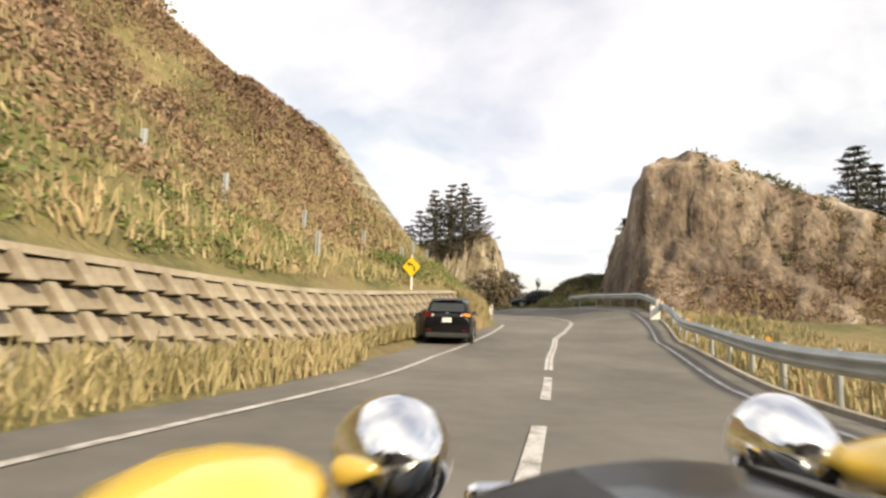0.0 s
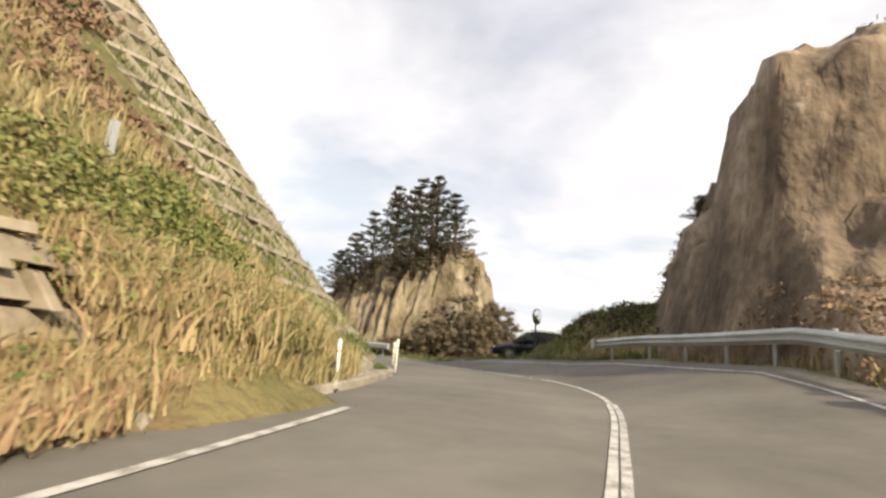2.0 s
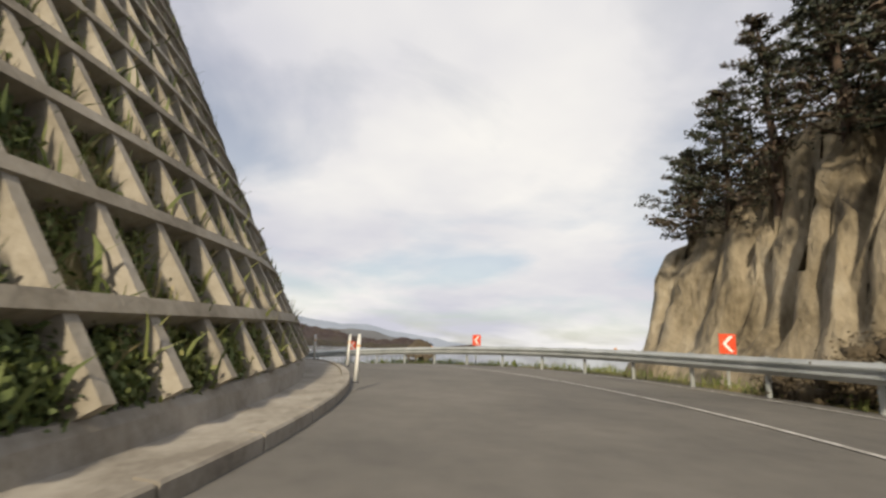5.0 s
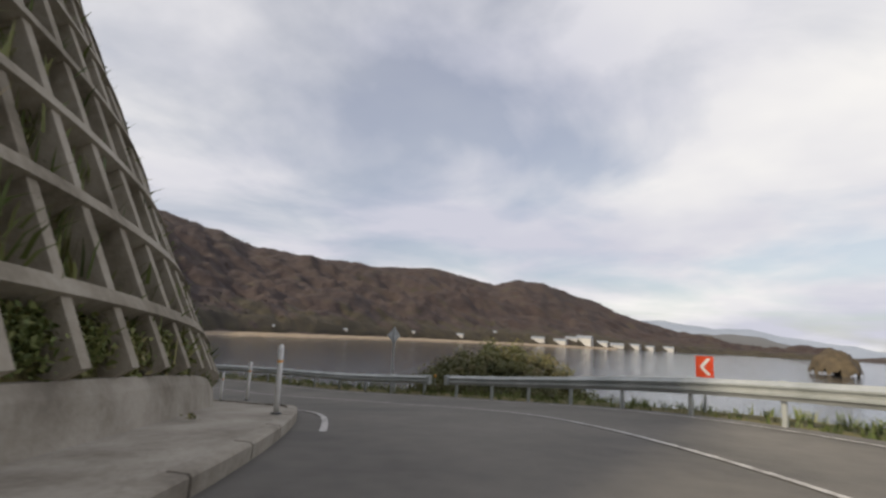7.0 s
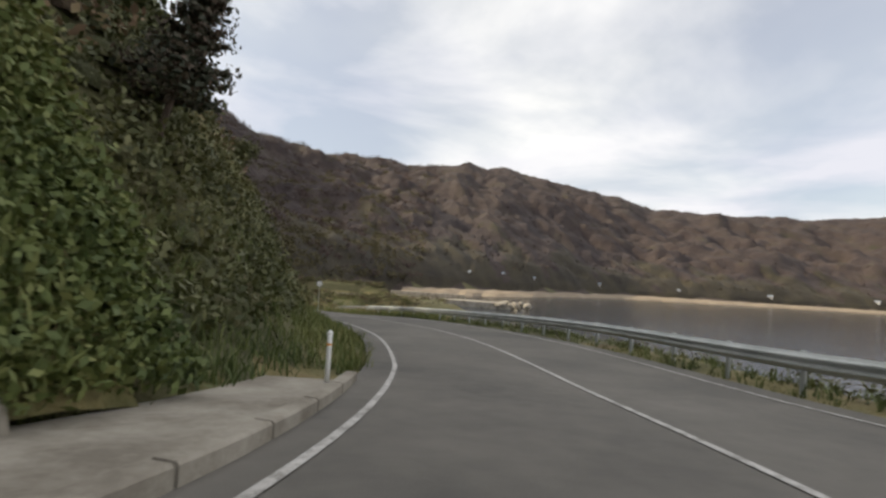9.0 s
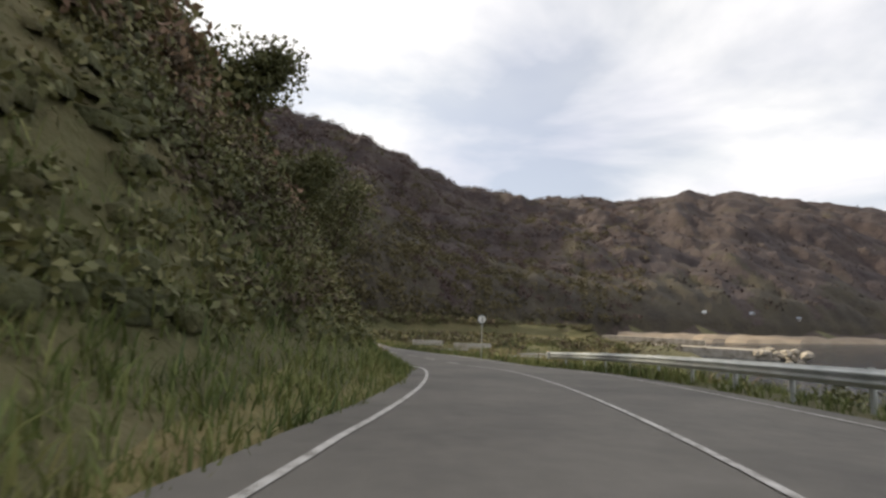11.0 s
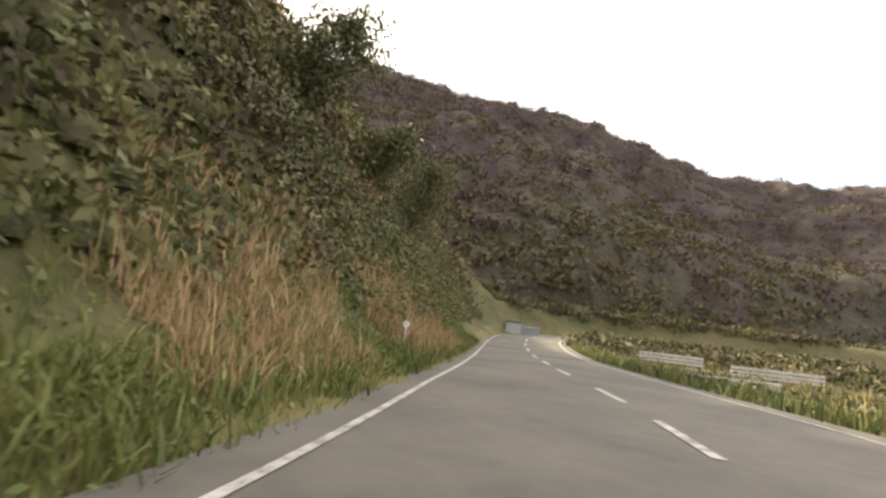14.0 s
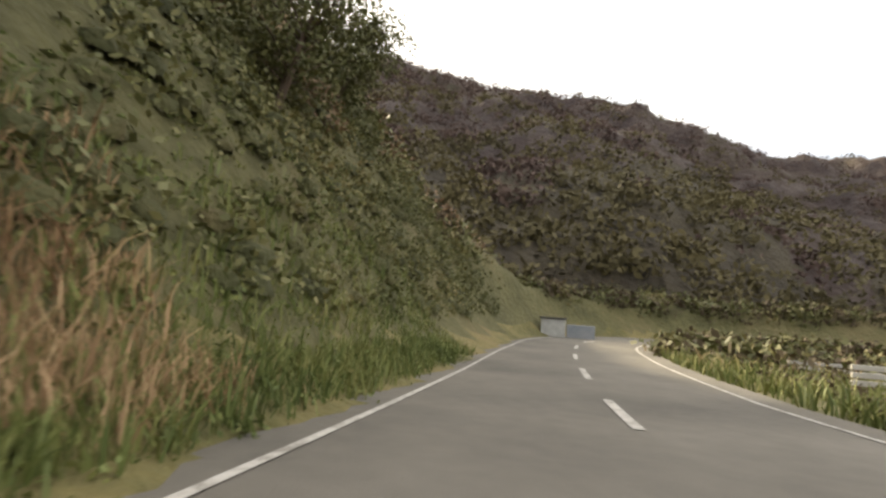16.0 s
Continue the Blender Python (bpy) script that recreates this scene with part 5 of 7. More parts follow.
# small conifers along the falling ridge of the cliff
for i, (x, y, h) in enumerate(((-0.2, 49.5, 1.5), (-0.9, 52.0, 1.8), (-1.4, 54.5, 1.6), (-1.8, 57.0, 2.0), (-2.0, 59.5, 1.7), (-1.6, 62.0, 1.5), (0.4, 47.4, 1.2))):
    tree("young_conifer", (x + 1.5, y, on_rock(cliff_a, x + 1.5, y)), h, 0.55, "small dark conifer on the falling ridge of the cliff", M_PINE, 180 + i, (0.1, 0), 26, 0.24, 0.045, 50, 0.1)

for i, (x, y, h) in enumerate(((15.6, 44.0, 4.6), (17.2, 45.5, 5.0), (19.0, 44.6, 4.8), (20.6, 46.0, 5.2))):
    pine("cliff_pine", (x, y, on_rock(cliff_a, x, y)), h, 1.7, "dark pine on the shoulder of the cliff", 190 + i)

# brush on the cliffs
p = on_mesh_spots(6500, (1, 40, 34.4, 41), lambda x, y: 1.15 + prof_a(inside_distance(x, y, POLY_A)[0], x, y, top_a(x, y)), lambda x, y, z: (inside_distance(x, y, POLY_A)[0] > 0.1) & ((z < 4.4) | (x > 11)))
stuff("cliff_brush", leaves(p, rs(len(p), 0.15, 0.45), 30, 0.065), M_BROWN, "reddish brown brush on the cliff's foot", "brush")
p = on_mesh_spots(5000, (2, 40, 34.2, 44), lambda x, y: 1.15 + prof_a(inside_distance(x, y, POLY_A)[0], x, y, top_a(x, y)), lambda x, y, z: (inside_distance(x, y, POLY_A)[0] > 0.0) & ((z < 3.4) | (x > 13)))
stuff("cliff_grass", blades(p, rs(len(p), 0.2, 0.6), 9, 0.8, 0.06, 0.4), M_DRY, "dry grass on the cliff's foot", "grass")
p = on_mesh_spots(3500, (-2, 30, 39, 60), lambda x, y: 1.15 + prof_a(inside_distance(x, y, POLY_A)[0], x, y, top_a(x, y)), lambda x, y, z: (inside_distance(x, y, POLY_A)[0] > 4.6))
stuff("cliff_top_brush", leaves(p, rs(len(p), 0.15, 0.5), 24, 0.1), M_LEAF, "low scrub along the cliff top", "scrub")
p = on_mesh_spots(1500, (-27, -10, 59, 70), lambda x, y: 1.45 + prof_b(inside_distance(x, y, POLY_B)[0], x, y, top_b(x, y)), lambda x, y, z: (inside_distance(x, y, POLY_B)[0] > 3.0))
stuff("outcrop_top_brush", leaves(p, rs(len(p), 0.3, 0.7), 34, 0.1), M_BROWN, "brown undergrowth on top of the outcrop", "brush")
p = on_mesh_spots(2300, (-19.5, -9.8, 54.6, 66), lambda x, y: 1.45 + 0.0 * x + rs(len(x), 0, 1) ** 1.3 * np.interp(x, [-19, -16, -13, -11.4, -10.4, -9.8], [0.6, 1.8, 4.4, 4.6, 2.6, 0.8]), lambda x, y, z: (np.abs(inside_distance(x, y, POLY_B)[0] + 0.3) < np.interp(x, [-16, -11], [0.8, 1.5])))
size = rs(len(p), 0.25, 0.65)
soft(stuff("tangle_heart", lumps(p, size * 0.45, 0.8), M_TANGLE, "dense inside of the bushes at the outcrop's foot", "bush"))
stuff("outcrop_foot_bush", leaves(p, size, 170, 0.036), M_TANGLE, "tangled brown bushes at the outcrop's foot", "bush")

# mound with brush between the side road and the cliff
POLY_M = [(-7.2, 51.3), (-4.4, 49.4), (-1.6, 47.1), (1.5, 44.4), (4.5, 47), (0, 57), (-3.2, 57), (-5.0, 53.8)]


def top_m(x, y):
    return np.interp(x, [-7.2, -5.5, -4.4, -3.5, -1, 2], [0.7, 1.1, 1.6, 2.4, 2.9, 2.6])


def prof_m(d, x, y, top):
    return top * np.interp(d, [0, 0.8, 1.6, 2.4], [0, 0.5, 0.85, 1.0])


mound = cliff("earth_mound", POLY_M, top_m, prof_m, "grassy earth mound with brown bushes by the side road", M_SOIL, 0.3, 0.12, 71, 1.95)
mound_h = lambda x, y: 1.95 + prof_m(inside_distance(x, y, POLY_M)[0], x, y, top_m(x, y))
p = on_mesh_spots(5200, (-7.4, 3, 44, 57), mound_h, lambda x, y, z: inside_distance(x, y, POLY_M)[0] > 0)
stuff("mound_grass", blades(p, rs(len(p), 0.2, 0.55), 12, 0.7, 0.05, 0.5), M_GREEN, "rough grass on the mound by the side road", "grass")
p = on_mesh_spots(1100, (-5.5, 3, 46, 57), mound_h, lambda x, y, z: inside_distance(x, y, POLY_M)[0] > 0.9)
stuff("mound_bush", leaves(p, rs(len(p), 0.2, 0.55), 60, 0.06), M_TANGLE, "brown bushes on the mound by the side road", "bush")
p = on_mesh_spots(1500, (-17.8, -7.5, 50.5, 56.5), lambda x, y: ground_z(x, y), lambda x, y, z: inside_distance(x, y, POLY_B)[0] < 0.3)
gu, go, gr = nearest(p[:, 0], p[:, 1])
p = p[(W_RIGHT(gu) - go > 0.9) & (gu > 5.05)]
stuff("outcrop_grass", blades(p, rs(len(p), 0.2, 0.5), 12, 0.8, 0.05, 0.5), M_GREEN, "rough grass at the foot of the outcrop", "grass")


# ---------------- roadside furniture ----------------
def delineator_parts(ob, h=0.78):
    bm = bmesh.new(); tube(bm, 0.034, 0.031, 0, h * 0.92, 14)
    part("post", bm, M_WHITE, ob, smooth=True)
    bm = bmesh.new(); tube(bm, 0.036, 0.036, h * 0.74, h * 0.77, 14)
    part("reflector_band", bm, M_ORANGE, ob, "orange reflective band")
    bm = bmesh.new(); bmesh.ops.create_uvsphere(bm, u_segments=14, v_segments=8, radius=0.042, matrix=Matrix.Translation((0, 0, h * 0.94)) @ Matrix.Diagonal((1, 0.6, 1.2, 1)))
    part("cap", bm, M_WHITE, ob, "round white cap", smooth=True)
    bm = bmesh.new(); tube(bm, 0.07, 0.05, 0, 0.02, 14)
    part("base", bm, M_BLACK, ob, "black rubber base")
    bm = bmesh.new()
    for k in range(3):
        box(bm, -0.01, 0.01, -0.037, -0.031, h * (0.32 + 0.09 * k), h * (0.38 + 0.09 * k))
    part("marking", bm, M_BLACK, ob, "faded dark lettering")


deli = thing("delineator_post", "white plastic delineator post with an orange band behind the kerb", "road marker", Matrix.Translation((-3.8, 31.68, 1.5)), "delineators along the bend")
delineator_parts(deli)
for (x, y, z, h) in ((-4.9, 35.4, 1.63, 1.0), (-7.4, 39.6, 1.63, 0.98), (-11.25, 42.9, 1.63, 0.95), (-19.9, 46.6, 1.8, 1.0), (-24.1, 47.2, 1.85, 1.0), (-28.55, 46.9, 1.85, 1.0), (-33.35, 44.8, 1.62, 1.04), (-37.7, 40.75, 0.95, 1.08), (-40.15, 37.8, 0.42, 1.0), (-42.75, 33.8, -0.22, 0.96)):
    c = copy_thing(deli, Matrix.Translation((x, y, z)) @ Matrix.Rotation(random.uniform(-0.03, 0.03), 4, "X"))
    c.scale = (1, 1, h)


def rail_marker(u, off, h=0.72):
    ob = thing("rail_marker", "small yellow reflector on the guard rail", "road marker", Matrix.Translation(place(u, off)), "rail reflectors")
    bm = bmesh.new(); tube(bm, 0.012, 0.012, 0.45, h + 0.08, 8); part("stem", bm, M_STEEL, ob)
    bm = bmesh.new(); box(bm, -0.045, 0.045, -0.02, 0.02, h, h + 0.16, 0.015); part("reflector", bm, M_ORANGE, ob)
    return ob


for u in (1.15, 2.0, 2.8, 6.6, 7.6, 9.4, 13.9):
    rail_marker(u, float(RAIL(u)) - 0.1)


def plate(bm, pts, y0, y1):
    """A flat plate of an outline in x and z, between two depths."""
    a = [bm.verts.new((x, y0, z)) for x, z in pts]
    b = [bm.verts.new((x, y1, z)) for x, z in pts]
    bm.faces.new(a); bm.faces.new(b[::-1])
    for i in range(len(pts)):
        j = (i + 1) % len(pts)
        bm.faces.new((a[i], b[i], b[j], a[j]))
    bmesh.ops.recalc_face_normals(bm, faces=bm.faces)


def disc(r, n=28, cx=0, cz=0):
    return [(cx + r * math.cos(2 * math.pi * k / n), cz + r * math.sin(2 * math.pi * k / n)) for k in range(n)]


def facing(p, turn):
    return Matrix.Translation(p) @ Matrix.Rotation(radians(turn), 4, "Z")


# warning sign: bend ahead (faces the start of the road; its front looks along -y)
sg = thing("bend_warning_sign", "yellow diamond sign with a black bend arrow on white pole", "road sign", facing((-4.05, 23.0, 1.6), 6))
bm = bmesh.new(); tube(bm, 0.038, 0.038, -0.2, 2.65, 14); part("pole", bm, M_WHITE, sg, "white steel pole")
bm = bmesh.new(); plate(bm, [(0, 1.83), (0.36, 2.2), (0, 2.57), (-0.36, 2.2)], -0.055, -0.035); part("panel", bm, M_YELLOW, sg, "yellow diamond panel")
bm = bmesh.new(); plate(bm, [(0.10, 2.03), (0.16, 2.03), (0.14, 2.2), (0.05, 2.3), (-0.06, 2.34), (-0.06, 2.40), (-0.18, 2.31), (-0.06, 2.22), (-0.06, 2.28), (0.03, 2.25), (0.09, 2.18)], -0.062, -0.056); part("arrow", bm, M_BLACK, sg, "black bend arrow")

# back of a diamond sign above the sea
M_GREY = mat("grey_back", [(0.3, (0.33, 0.34, 0.33)), (0.7, (0.45, 0.46, 0.45))], 3, 0.5, 0.05, None, 0.3, metallic=0.3)
sb = thing("diamond_sign", "grey back of a diamond road sign on a steel pole", "road sign", facing((-50.1, 38.6, 0.1), heading(9.75)))
bm = bmesh.new(); tube(bm, 0.038, 0.038, -0.8, 2.75, 14); part("pole", bm, M_STEEL, sb)
bm = bmesh.new(); plate(bm, [(0, 1.95), (0.38, 2.34), (0, 2.73), (-0.38, 2.34)], 0.035, 0.055); part("panel", bm, M_GREY, sb, "unpainted grey back panel")
bm = bmesh.new(); box(bm, -0.3, 0.3, 0.015, 0.035, 2.28, 2.34); box(bm, -0.1, 0.1, -0.045, 0.035, 2.26, 2.36); part("bracket", bm, M_STEEL, sb)

# round sign seen from behind at the end of the rail
sc = thing("round_sign", "pale back of a round road sign on a steel pole", "road sign", facing((-52.75, -10.8, -2.62), heading(14.3)))
bm = bmesh.new(); tube(bm, 0.026, 0.026, -0.5, 2.5, 14); part("pole", bm, M_STEEL, sc)
bm = bmesh.new(); plate(bm, disc(0.275, 32, 0, 2.25), 0.03, 0.055); part("panel", bm, M_WHITE, sc, "pale grey back panel")
bm = bmesh.new(); plate(bm, disc(0.335, 32, 0, 2.25), 0.056, 0.066); part("rim", bm, M_BLACK, sc, "dark rim")
bm = bmesh.new(); box(bm, -0.03, 0.03, -0.034, -0.027, 2.06, 2.4, 0.004); part("clamp", bm, M_BLACK, sc, "dark pole clamp")

sd = thing("small_sign", "small round white sign on a thin post in tall grass", "road sign", facing((-43.1, -14.98, -3.95), heading(15)))
bm = bmesh.new(); tube(bm, 0.018, 0.018, -0.2, 1.5, 12); part("pole", bm, M_WHITE, sd)
bm = bmesh.new(); plate(bm, disc(0.085, 24, 0, 1.42), -0.04, -0.022); part("panel", bm, M_WHITE, sd)


def chevron(p, turn):
    ob = thing("chevron_sign", "red chevron board with a white arrow on a low post", "road sign", facing(p, turn), "chevron boards round the bend")
    bm = bmesh.new(); tube(bm, 0.035, 0.035, -1.5, 1.15, 12); part("pole", bm, M_STEEL, ob)
    bm = bmesh.new(); plate(bm, [(-0.2, 0.85), (0.2, 0.85), (0.2, 1.35), (-0.2, 1.35)], -0.055, -0.035); part("panel", bm, M_RED, ob)
    bm = bmesh.new(); plate(bm, [(-0.12, 1.1), (0.05, 1.3), (0.14, 1.3), (-0.03, 1.1), (0.14, 0.9), (0.05, 0.9)], -0.062, -0.056); part("arrow", bm, M_WHITE, ob)


for u in (6.3, 8.25):
    chevron(place(u, float(RAIL(u)) - 1.0, 0.0), heading(u - 1.2))
chevron(Vector((-33.7, 55.0, 1.68)), heading(6.2))

# round traffic mirror at the side road
M_MIRROR = mat("mirror_glass", [(0.3, (0.75, 0.75, 0.74)), (0.7, (0.8, 0.8, 0.79))], 2, 0.06, 0, None, 0.1, metallic=1.0)
tm = thing("traffic_mirror", "round convex traffic mirror on a dark pole", "traffic mirror", facing((-5.9, 52.0, 2.0), 75))
bm = bmesh.new(); tube(bm, 0.045, 0.045, -0.5, 2.6, 14); part("pole", bm, M_BLACK, tm)
bm = bmesh.new(); plate(bm, disc(0.44, 32, 0, 2.45), -0.1, -0.04); part("rim", bm, M_BLACK, tm, "dark rim")
bm = bmesh.new(); bmesh.ops.create_uvsphere(bm, u_segments=32, v_segments=12, radius=0.4, matrix=Matrix.Translation((0, -0.1, 2.45)) @ Matrix.Diagonal((1, 0.12, 1, 1))); part("mirror", bm, M_MIRROR, tm, "convex mirror glass", smooth=True)

# steel fence posts on the slope
for (x, y, h) in ((-6.2, 27.2, 1.3), (-5.9, 25.6, 1.1), (-6.6, 23.6, 1.2), (-7.2, 20.6, 1.2), (-5.0, 18.6, 1.1), (-6.3, 16.2, 1.2), (-6.0, 13.6, 1.1), (-6.4, 29.2, 1.0)):
    z = float(ground_z(x, y)[0])
    fp = thing("fence_post", "rusty grey steel fence post on the slope", "post", Matrix.Translation((x, y, z)), "posts on the slope")
    bm = bmesh.new(); box(bm, -0.05, 0.05, -0.006, 0.006, -0.5, h * 0.7); box(bm, -0.056, -0.046, -0.05, 0.05, -0.5, h * 0.7); box(bm, 0.046, 0.056, -0.05, 0.05, -0.5, h * 0.7)
    part("beam", bm, M_STEEL, fp)

# white block and boards by the rail
wb = thing("marker_block", "weathered white concrete block with a leaning board behind the rail", "block", facing((4.5, 33.9, 1.2), 5))
bm = bmesh.new(); box(bm, -0.55, -0.1, -0.25, 0.25, -0.2, 1.35, 0.04); part("block", bm, M_WHITE, wb)
bm = bmesh.new(); plate(bm, [(0.0, 0.0), (0.9, 0.0), (0.95, 0.75), (0.75, 1.15), (0.25, 1.1), (0.05, 0.8)], -0.12, 0.12); part("board", bm, M_CONC, wb, "pale stone slab")


# ---------------- cars ----------------
def paint(name, col, rough=0.25):
    m = mat(name, [(0.3, tuple(c * 0.9 for c in col)), (0.7, col)], 2, rough, 0, None, 0.1)
    b = m.node_tree.nodes["Principled BSDF"]
    b.inputs["Coat Weight"].default_value, b.inputs["Coat Roughness"].default_value = 0.8, 0.06
    return m


M_CAR = paint("dark_car_paint", (0.004, 0.0038, 0.0048))
M_CAR2 = paint("dark_blue_paint", (0.006, 0.009, 0.011))
for car_node in list(M_CAR.node_tree.nodes) + list(M_CAR2.node_tree.nodes):
    if car_node.type == 'BSDF_PRINCIPLED':
        car_node.inputs['Coat Weight'].default_value = 0.25
        car_node.inputs['Specular IOR Level'].default_value = 0.3
M_GLASS = mat("tinted_glass", [(0.3, (0.02, 0.025, 0.03)), (0.7, (0.03, 0.035, 0.04))], 2, 0.05, 0, None, 0.1)
M_TYRE = mat("tyre_rubber", [(0.3, (0.015, 0.015, 0.015)), (0.7, (0.03, 0.03, 0.03))], 20, 0.85, 0.2, None, 0.3)
M_ALLOY = mat("alloy", [(0.3, (0.6, 0.6, 0.6)), (0.7, (0.75, 0.75, 0.75))], 5, 0.3, 0, None, 0.1, metallic=0.8)
M_TAIL = mat("tail_lamp_red", [(0.3, (0.07, 0.004, 0.003)), (0.7, (0.12, 0.008, 0.006))], 8, 0.15, 0, None, 0.1)
M_LAMP = mat("clear_lamp", [(0.3, (0.75, 0.73, 0.7)), (0.7, (0.85, 0.84, 0.82))], 8, 0.1, 0, None, 0.1)
M_PLASTIC = mat("black_plastic", [(0.3, (0.02, 0.02, 0.02)), (0.7, (0.035, 0.035, 0.035))], 9, 0.6, 0.1, None, 0.3)
M_CHROME = mat("chrome", [(0.3, (0.82, 0.82, 0.82)), (0.7, (0.88, 0.88, 0.88))], 3, 0.04, 0, None, 0.1, metallic=1.0)


def loft(bm, rings):
    """Skin a list of equally long point rings."""
    rows = [[bm.verts.new(p) for p in ring] for ring in rings]
    n = len(rows[0])
    for a, b in zip(rows, rows[1:]):
        for k in range(n):
            bm.faces.new((a[k], a[(k + 1) % n], b[(k + 1) % n], b[k]))
    bm.faces.new(rows[0][::-1]); bm.faces.new(rows[-1])
    bmesh.ops.recalc_face_normals(bm, faces=bm.faces)
    return bm


def section(y, w_low, w_mid, w_top, z_low, z_mid, z_top, tuck=0.06):
    """Cross-section of a car body, half by half, rounded at the shoulders."""
    right = [(w_low - tuck, z_low), (w_low, z_low + 0.08), (w_mid, z_mid), (w_mid - 0.03, z_mid + (z_top - z_mid) * 0.35), (w_top + 0.05, z_top - 0.07), (w_top - 0.08, z_top)]
    pts = right + [(0.0, z_top + 0.02)] + [(-x, z) for x, z in right[::-1]]
    return [(x, y, z) for x, z in pts]


def wheel(parent, x, y, r=0.36, w=0.22, spokes=10):
    side = 1 if x > 0 else -1
    ob = part("wheel", tube(bmesh.new(), r * 0.55, r * 0.55, -w * 0.4, w * 0.3, 20, Matrix.Translation((x, y, r)) @ Matrix.Rotation(radians(90) * side, 4, "Y")), M_PLASTIC, parent)
    bm = bmesh.new()
    prof = [(r * 0.66, -w / 2), (r * 0.95, -w / 2), (r, -w * 0.36), (r, w * 0.36), (r * 0.95, w / 2), (r * 0.66, w / 2)]
    n = 32
    rows = [[bm.verts.new((x + side * d, y + q * math.cos(2 * math.pi * k / n), r + q * math.sin(2 * math.pi * k / n))) for q, d in prof] for k in range(n)]
    for k in range(n):
        a, b = rows[k], rows[(k + 1) % n]
        for i in range(len(prof)):
            j = (i + 1) % len(prof)
            bm.faces.new((a[i], a[j], b[j], b[i]))
    bmesh.ops.recalc_face_normals(bm, faces=bm.faces)
    t = part("tyre", bm, M_TYRE, ob, "black rubber tyre", smooth=True)
    bm = bmesh.new()
    for k in range(spokes):
        m = Matrix.Translation((x + side * w * 0.38, y, r)) @ Matrix.Rotation(2 * math.pi * k / spokes, 4, "X")
        b2 = bmesh.ops.create_cube(bm, size=1.0, matrix=m @ Matrix.Translation((0, 0, r * 0.36)) @ Matrix.Diagonal((0.025, 0.05, r * 0.66, 1)))
    tube(bm, 0.07, 0.06, 0, 0.03, 16, Matrix.Translation((x + side * w * 0.37, y, r)) @ Matrix.Rotation(radians(90) * side, 4, "Y"))
    for k in range(28):
        m = Matrix.Translation((x + side * w * 0.38, y, r)) @ Matrix.Rotation(2 * math.pi * k / 28, 4, "X")
        bmesh.ops.create_cube(bm, size=1.0, matrix=m @ Matrix.Translation((0, 0, r * 0.67)) @ Matrix.Diagonal((0.05, 0.17 * r, 0.03, 1)))
    part("rim", bm, M_ALLOY, ob, "silver alloy rim")
    return ob


M_LIT = mat("lit_orange_lens", [(0.3, (0.8, 0.2, 0.03)), (0.7, (0.85, 0.28, 0.04))], 8, 0.2, 0, None, 0.1)
lit_node = M_LIT.node_tree.nodes["Principled BSDF"]
lit_node.inputs["Emission Color"].default_value, lit_node.inputs["Emission Strength"].default_value = (1.0, 0.25, 0.05, 1), 0.6


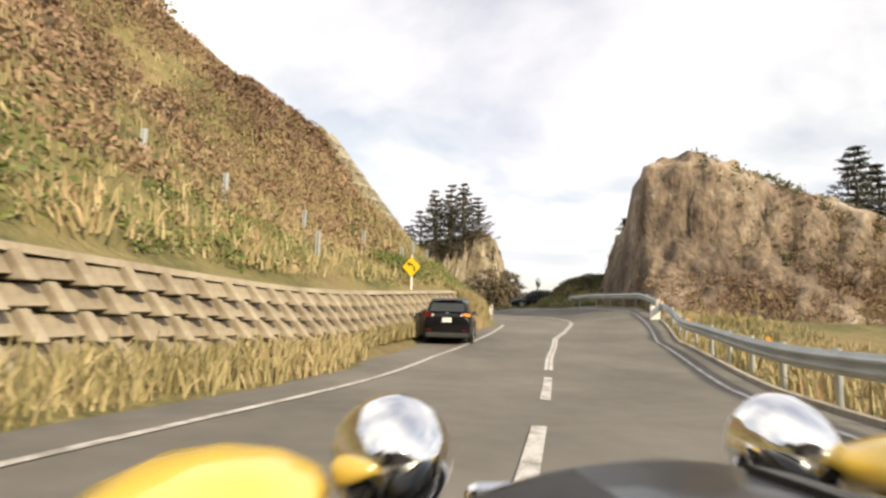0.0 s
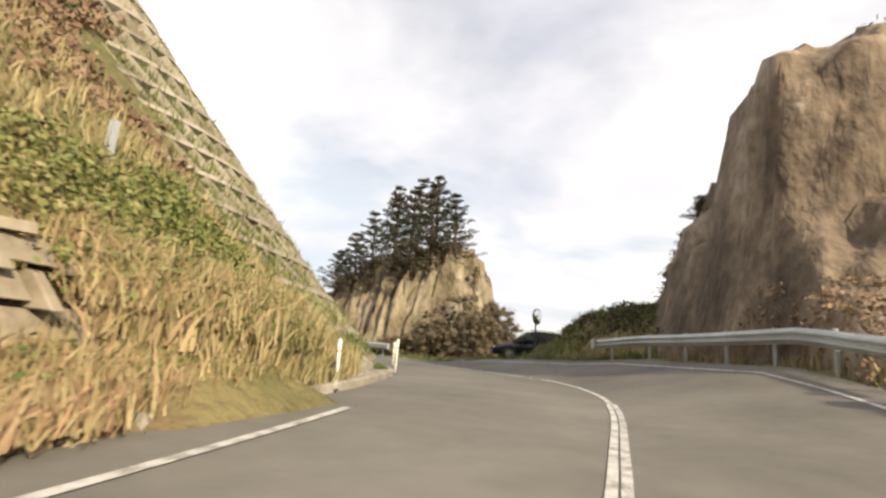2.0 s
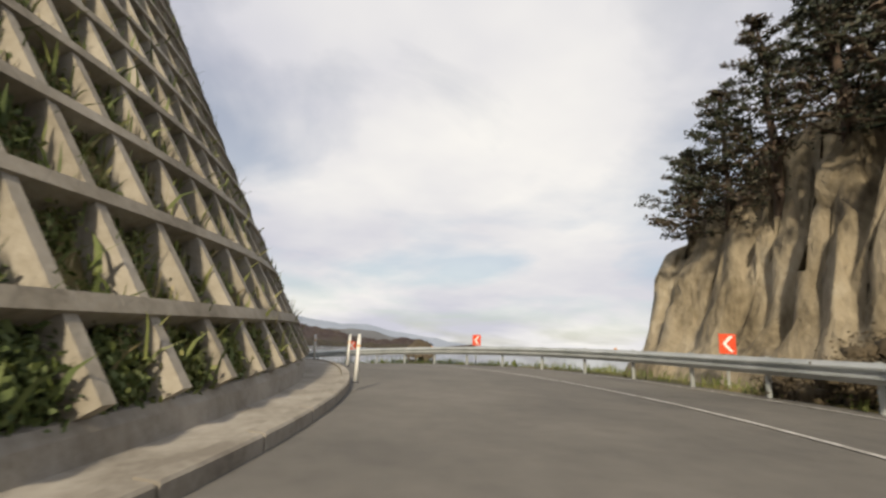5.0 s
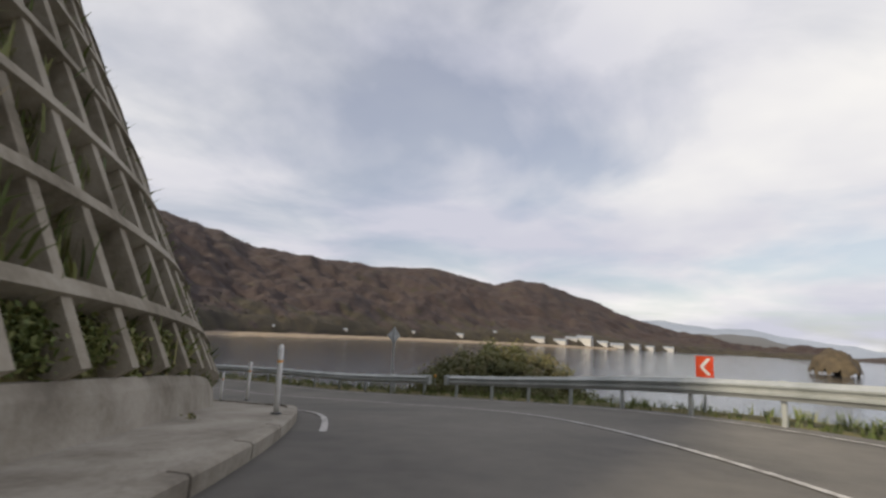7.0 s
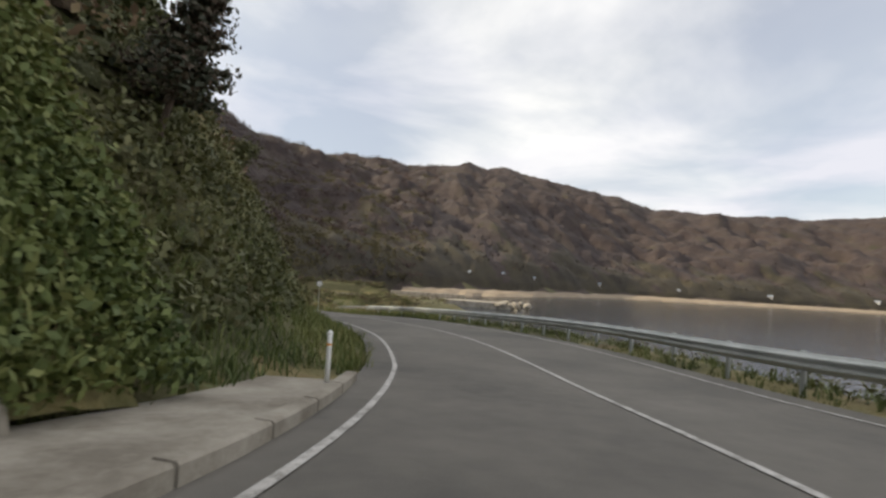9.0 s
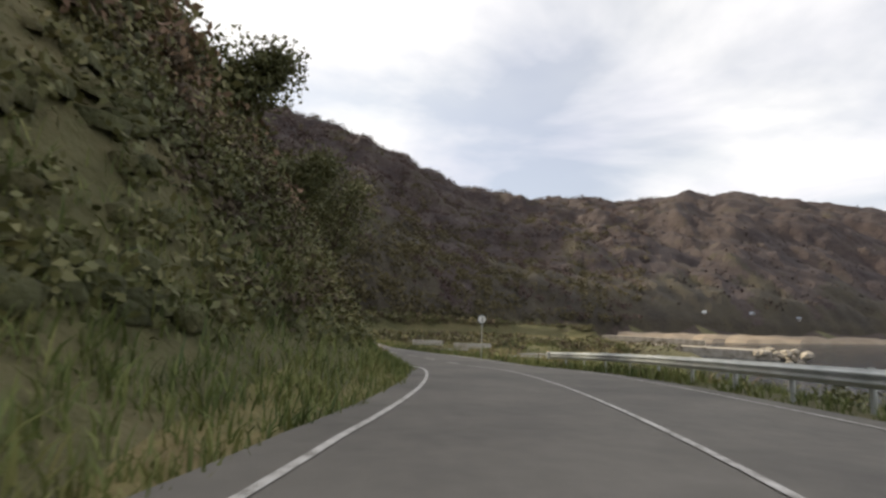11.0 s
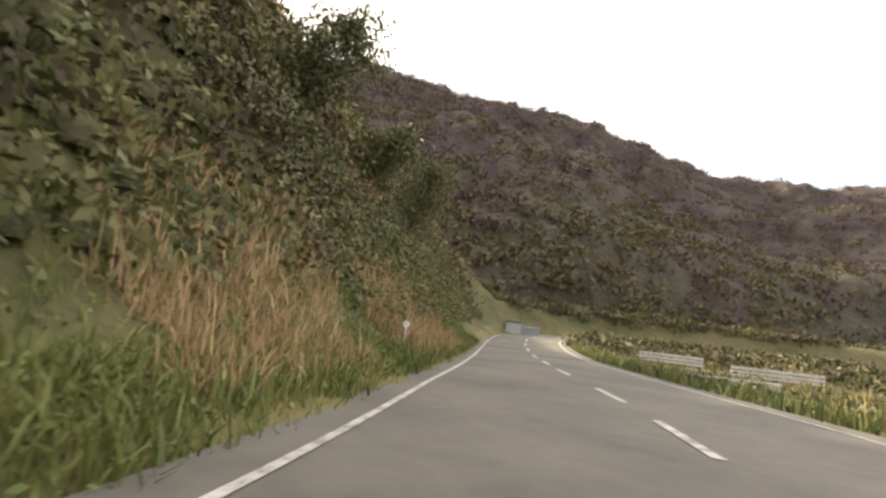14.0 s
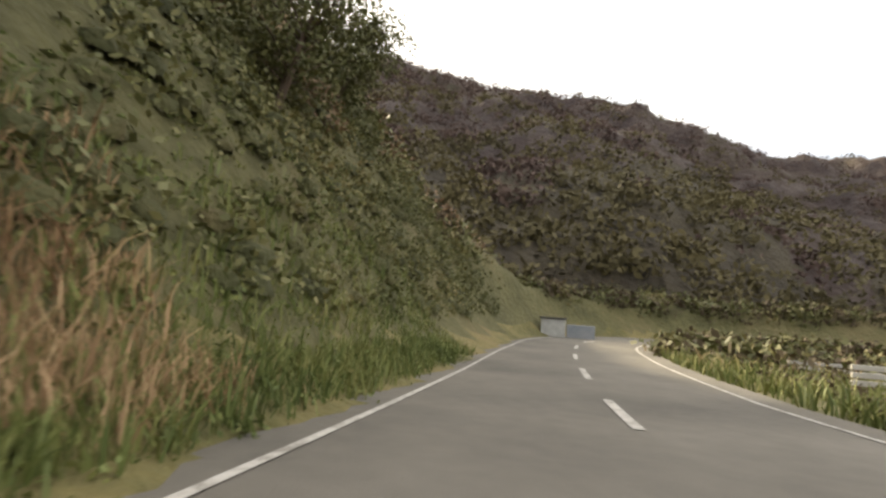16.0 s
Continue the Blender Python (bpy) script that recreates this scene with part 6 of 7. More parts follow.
def suv(label, material, m, boxy=False):
    """A parked sport utility car; its front points along +y, the middle of its base is the origin."""
    car = thing("parked_car", label, "car", m, "parked cars")
    k = 0.0 if not boxy else 0.06
    bm = bmesh.new()
    lower = [section(-2.26, 0.74, 0.80, 0.62, 0.34, 0.72, 1.02), section(-2.2, 0.82, 0.87, 0.74, 0.27, 0.76, 1.12), section(-2.02, 0.87, 0.91, 0.80, 0.24, 0.8, 1.14), section(-1.4, 0.90, 0.92, 0.84, 0.22, 0.8, 1.08), section(0.0, 0.90, 0.91, 0.83, 0.2, 0.78, 1.03),
             section(0.95, 0.90, 0.92, 0.80, 0.22, 0.78, 1.0), section(1.7, 0.90, 0.91, 0.72, 0.24, 0.74, 0.92), section(2.12, 0.84, 0.86, 0.62, 0.28, 0.66, 0.82), section(2.27, 0.7, 0.74, 0.55, 0.36, 0.58, 0.7)]
    loft(bm, lower)
    body = part("body", bm, material, car, smooth=True)
    md = body.modifiers.new("round", "BEVEL"); md.width, md.segments, md.angle_limit = 0.03, 2, radians(35)
    bm = bmesh.new()
    z0 = 1.02
    cab = [(-2.12, 0.62 + k, z0, 1.30), (-1.98, 0.66 + k, z0, 1.58 + k), (-1.5, 0.67 + k, z0, 1.68 + k), (-0.4, 0.67 + k, z0, 1.70 + k), (0.25, 0.64 + k, z0, 1.62 + k), (1.05, 0.6, z0 - 0.06, 1.06)]
    rings = []
    for y, wt, zl, zt in cab:
        rings.append([(x, y, z) for x, z in ((-0.82, zl), (-0.80, zl + (zt - zl) * 0.3), (-wt - 0.02, zt - 0.06), (-wt + 0.12, zt), (0, zt + 0.02), (wt - 0.12, zt), (wt + 0.02, zt - 0.06), (0.80, zl + (zt - zl) * 0.3), (0.82, zl))])
    loft(bm, rings)
    part("cabin", bm, material, car, smooth=False)
    # windows stand slightly proud of the cabin
    for s in (-1, 1):
        for name, pts in (("rear_side_window", [(-1.72, 1.10, 0.805), (-0.62, 1.10, 0.805), (-0.62, 1.55, 0.715), (-1.6, 1.5, 0.73)]), ("front_side_window", [(-0.54, 1.10, 0.805), (0.82, 1.08, 0.785), (0.2, 1.52, 0.70), (-0.54, 1.55, 0.715)])):
            bm = bmesh.new()
            a = [bm.verts.new((s * (w + 0.012), y, z)) for y, z, w in pts]
            b = [bm.verts.new((s * (w - 0.02), y, z)) for y, z, w in pts]
            bm.faces.new(a); bm.faces.new(b[::-1])
            for i in range(4):
                bm.faces.new((a[i], a[(i + 1) % 4], b[(i + 1) % 4], b[i]))
            bmesh.ops.recalc_face_normals(bm, faces=bm.faces)
            part(name, bm, M_GLASS, car, "dark tinted glass")
        bm = bmesh.new(); box(bm, s * 0.93 - 0.1, s * 0.93 + 0.1, 0.62, 0.72, 1.0, 1.17, 0.03)
        mir = part("wing_mirror", bm, material, car)
        bm = bmesh.new(); box(bm, s * 0.93 - 0.08, s * 0.93 + 0.08, 0.605, 0.619, 1.02, 1.15); part("mirror_glass", bm, M_MIRROR, mir)
        bm = bmesh.new(); plate(bm, [(s * 0.46, 1.04), (s * 0.84, 0.97), (s * 0.885, 1.13), (s * 0.62, 1.17)], -2.25, -2.05); tl = part("tail_lamp", bm, M_TAIL, car, "red tail lamp")
        if s > 0 and not boxy:
            bm = bmesh.new(); plate(bm, [(0.60, 1.06), (0.84, 1.02), (0.875, 1.10), (0.62, 1.13)], -2.262, -2.251); part("indicator", bm, M_LIT, tl, "lit orange indicator")
        bm = bmesh.new(); plate(bm, [(s * 0.48, 1.045), (s * 0.58, 1.03), (s * 0.59, 1.075), (s * 0.5, 1.085)], -2.262, -2.251); part("reversing_lamp", bm, M_LAMP, tl, "clear reversing lamp")
        bm = bmesh.new(); plate(bm, [(s * 0.55, 0.48), (s * 0.75, 0.49), (s * 0.75, 0.54), (s * 0.55, 0.53)], -2.275, -2.2); part("reflector", bm, M_TAIL, car, "small red reflector")
        bm = bmesh.new(); plate(bm, [(s * 0.45, 0.62), (s * 0.74, 0.64), (s * 0.72, 0.76), (s * 0.48, 0.74)], 2.1, 2.25); part("headlight", bm, M_LAMP, car, "clear headlight")
        bm = bmesh.new(); box(bm, s * 0.925 - 0.012, s * 0.925 + 0.012, -1.0, 1.0, 0.28, 0.36, 0.008); part("sill", bm, M_PLASTIC, car)
        for y in (-0.55, 0.42):
            bm = bmesh.new(); box(bm, s * 0.93 - 0.015, s * 0.93 + 0.015, y - 0.09, y + 0.09, 0.93, 0.96, 0.006); part("door_handle", bm, material, car)
        for y in (-1.35, 1.35):
            bm = bmesh.new(); tube(bm, 0.43, 0.43, -0.03, 0.02, 28, Matrix.Translation((s * 0.905, y, 0.4)) @ Matrix.Rotation(radians(90) * s, 4, "Y")); part("wheel_arch", bm, M_PLASTIC, car, "black plastic wheel arch")
            wheel(car, s * 0.85, y, 0.375, 0.23)
    bm = bmesh.new()
    a = [bm.verts.new(p) for p in ((-0.64, -2.165, 1.2), (0.64, -2.165, 1.2), (0.57, -2.02, 1.54), (-0.57, -2.02, 1.54))]
    bm.faces.new(a); ex = bmesh.ops.extrude_face_region(bm, geom=bm.faces[:]); bmesh.ops.translate(bm, verts=[v for v in ex["geom"] if isinstance(v, bmesh.types.BMVert)], vec=(0, -0.015, 0))
    bmesh.ops.recalc_face_normals(bm, faces=bm.faces)
    part("rear_window", bm, M_GLASS, car, "dark rear glass")
    bm = bmesh.new(); a = [bm.verts.new(p) for p in ((-0.66, 1.04, 1.06), (0.66, 1.04, 1.06), (0.58, 0.3, 1.6), (-0.58, 0.3, 1.6))]
    bm.faces.new(a); ex = bmesh.ops.extrude_face_region(bm, geom=bm.faces[:]); bmesh.ops.translate(bm, verts=[v for v in ex["geom"] if isinstance(v, bmesh.types.BMVert)], vec=(0, 0.02, 0.02))
    bmesh.ops.recalc_face_normals(bm, faces=bm.faces)
    part("windscreen", bm, M_GLASS, car, "dark windscreen")
    bm = bmesh.new(); box(bm, -0.6, 0.6, -2.16, -1.92, 1.60 + k, 1.64 + k, 0.015); sp = part("roof_spoiler", bm, material, car)
    bm = bmesh.new(); box(bm, -0.14, 0.14, -2.175, -2.161, 1.61 + k, 1.63 + k); part("brake_light", bm, M_TAIL, sp, "high red brake light")
    bm = bmesh.new(); box(bm, -0.17, 0.17, -2.292, -2.262, 0.80, 0.97, 0.006); part("number_plate", bm, M_WHITE, car, "plain white number plate")
    bm = bmesh.new(); bmesh.ops.create_uvsphere(bm, u_segments=16, v_segments=8, radius=0.055, matrix=Matrix.Translation((0, -2.19, 1.10)) @ Matrix.Diagonal((1.2, 0.3, 1, 1))); part("emblem", bm, M_CHROME, car, "small chrome oval emblem", smooth=True)
    bm = bmesh.new(); box(bm, -0.8, 0.8, -2.28, -2.1, 0.24, 0.42, 0.03); part("rear_bumper", bm, M_PLASTIC, car, "black plastic bumper")
    for s in (-1, 1):
        bm = bmesh.new(); tube(bm, 0.035, 0.035, -0.12, 0.02, 14, Matrix.Translation((s * 0.55, -2.24, 0.28)) @ Matrix.Rotation(radians(90), 4, "X")); part("exhaust", bm, M_ALLOY, car)
    bm = bmesh.new(); box(bm, -0.5, 0.5, 2.2, 2.29, 0.5, 0.72, 0.03); part("grille", bm, M_PLASTIC, car)
    bm = bmesh.new(); box(bm, -0.17, 0.17, 2.285, 2.30, 0.42, 0.58, 0.006); part("number_plate", bm, M_WHITE, car, "plain white number plate")
    if boxy:
        for s in (-1, 1):
            bm = bmesh.new(); box(bm, s * 0.6 - 0.02, s * 0.6 + 0.02, -1.6, 0.1, 1.80, 1.83, 0.008); part("roof_rail", bm, M_PLASTIC, car)
    return car


suv("black parked sport utility car, one tail lamp lit, beside a bank", M_CAR, Matrix.Translation((-2.42, 23.05, 1.2)) @ Matrix.Rotation(radians(heading(1.85) + 5), 4, "Z") @ Matrix.Scale(0.86, 4))
# the side road climbs beside the outcrop
side_v = [(-11.0, 50.6, 1.5), (-7.0, 48.9, 1.75), (-10.4, 53.2, 1.98), (-5.4, 51.8, 1.98), (-9.6, 57.0, 2.05), (-3.8, 55.6, 2.05), (-9.6, 68.0, 2.2), (-3.6, 68.0, 2.2)]
side_v += [(x, y, z - 1.2) for x, y, z in side_v]
side_f = [(0, 1, 3, 2), (2, 3, 5, 4), (4, 5, 7, 6), (1, 9, 11, 3), (3, 11, 13, 5), (0, 2, 10, 8), (2, 4, 12, 10), (4, 6, 14, 12), (5, 13, 15, 7), (0, 8, 9, 1)]
tagged(new("side_road", mesh_of("side_road", side_v, side_f, M_ASPHALT)), "narrow asphalt side road beside the outcrop", "road", kind="structure")
q = Vector((-6.9, 54.7, 2.03))
suv("dark blue boxy car waiting in the side road", M_CAR2, Matrix.Translation(q) @ Matrix.Rotation(radians(116), 4, "Z"), True)

# ---------------- far shore ----------------
M_PALE = mat("pale_wall", [(0.3, (0.36, 0.35, 0.33)), (0.7, (0.52, 0.51, 0.49))], 0.5, 0.8, 0, None, 0.3)
M_ROOF = mat("metal_roof", [(0.3, (0.16, 0.19, 0.22)), (0.7, (0.3, 0.31, 0.33))], 0.5, 0.6, 0, None, 0.3)
M_SAND = mat("shore_sand", [(0.3, (0.2, 0.15, 0.1)), (0.7, (0.32, 0.26, 0.19))], 0.2, 0.95, 0, None, 0.3)


def house(x, y, z, w, d, h, turn, label):
    ob = thing("shore_house", label, "house", facing((x, y, z), turn), "houses on the far shore")
    bm = bmesh.new(); box(bm, -w / 2, w / 2, -d / 2, d / 2, -1.5, h); wl_ob = part("wall", bm, M_PALE, ob)
    bm = bmesh.new()
    r = [bm.verts.new(p) for p in ((-w / 2 - 0.4, -d / 2 - 0.4, h), (w / 2 + 0.4, -d / 2 - 0.4, h), (w / 2 + 0.4, d / 2 + 0.4, h), (-w / 2 - 0.4, d / 2 + 0.4, h), (-w / 2 - 0.4, 0, h + d * 0.3), (w / 2 + 0.4, 0, h + d * 0.3))]
    for f in ((0, 1, 5, 4), (2, 3, 4, 5), (0, 4, 3), (1, 2, 5), (3, 2, 1, 0)):
        bm.faces.new([r[i] for i in f])
    part("roof", bm, M_ROOF, ob)
    for k in (-0.28, 0.0, 0.28):
        bm = bmesh.new(); box(bm, k * w - 0.5, k * w + 0.5, -d / 2 - 0.05, -d / 2 + 0.05, h * 0.4, h * 0.75); part("window", bm, M_GLASS, ob)


def shore(brg, extra=6.0):
    r = float(np.interp(brg, BEARING, FOOT)) + extra
    return HUB[0] + r * math.cos(radians(brg)), HUB[1] + r * math.sin(radians(brg))


for i, (brg, ex, w, d, h) in enumerate(((179.4, 12, 40, 24, 15), (180.8, 20, 30, 18, 10), (182.0, 8, 36, 18, 6), (177.6, 12, 26, 18, 8), (176.2, 6, 34, 20, 6), (174.6, 8, 30, 18, 7), (173.2, 4, 24, 16, 6), (171.6, 6, 30, 18, 6), (184.5, 10, 40, 16, 7), (186.2, 24, 20, 14, 8), (189.5, 26, 22, 14, 9), (193, 10, 16, 12, 6), (198.5, 12, 14, 9, 5),
                                        (206, 10, 10, 8, 4), (214, 10, 9, 7, 4), (222, 12, 9, 7, 3.5), (229, 14, 8, 6, 3.5), (233, 16, 12, 7, 3.2), (237, 14, 8, 6, 3), (243, 18, 9, 7, 3))):
    x, y = shore(brg, ex - 2)
    w, d, h = w * 0.5, d * 0.5, h * 0.55
    z = max(float(ground_z(x, y)[0]), SEA + 1.5)
    house(x, y, z, w, d, h, brg + 90 + random.uniform(-15, 15), "small pale house with a grey metal roof on the far shore")

# beach strip along the far shore
bs, fs = [], []
brgs = np.arange(176, 246, 1.0)
for b in brgs:
    for ex, z in ((-34, SEA - 0.4), (-24, SEA + 1.1), (-8, SEA + 2.2), (2, SEA + 0.2)):
        x, y = shore(b, ex + 3 * math.sin(b * 1.7)); bs.append((x, y, z + 0.2 * math.sin(b * 2.3)))
for i in range(len(brgs) - 1):
    for k in range(3):
        fs.append((i * 4 + k, i * 4 + k + 1, (i + 1) * 4 + k + 1, (i + 1) * 4 + k))
tagged(new("beach", mesh_of("beach", bs, fs, M_SAND)), "pale sandy beach along the far shore", "beach", kind="structure")

# ridges beyond the bay; distance haze is painted into their blue-grey base colours
M_PAINTED_HAZE = mat("haze_coloured_ridge", [(0.3, (0.26, 0.3, 0.36)), (0.7, (0.3, 0.34, 0.4))], 0.004, 1.0, 0, None, 0.2)
M_PAINTED_HAZE_NEAR = mat("dim_haze_coloured_ridge", [(0.3, (0.1, 0.105, 0.11)), (0.7, (0.13, 0.13, 0.13))], 0.004, 1.0, 0, None, 0.2)
for name, dist, thick, brgs, tops, m_ in (("far_ridge", 2900, 500, (150, 156, 161, 165, 168, 171, 176, 182, 190), (0, 12, 48, 72, 104, 100, 132, 120, 60), M_PAINTED_HAZE), ("headland", 1700, 300, (158, 161.5, 164.6, 167, 169, 172, 176, 180), (-8, -6, 22, 40, 46, 42, 40, 20), M_PAINTED_HAZE_NEAR)):
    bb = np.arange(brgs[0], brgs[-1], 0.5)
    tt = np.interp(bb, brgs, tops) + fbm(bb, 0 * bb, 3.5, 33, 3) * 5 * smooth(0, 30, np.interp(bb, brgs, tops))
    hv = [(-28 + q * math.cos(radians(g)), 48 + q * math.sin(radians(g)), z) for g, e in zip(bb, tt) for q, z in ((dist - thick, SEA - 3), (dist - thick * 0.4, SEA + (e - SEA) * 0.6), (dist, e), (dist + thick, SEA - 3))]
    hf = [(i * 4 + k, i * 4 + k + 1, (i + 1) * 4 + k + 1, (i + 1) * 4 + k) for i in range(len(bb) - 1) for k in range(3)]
    tagged(new("backdrop_" + name, mesh_of(name, hv, hf, m_, True)), "mountain ridge beyond the bay with haze painted into its colour", "mountain", kind="structure")

# harbour wall and low sheds
hw = thing("harbour_wall", "pale concrete harbour wall with a rubble end at the water's edge", "sea wall", facing((-100, -68.5, SEA), -28.5))
bm = bmesh.new(); box(bm, -12, 17, -3, 3, -3, 1.5, 0.1); part("wall", bm, M_CONC, hw)
bm = bmesh.new(); box(bm, -2, 17, -3.2, -2.4, 1.5, 2.6, 0.08); part("parapet", bm, M_CONC, hw)
bm = bmesh.new()
for k in range(46):
    q = Vector((random.uniform(-18, -10), random.uniform(-4, 4), random.uniform(-0.6, 1.6)))
    bmesh.ops.create_icosphere(bm, subdivisions=1, radius=random.uniform(0.6, 1.1), matrix=Matrix.Translation(q) @ Matrix.Diagonal((1, random.uniform(0.6, 1), random.uniform(0.5, 0.8), 1)))
part("rubble", bm, M_CONC, hw, "heap of grey armour stones")


# low board stacks in the coastal field
def boards(x, y, turn, n, length):
    z = float(ground_z(x, y)[0])
    ob = thing("board_rack", "low rack of pale weathered boards in the field", "rack", facing((x, y, z), turn), "board racks in the field")
    for k in range(n):
        bm = bmesh.new(); box(bm, -length / 2, length / 2, -0.06, 0.06, 0.25 + 0.22 * k, 0.4 + 0.22 * k, 0.015); part("board", bm, M_PALE, ob)
    for s in (-0.45, 0, 0.45):
        bm = bmesh.new(); box(bm, s * length - 0.05, s * length + 0.05, 0.062, 0.14, -0.3, 0.3 + 0.22 * n, 0.01); part("post", bm, M_BARK, ob)


for (u, off, n, ln, tn) in ((14.9, -9.5, 2, 3.6, 0), (16.4, -9.0, 2, 4.2, 2), (17.6, -10.5, 3, 4.0, -4), (17.2, -15.0, 3, 5.0, 0), (18.6, -12, 2, 4.0, 2), (15.6, -15, 2, 4.5, -4)):
    w = place(u, off)
    boards(w.x, w.y, heading(u) + tn, n, ln)


# grey hut where the road turns out of sight
hut = thing("roadside_hut", "small grey hut with a flat dark roof beside the far bend", "hut", facing((-34.9, -54.6, float(ground_z(-34.9, -54.6)[0])), 12))
bm = bmesh.new(); box(bm, -0.75, 0.75, -0.6, 0.6, -0.5, 1.25, 0.02); part("wall", bm, M_GREY, hut)
bm = bmesh.new(); box(bm, -0.85, 0.85, -0.7, 0.7, 1.25, 1.36, 0.02); part("roof", bm, M_BLACK, hut, "flat dark roof")
bm = bmesh.new(); box(bm, -2.6, -0.86, -0.3, 0.3, -0.5, 0.95, 0.03); part("lean_to", bm, M_ROOF, hut, "low blue grey lean-to")


# ---------------- the open car that starts the drive ----------------
# it stands where the drive begins, just under the first viewpoint; its front points along +y
M_YELLOW_CAR = paint("yellow_car_paint", (0.82, 0.56, 0.10), 0.22)
M_BONNET = paint("dark_bonnet_paint", (0.012, 0.015, 0.018), 0.3)
M_BONNET.node_tree.nodes["Principled BSDF"].inputs["Coat Weight"].default_value = 0.2
M_AMBER = mat("amber_lens", [(0.3, (0.75, 0.12, 0.02)), (0.7, (0.85, 0.18, 0.03))], 8, 0.2, 0, None, 0.1)
oc = thing("open_sports_car", "vintage open car, yellow wings, dark bonnet and chrome headlamps", "car", Matrix.Translation((4.913, 6.73, 1.56)) @ Matrix.Rotation(radians(32), 4, "Z"))


def ring_loft(rings, name, material, label=""):
    bm = bmesh.new(); loft(bm, rings)
    return part(name, bm, material, oc, label, smooth=True)


def arch(y, half, top, side, n=25):
    """An arched cross-section: half width, crown height, side height."""
    return [(half * math.cos(math.pi * k / (n - 1)), y, side + (top - side) * math.sin(math.pi * k / (n - 1)) ** 0.7) for k in range(n)]


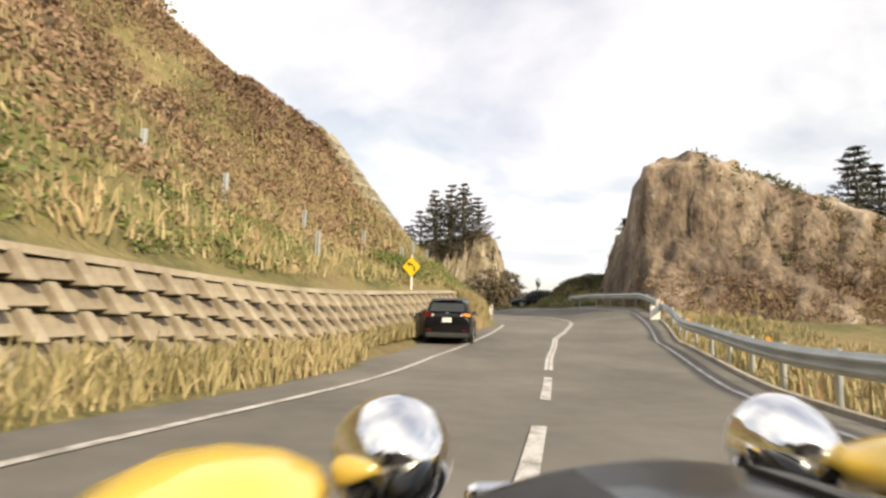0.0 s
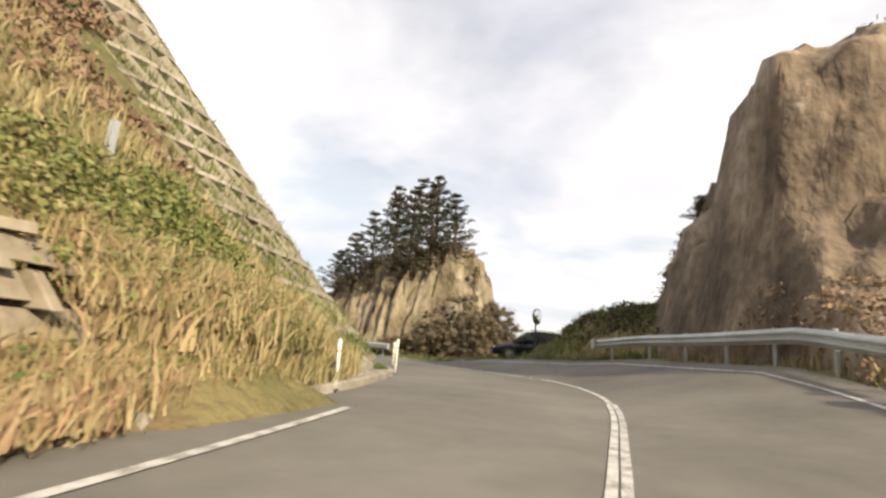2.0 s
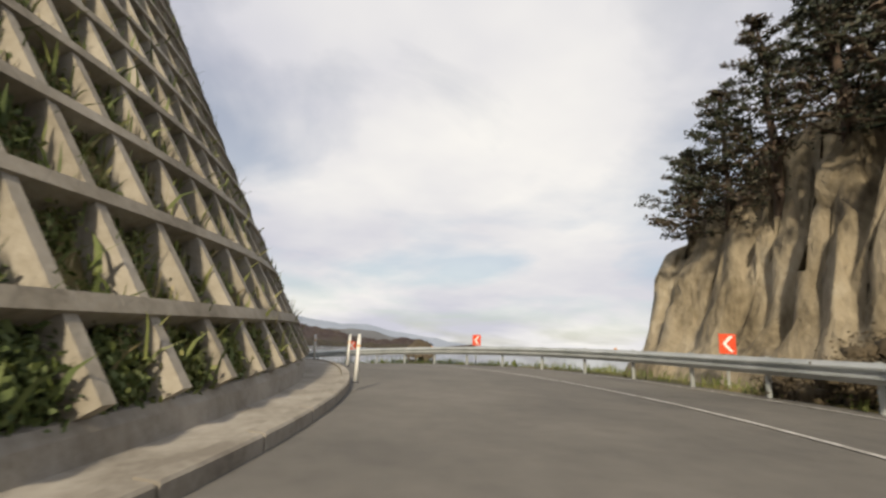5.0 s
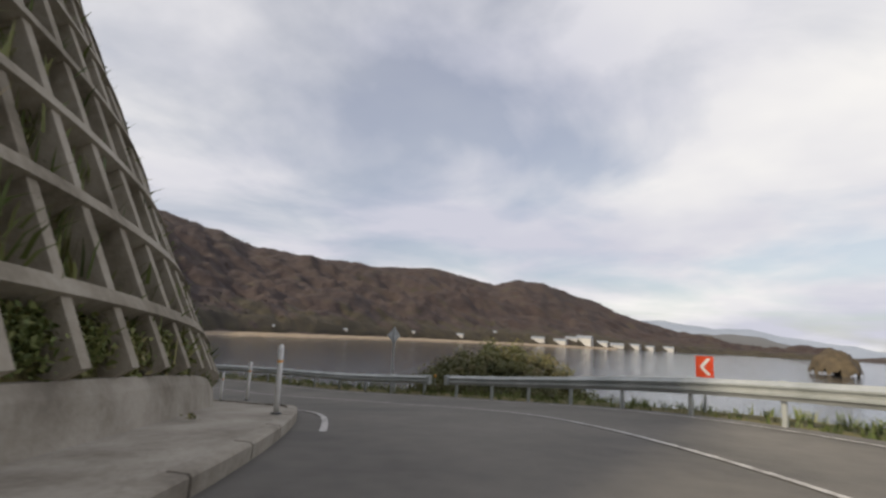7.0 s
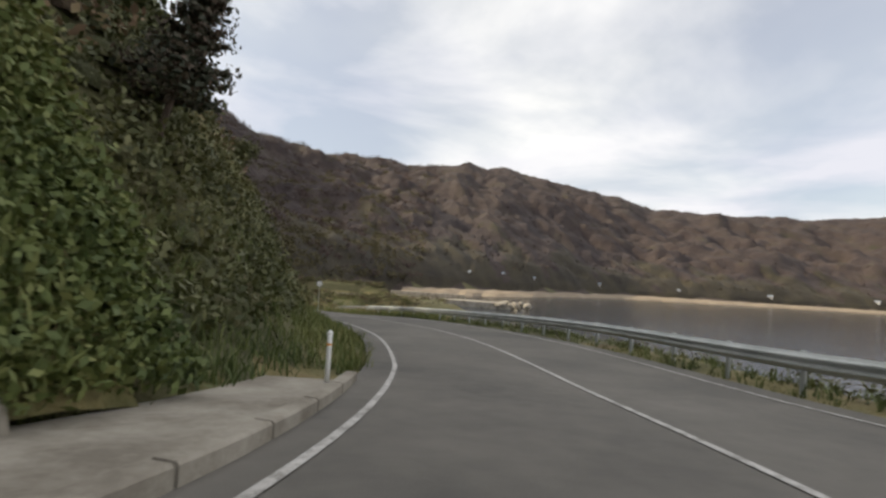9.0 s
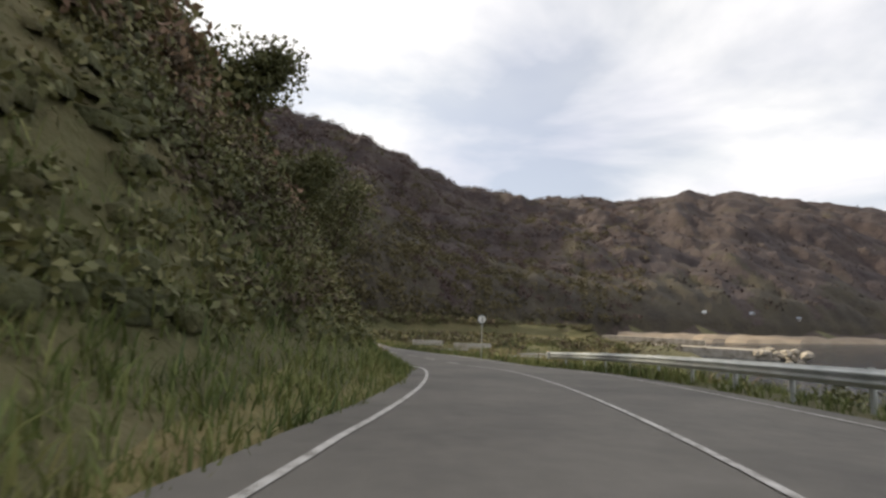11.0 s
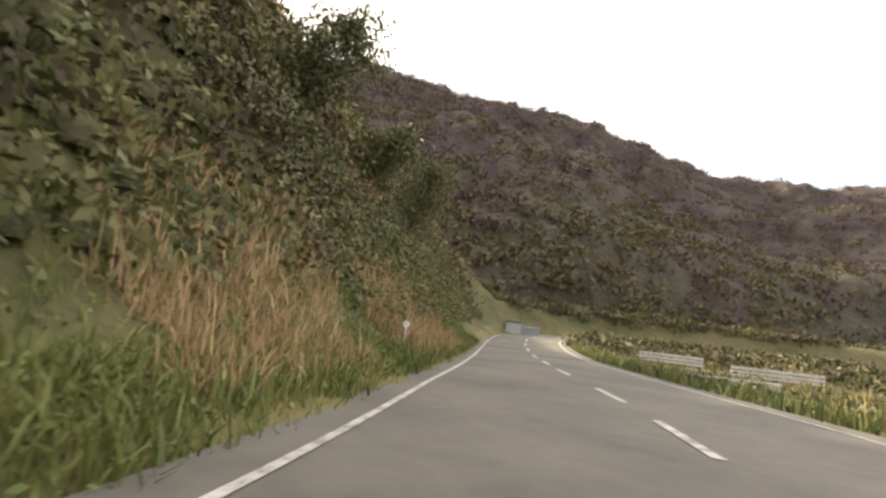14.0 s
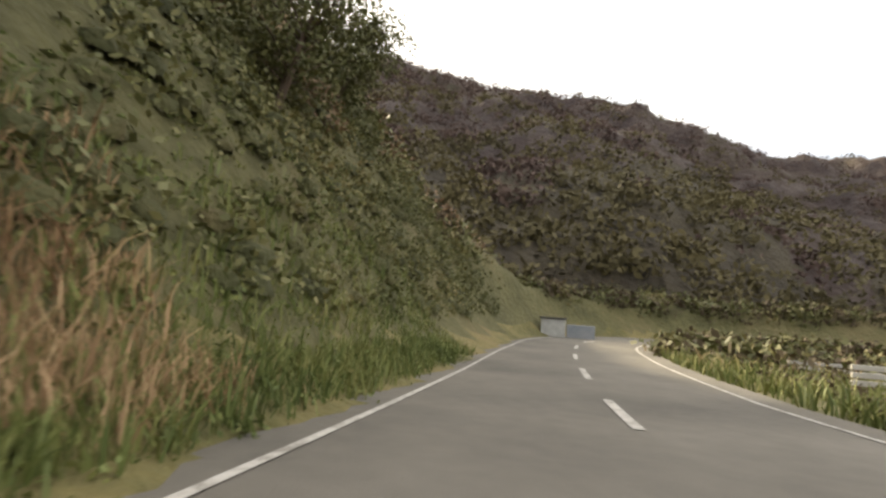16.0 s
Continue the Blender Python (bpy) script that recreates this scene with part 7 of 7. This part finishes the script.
bonnet = ring_loft([arch(-0.15, 0.62, 0.73, 0.30), arch(0.35, 0.61, 0.725, 0.30), arch(0.7, 0.60, 0.715, 0.30), arch(0.93, 0.58, 0.698, 0.30), arch(0.98, 0.55, 0.65, 0.30)], "bonnet", M_BONNET, "glossy dark bonnet")
for s in (-1, 1):
    # sunk-looking louvre panel that follows the bonnet's arch
    bm = bmesh.new()
    rows = []
    for y in np.linspace(0.3, 0.88, 9):
        half, top = np.interp(y, [0.35, 0.7, 0.93], [0.61, 0.60, 0.58]), np.interp(y, [0.35, 0.7, 0.93], [0.725, 0.715, 0.698])
        rows.append([bm.verts.new((s * x, y, 0.012 + 0.30 + (top - 0.30) * (1 - (x / half) ** 2) ** 0.35)) for x in np.linspace(0.17, 0.7 * half, 6)])
    for ra, rb in zip(rows, rows[1:]):
        for k in range(5):
            bm.faces.new((ra[k], ra[k + 1], rb[k + 1], rb[k]))
    ex = bmesh.ops.extrude_face_region(bm, geom=bm.faces[:]); bmesh.ops.translate(bm, verts=[v for v in ex["geom"] if isinstance(v, bmesh.types.BMVert)], vec=(0, 0, -0.02))
    bmesh.ops.recalc_face_normals(bm, faces=bm.faces)
    part("louvre_panel", bm, M_PLASTIC, bonnet, "matt black louvre panel")
    # wing over the front wheel
    rings = []
    for k in range(15):
        a = math.pi * (0.02 + 0.96 * k / 14)
        y, z, w = 0.92 - 0.5 * math.cos(a), 0.165 + 0.475 * math.sin(a) ** 0.8, 0.05 + 0.15 * math.sin(a) ** 0.6
        rings.append([(s * 0.80 + w * math.cos(t), y, z + 0.09 * math.sin(t) * math.sin(a)) for t in np.linspace(0, 2 * math.pi, 13)[:-1]])
    wing = ring_loft(rings, "wing", M_YELLOW_CAR, "rounded yellow wing")
    bm = bmesh.new(); box(bm, s * 0.97 - 0.03, s * 0.97 + 0.03, 0.92, 1.0, 0.53, 0.575, 0.012); part("indicator", bm, M_AMBER, wing, "amber indicator lens")
    # headlamp on a stalk
    bm = bmesh.new()
    rows = [(-0.108, 0.012), (-0.102, 0.045), (-0.082, 0.081), (-0.044, 0.112), (0.0, 0.132), (0.032, 0.136), (0.05, 0.128), (0.052, 0.0)]
    n = 32
    rv = [[bm.verts.new((s * 0.478 + r * math.cos(2 * math.pi * k / n), 1.12 + y, 0.65 + r * math.sin(2 * math.pi * k / n))) for k in range(n)] for y, r in rows[:-1]]
    for a, b in zip(rv, rv[1:]):
        for k in range(n):
            bm.faces.new((a[k], a[(k + 1) % n], b[(k + 1) % n], b[k]))
    bm.faces.new(rv[0]); bm.faces.new(rv[-1][::-1])
    bmesh.ops.recalc_face_normals(bm, faces=bm.faces)
    lamp = part("headlamp", bm, M_CHROME, oc, "round chrome headlamp", smooth=True)
    bm = bmesh.new(); tube(bm, 0.025, 0.02, 0.36, 0.56, 12, Matrix.Translation((s * 0.478, 1.12, 0))); part("stalk", bm, M_CHROME, lamp)
    bm = bmesh.new(); tube(bm, 0.12, 0.12, 0, 0.012, 24, Matrix.Translation((s * 0.478, 1.172, 0.65)) @ Matrix.Rotation(radians(-90), 4, "X")); part("lens", bm, M_LAMP, lamp)
    for y in (0.92, -1.55):
        wheel(oc, s * 0.78, y, 0.29, 0.17)
bm = bmesh.new(); box(bm, -0.40, 0.40, -2.1, 1.1, 0.16, 0.34, 0.04); part("chassis", bm, M_PLASTIC, oc)
bm = bmesh.new(); box(bm, -0.56, 0.56, -2.1, -0.75, 0.18, 0.66, 0.08); part("tail", bm, M_YELLOW_CAR, oc, "yellow rear body")
for s in (-1, 1):
    bm = bmesh.new(); box(bm, s * 0.53 - 0.03, s * 0.53 + 0.03, -0.8, -0.12, 0.18, 0.56, 0.02); part("door", bm, M_YELLOW_CAR, oc)
bm = bmesh.new(); tube(bm, 0.012, 0.012, -0.48, 0.48, 10, Matrix.Translation((0, 1.12, 0.47)) @ Matrix.Rotation(radians(90), 4, "Y")); part("lamp_bar", bm, M_CHROME, oc)
bm = bmesh.new(); box(bm, -0.3, 0.3, 1.2, 1.26, 0.26, 0.56, 0.03); part("grille", bm, M_CHROME, oc)
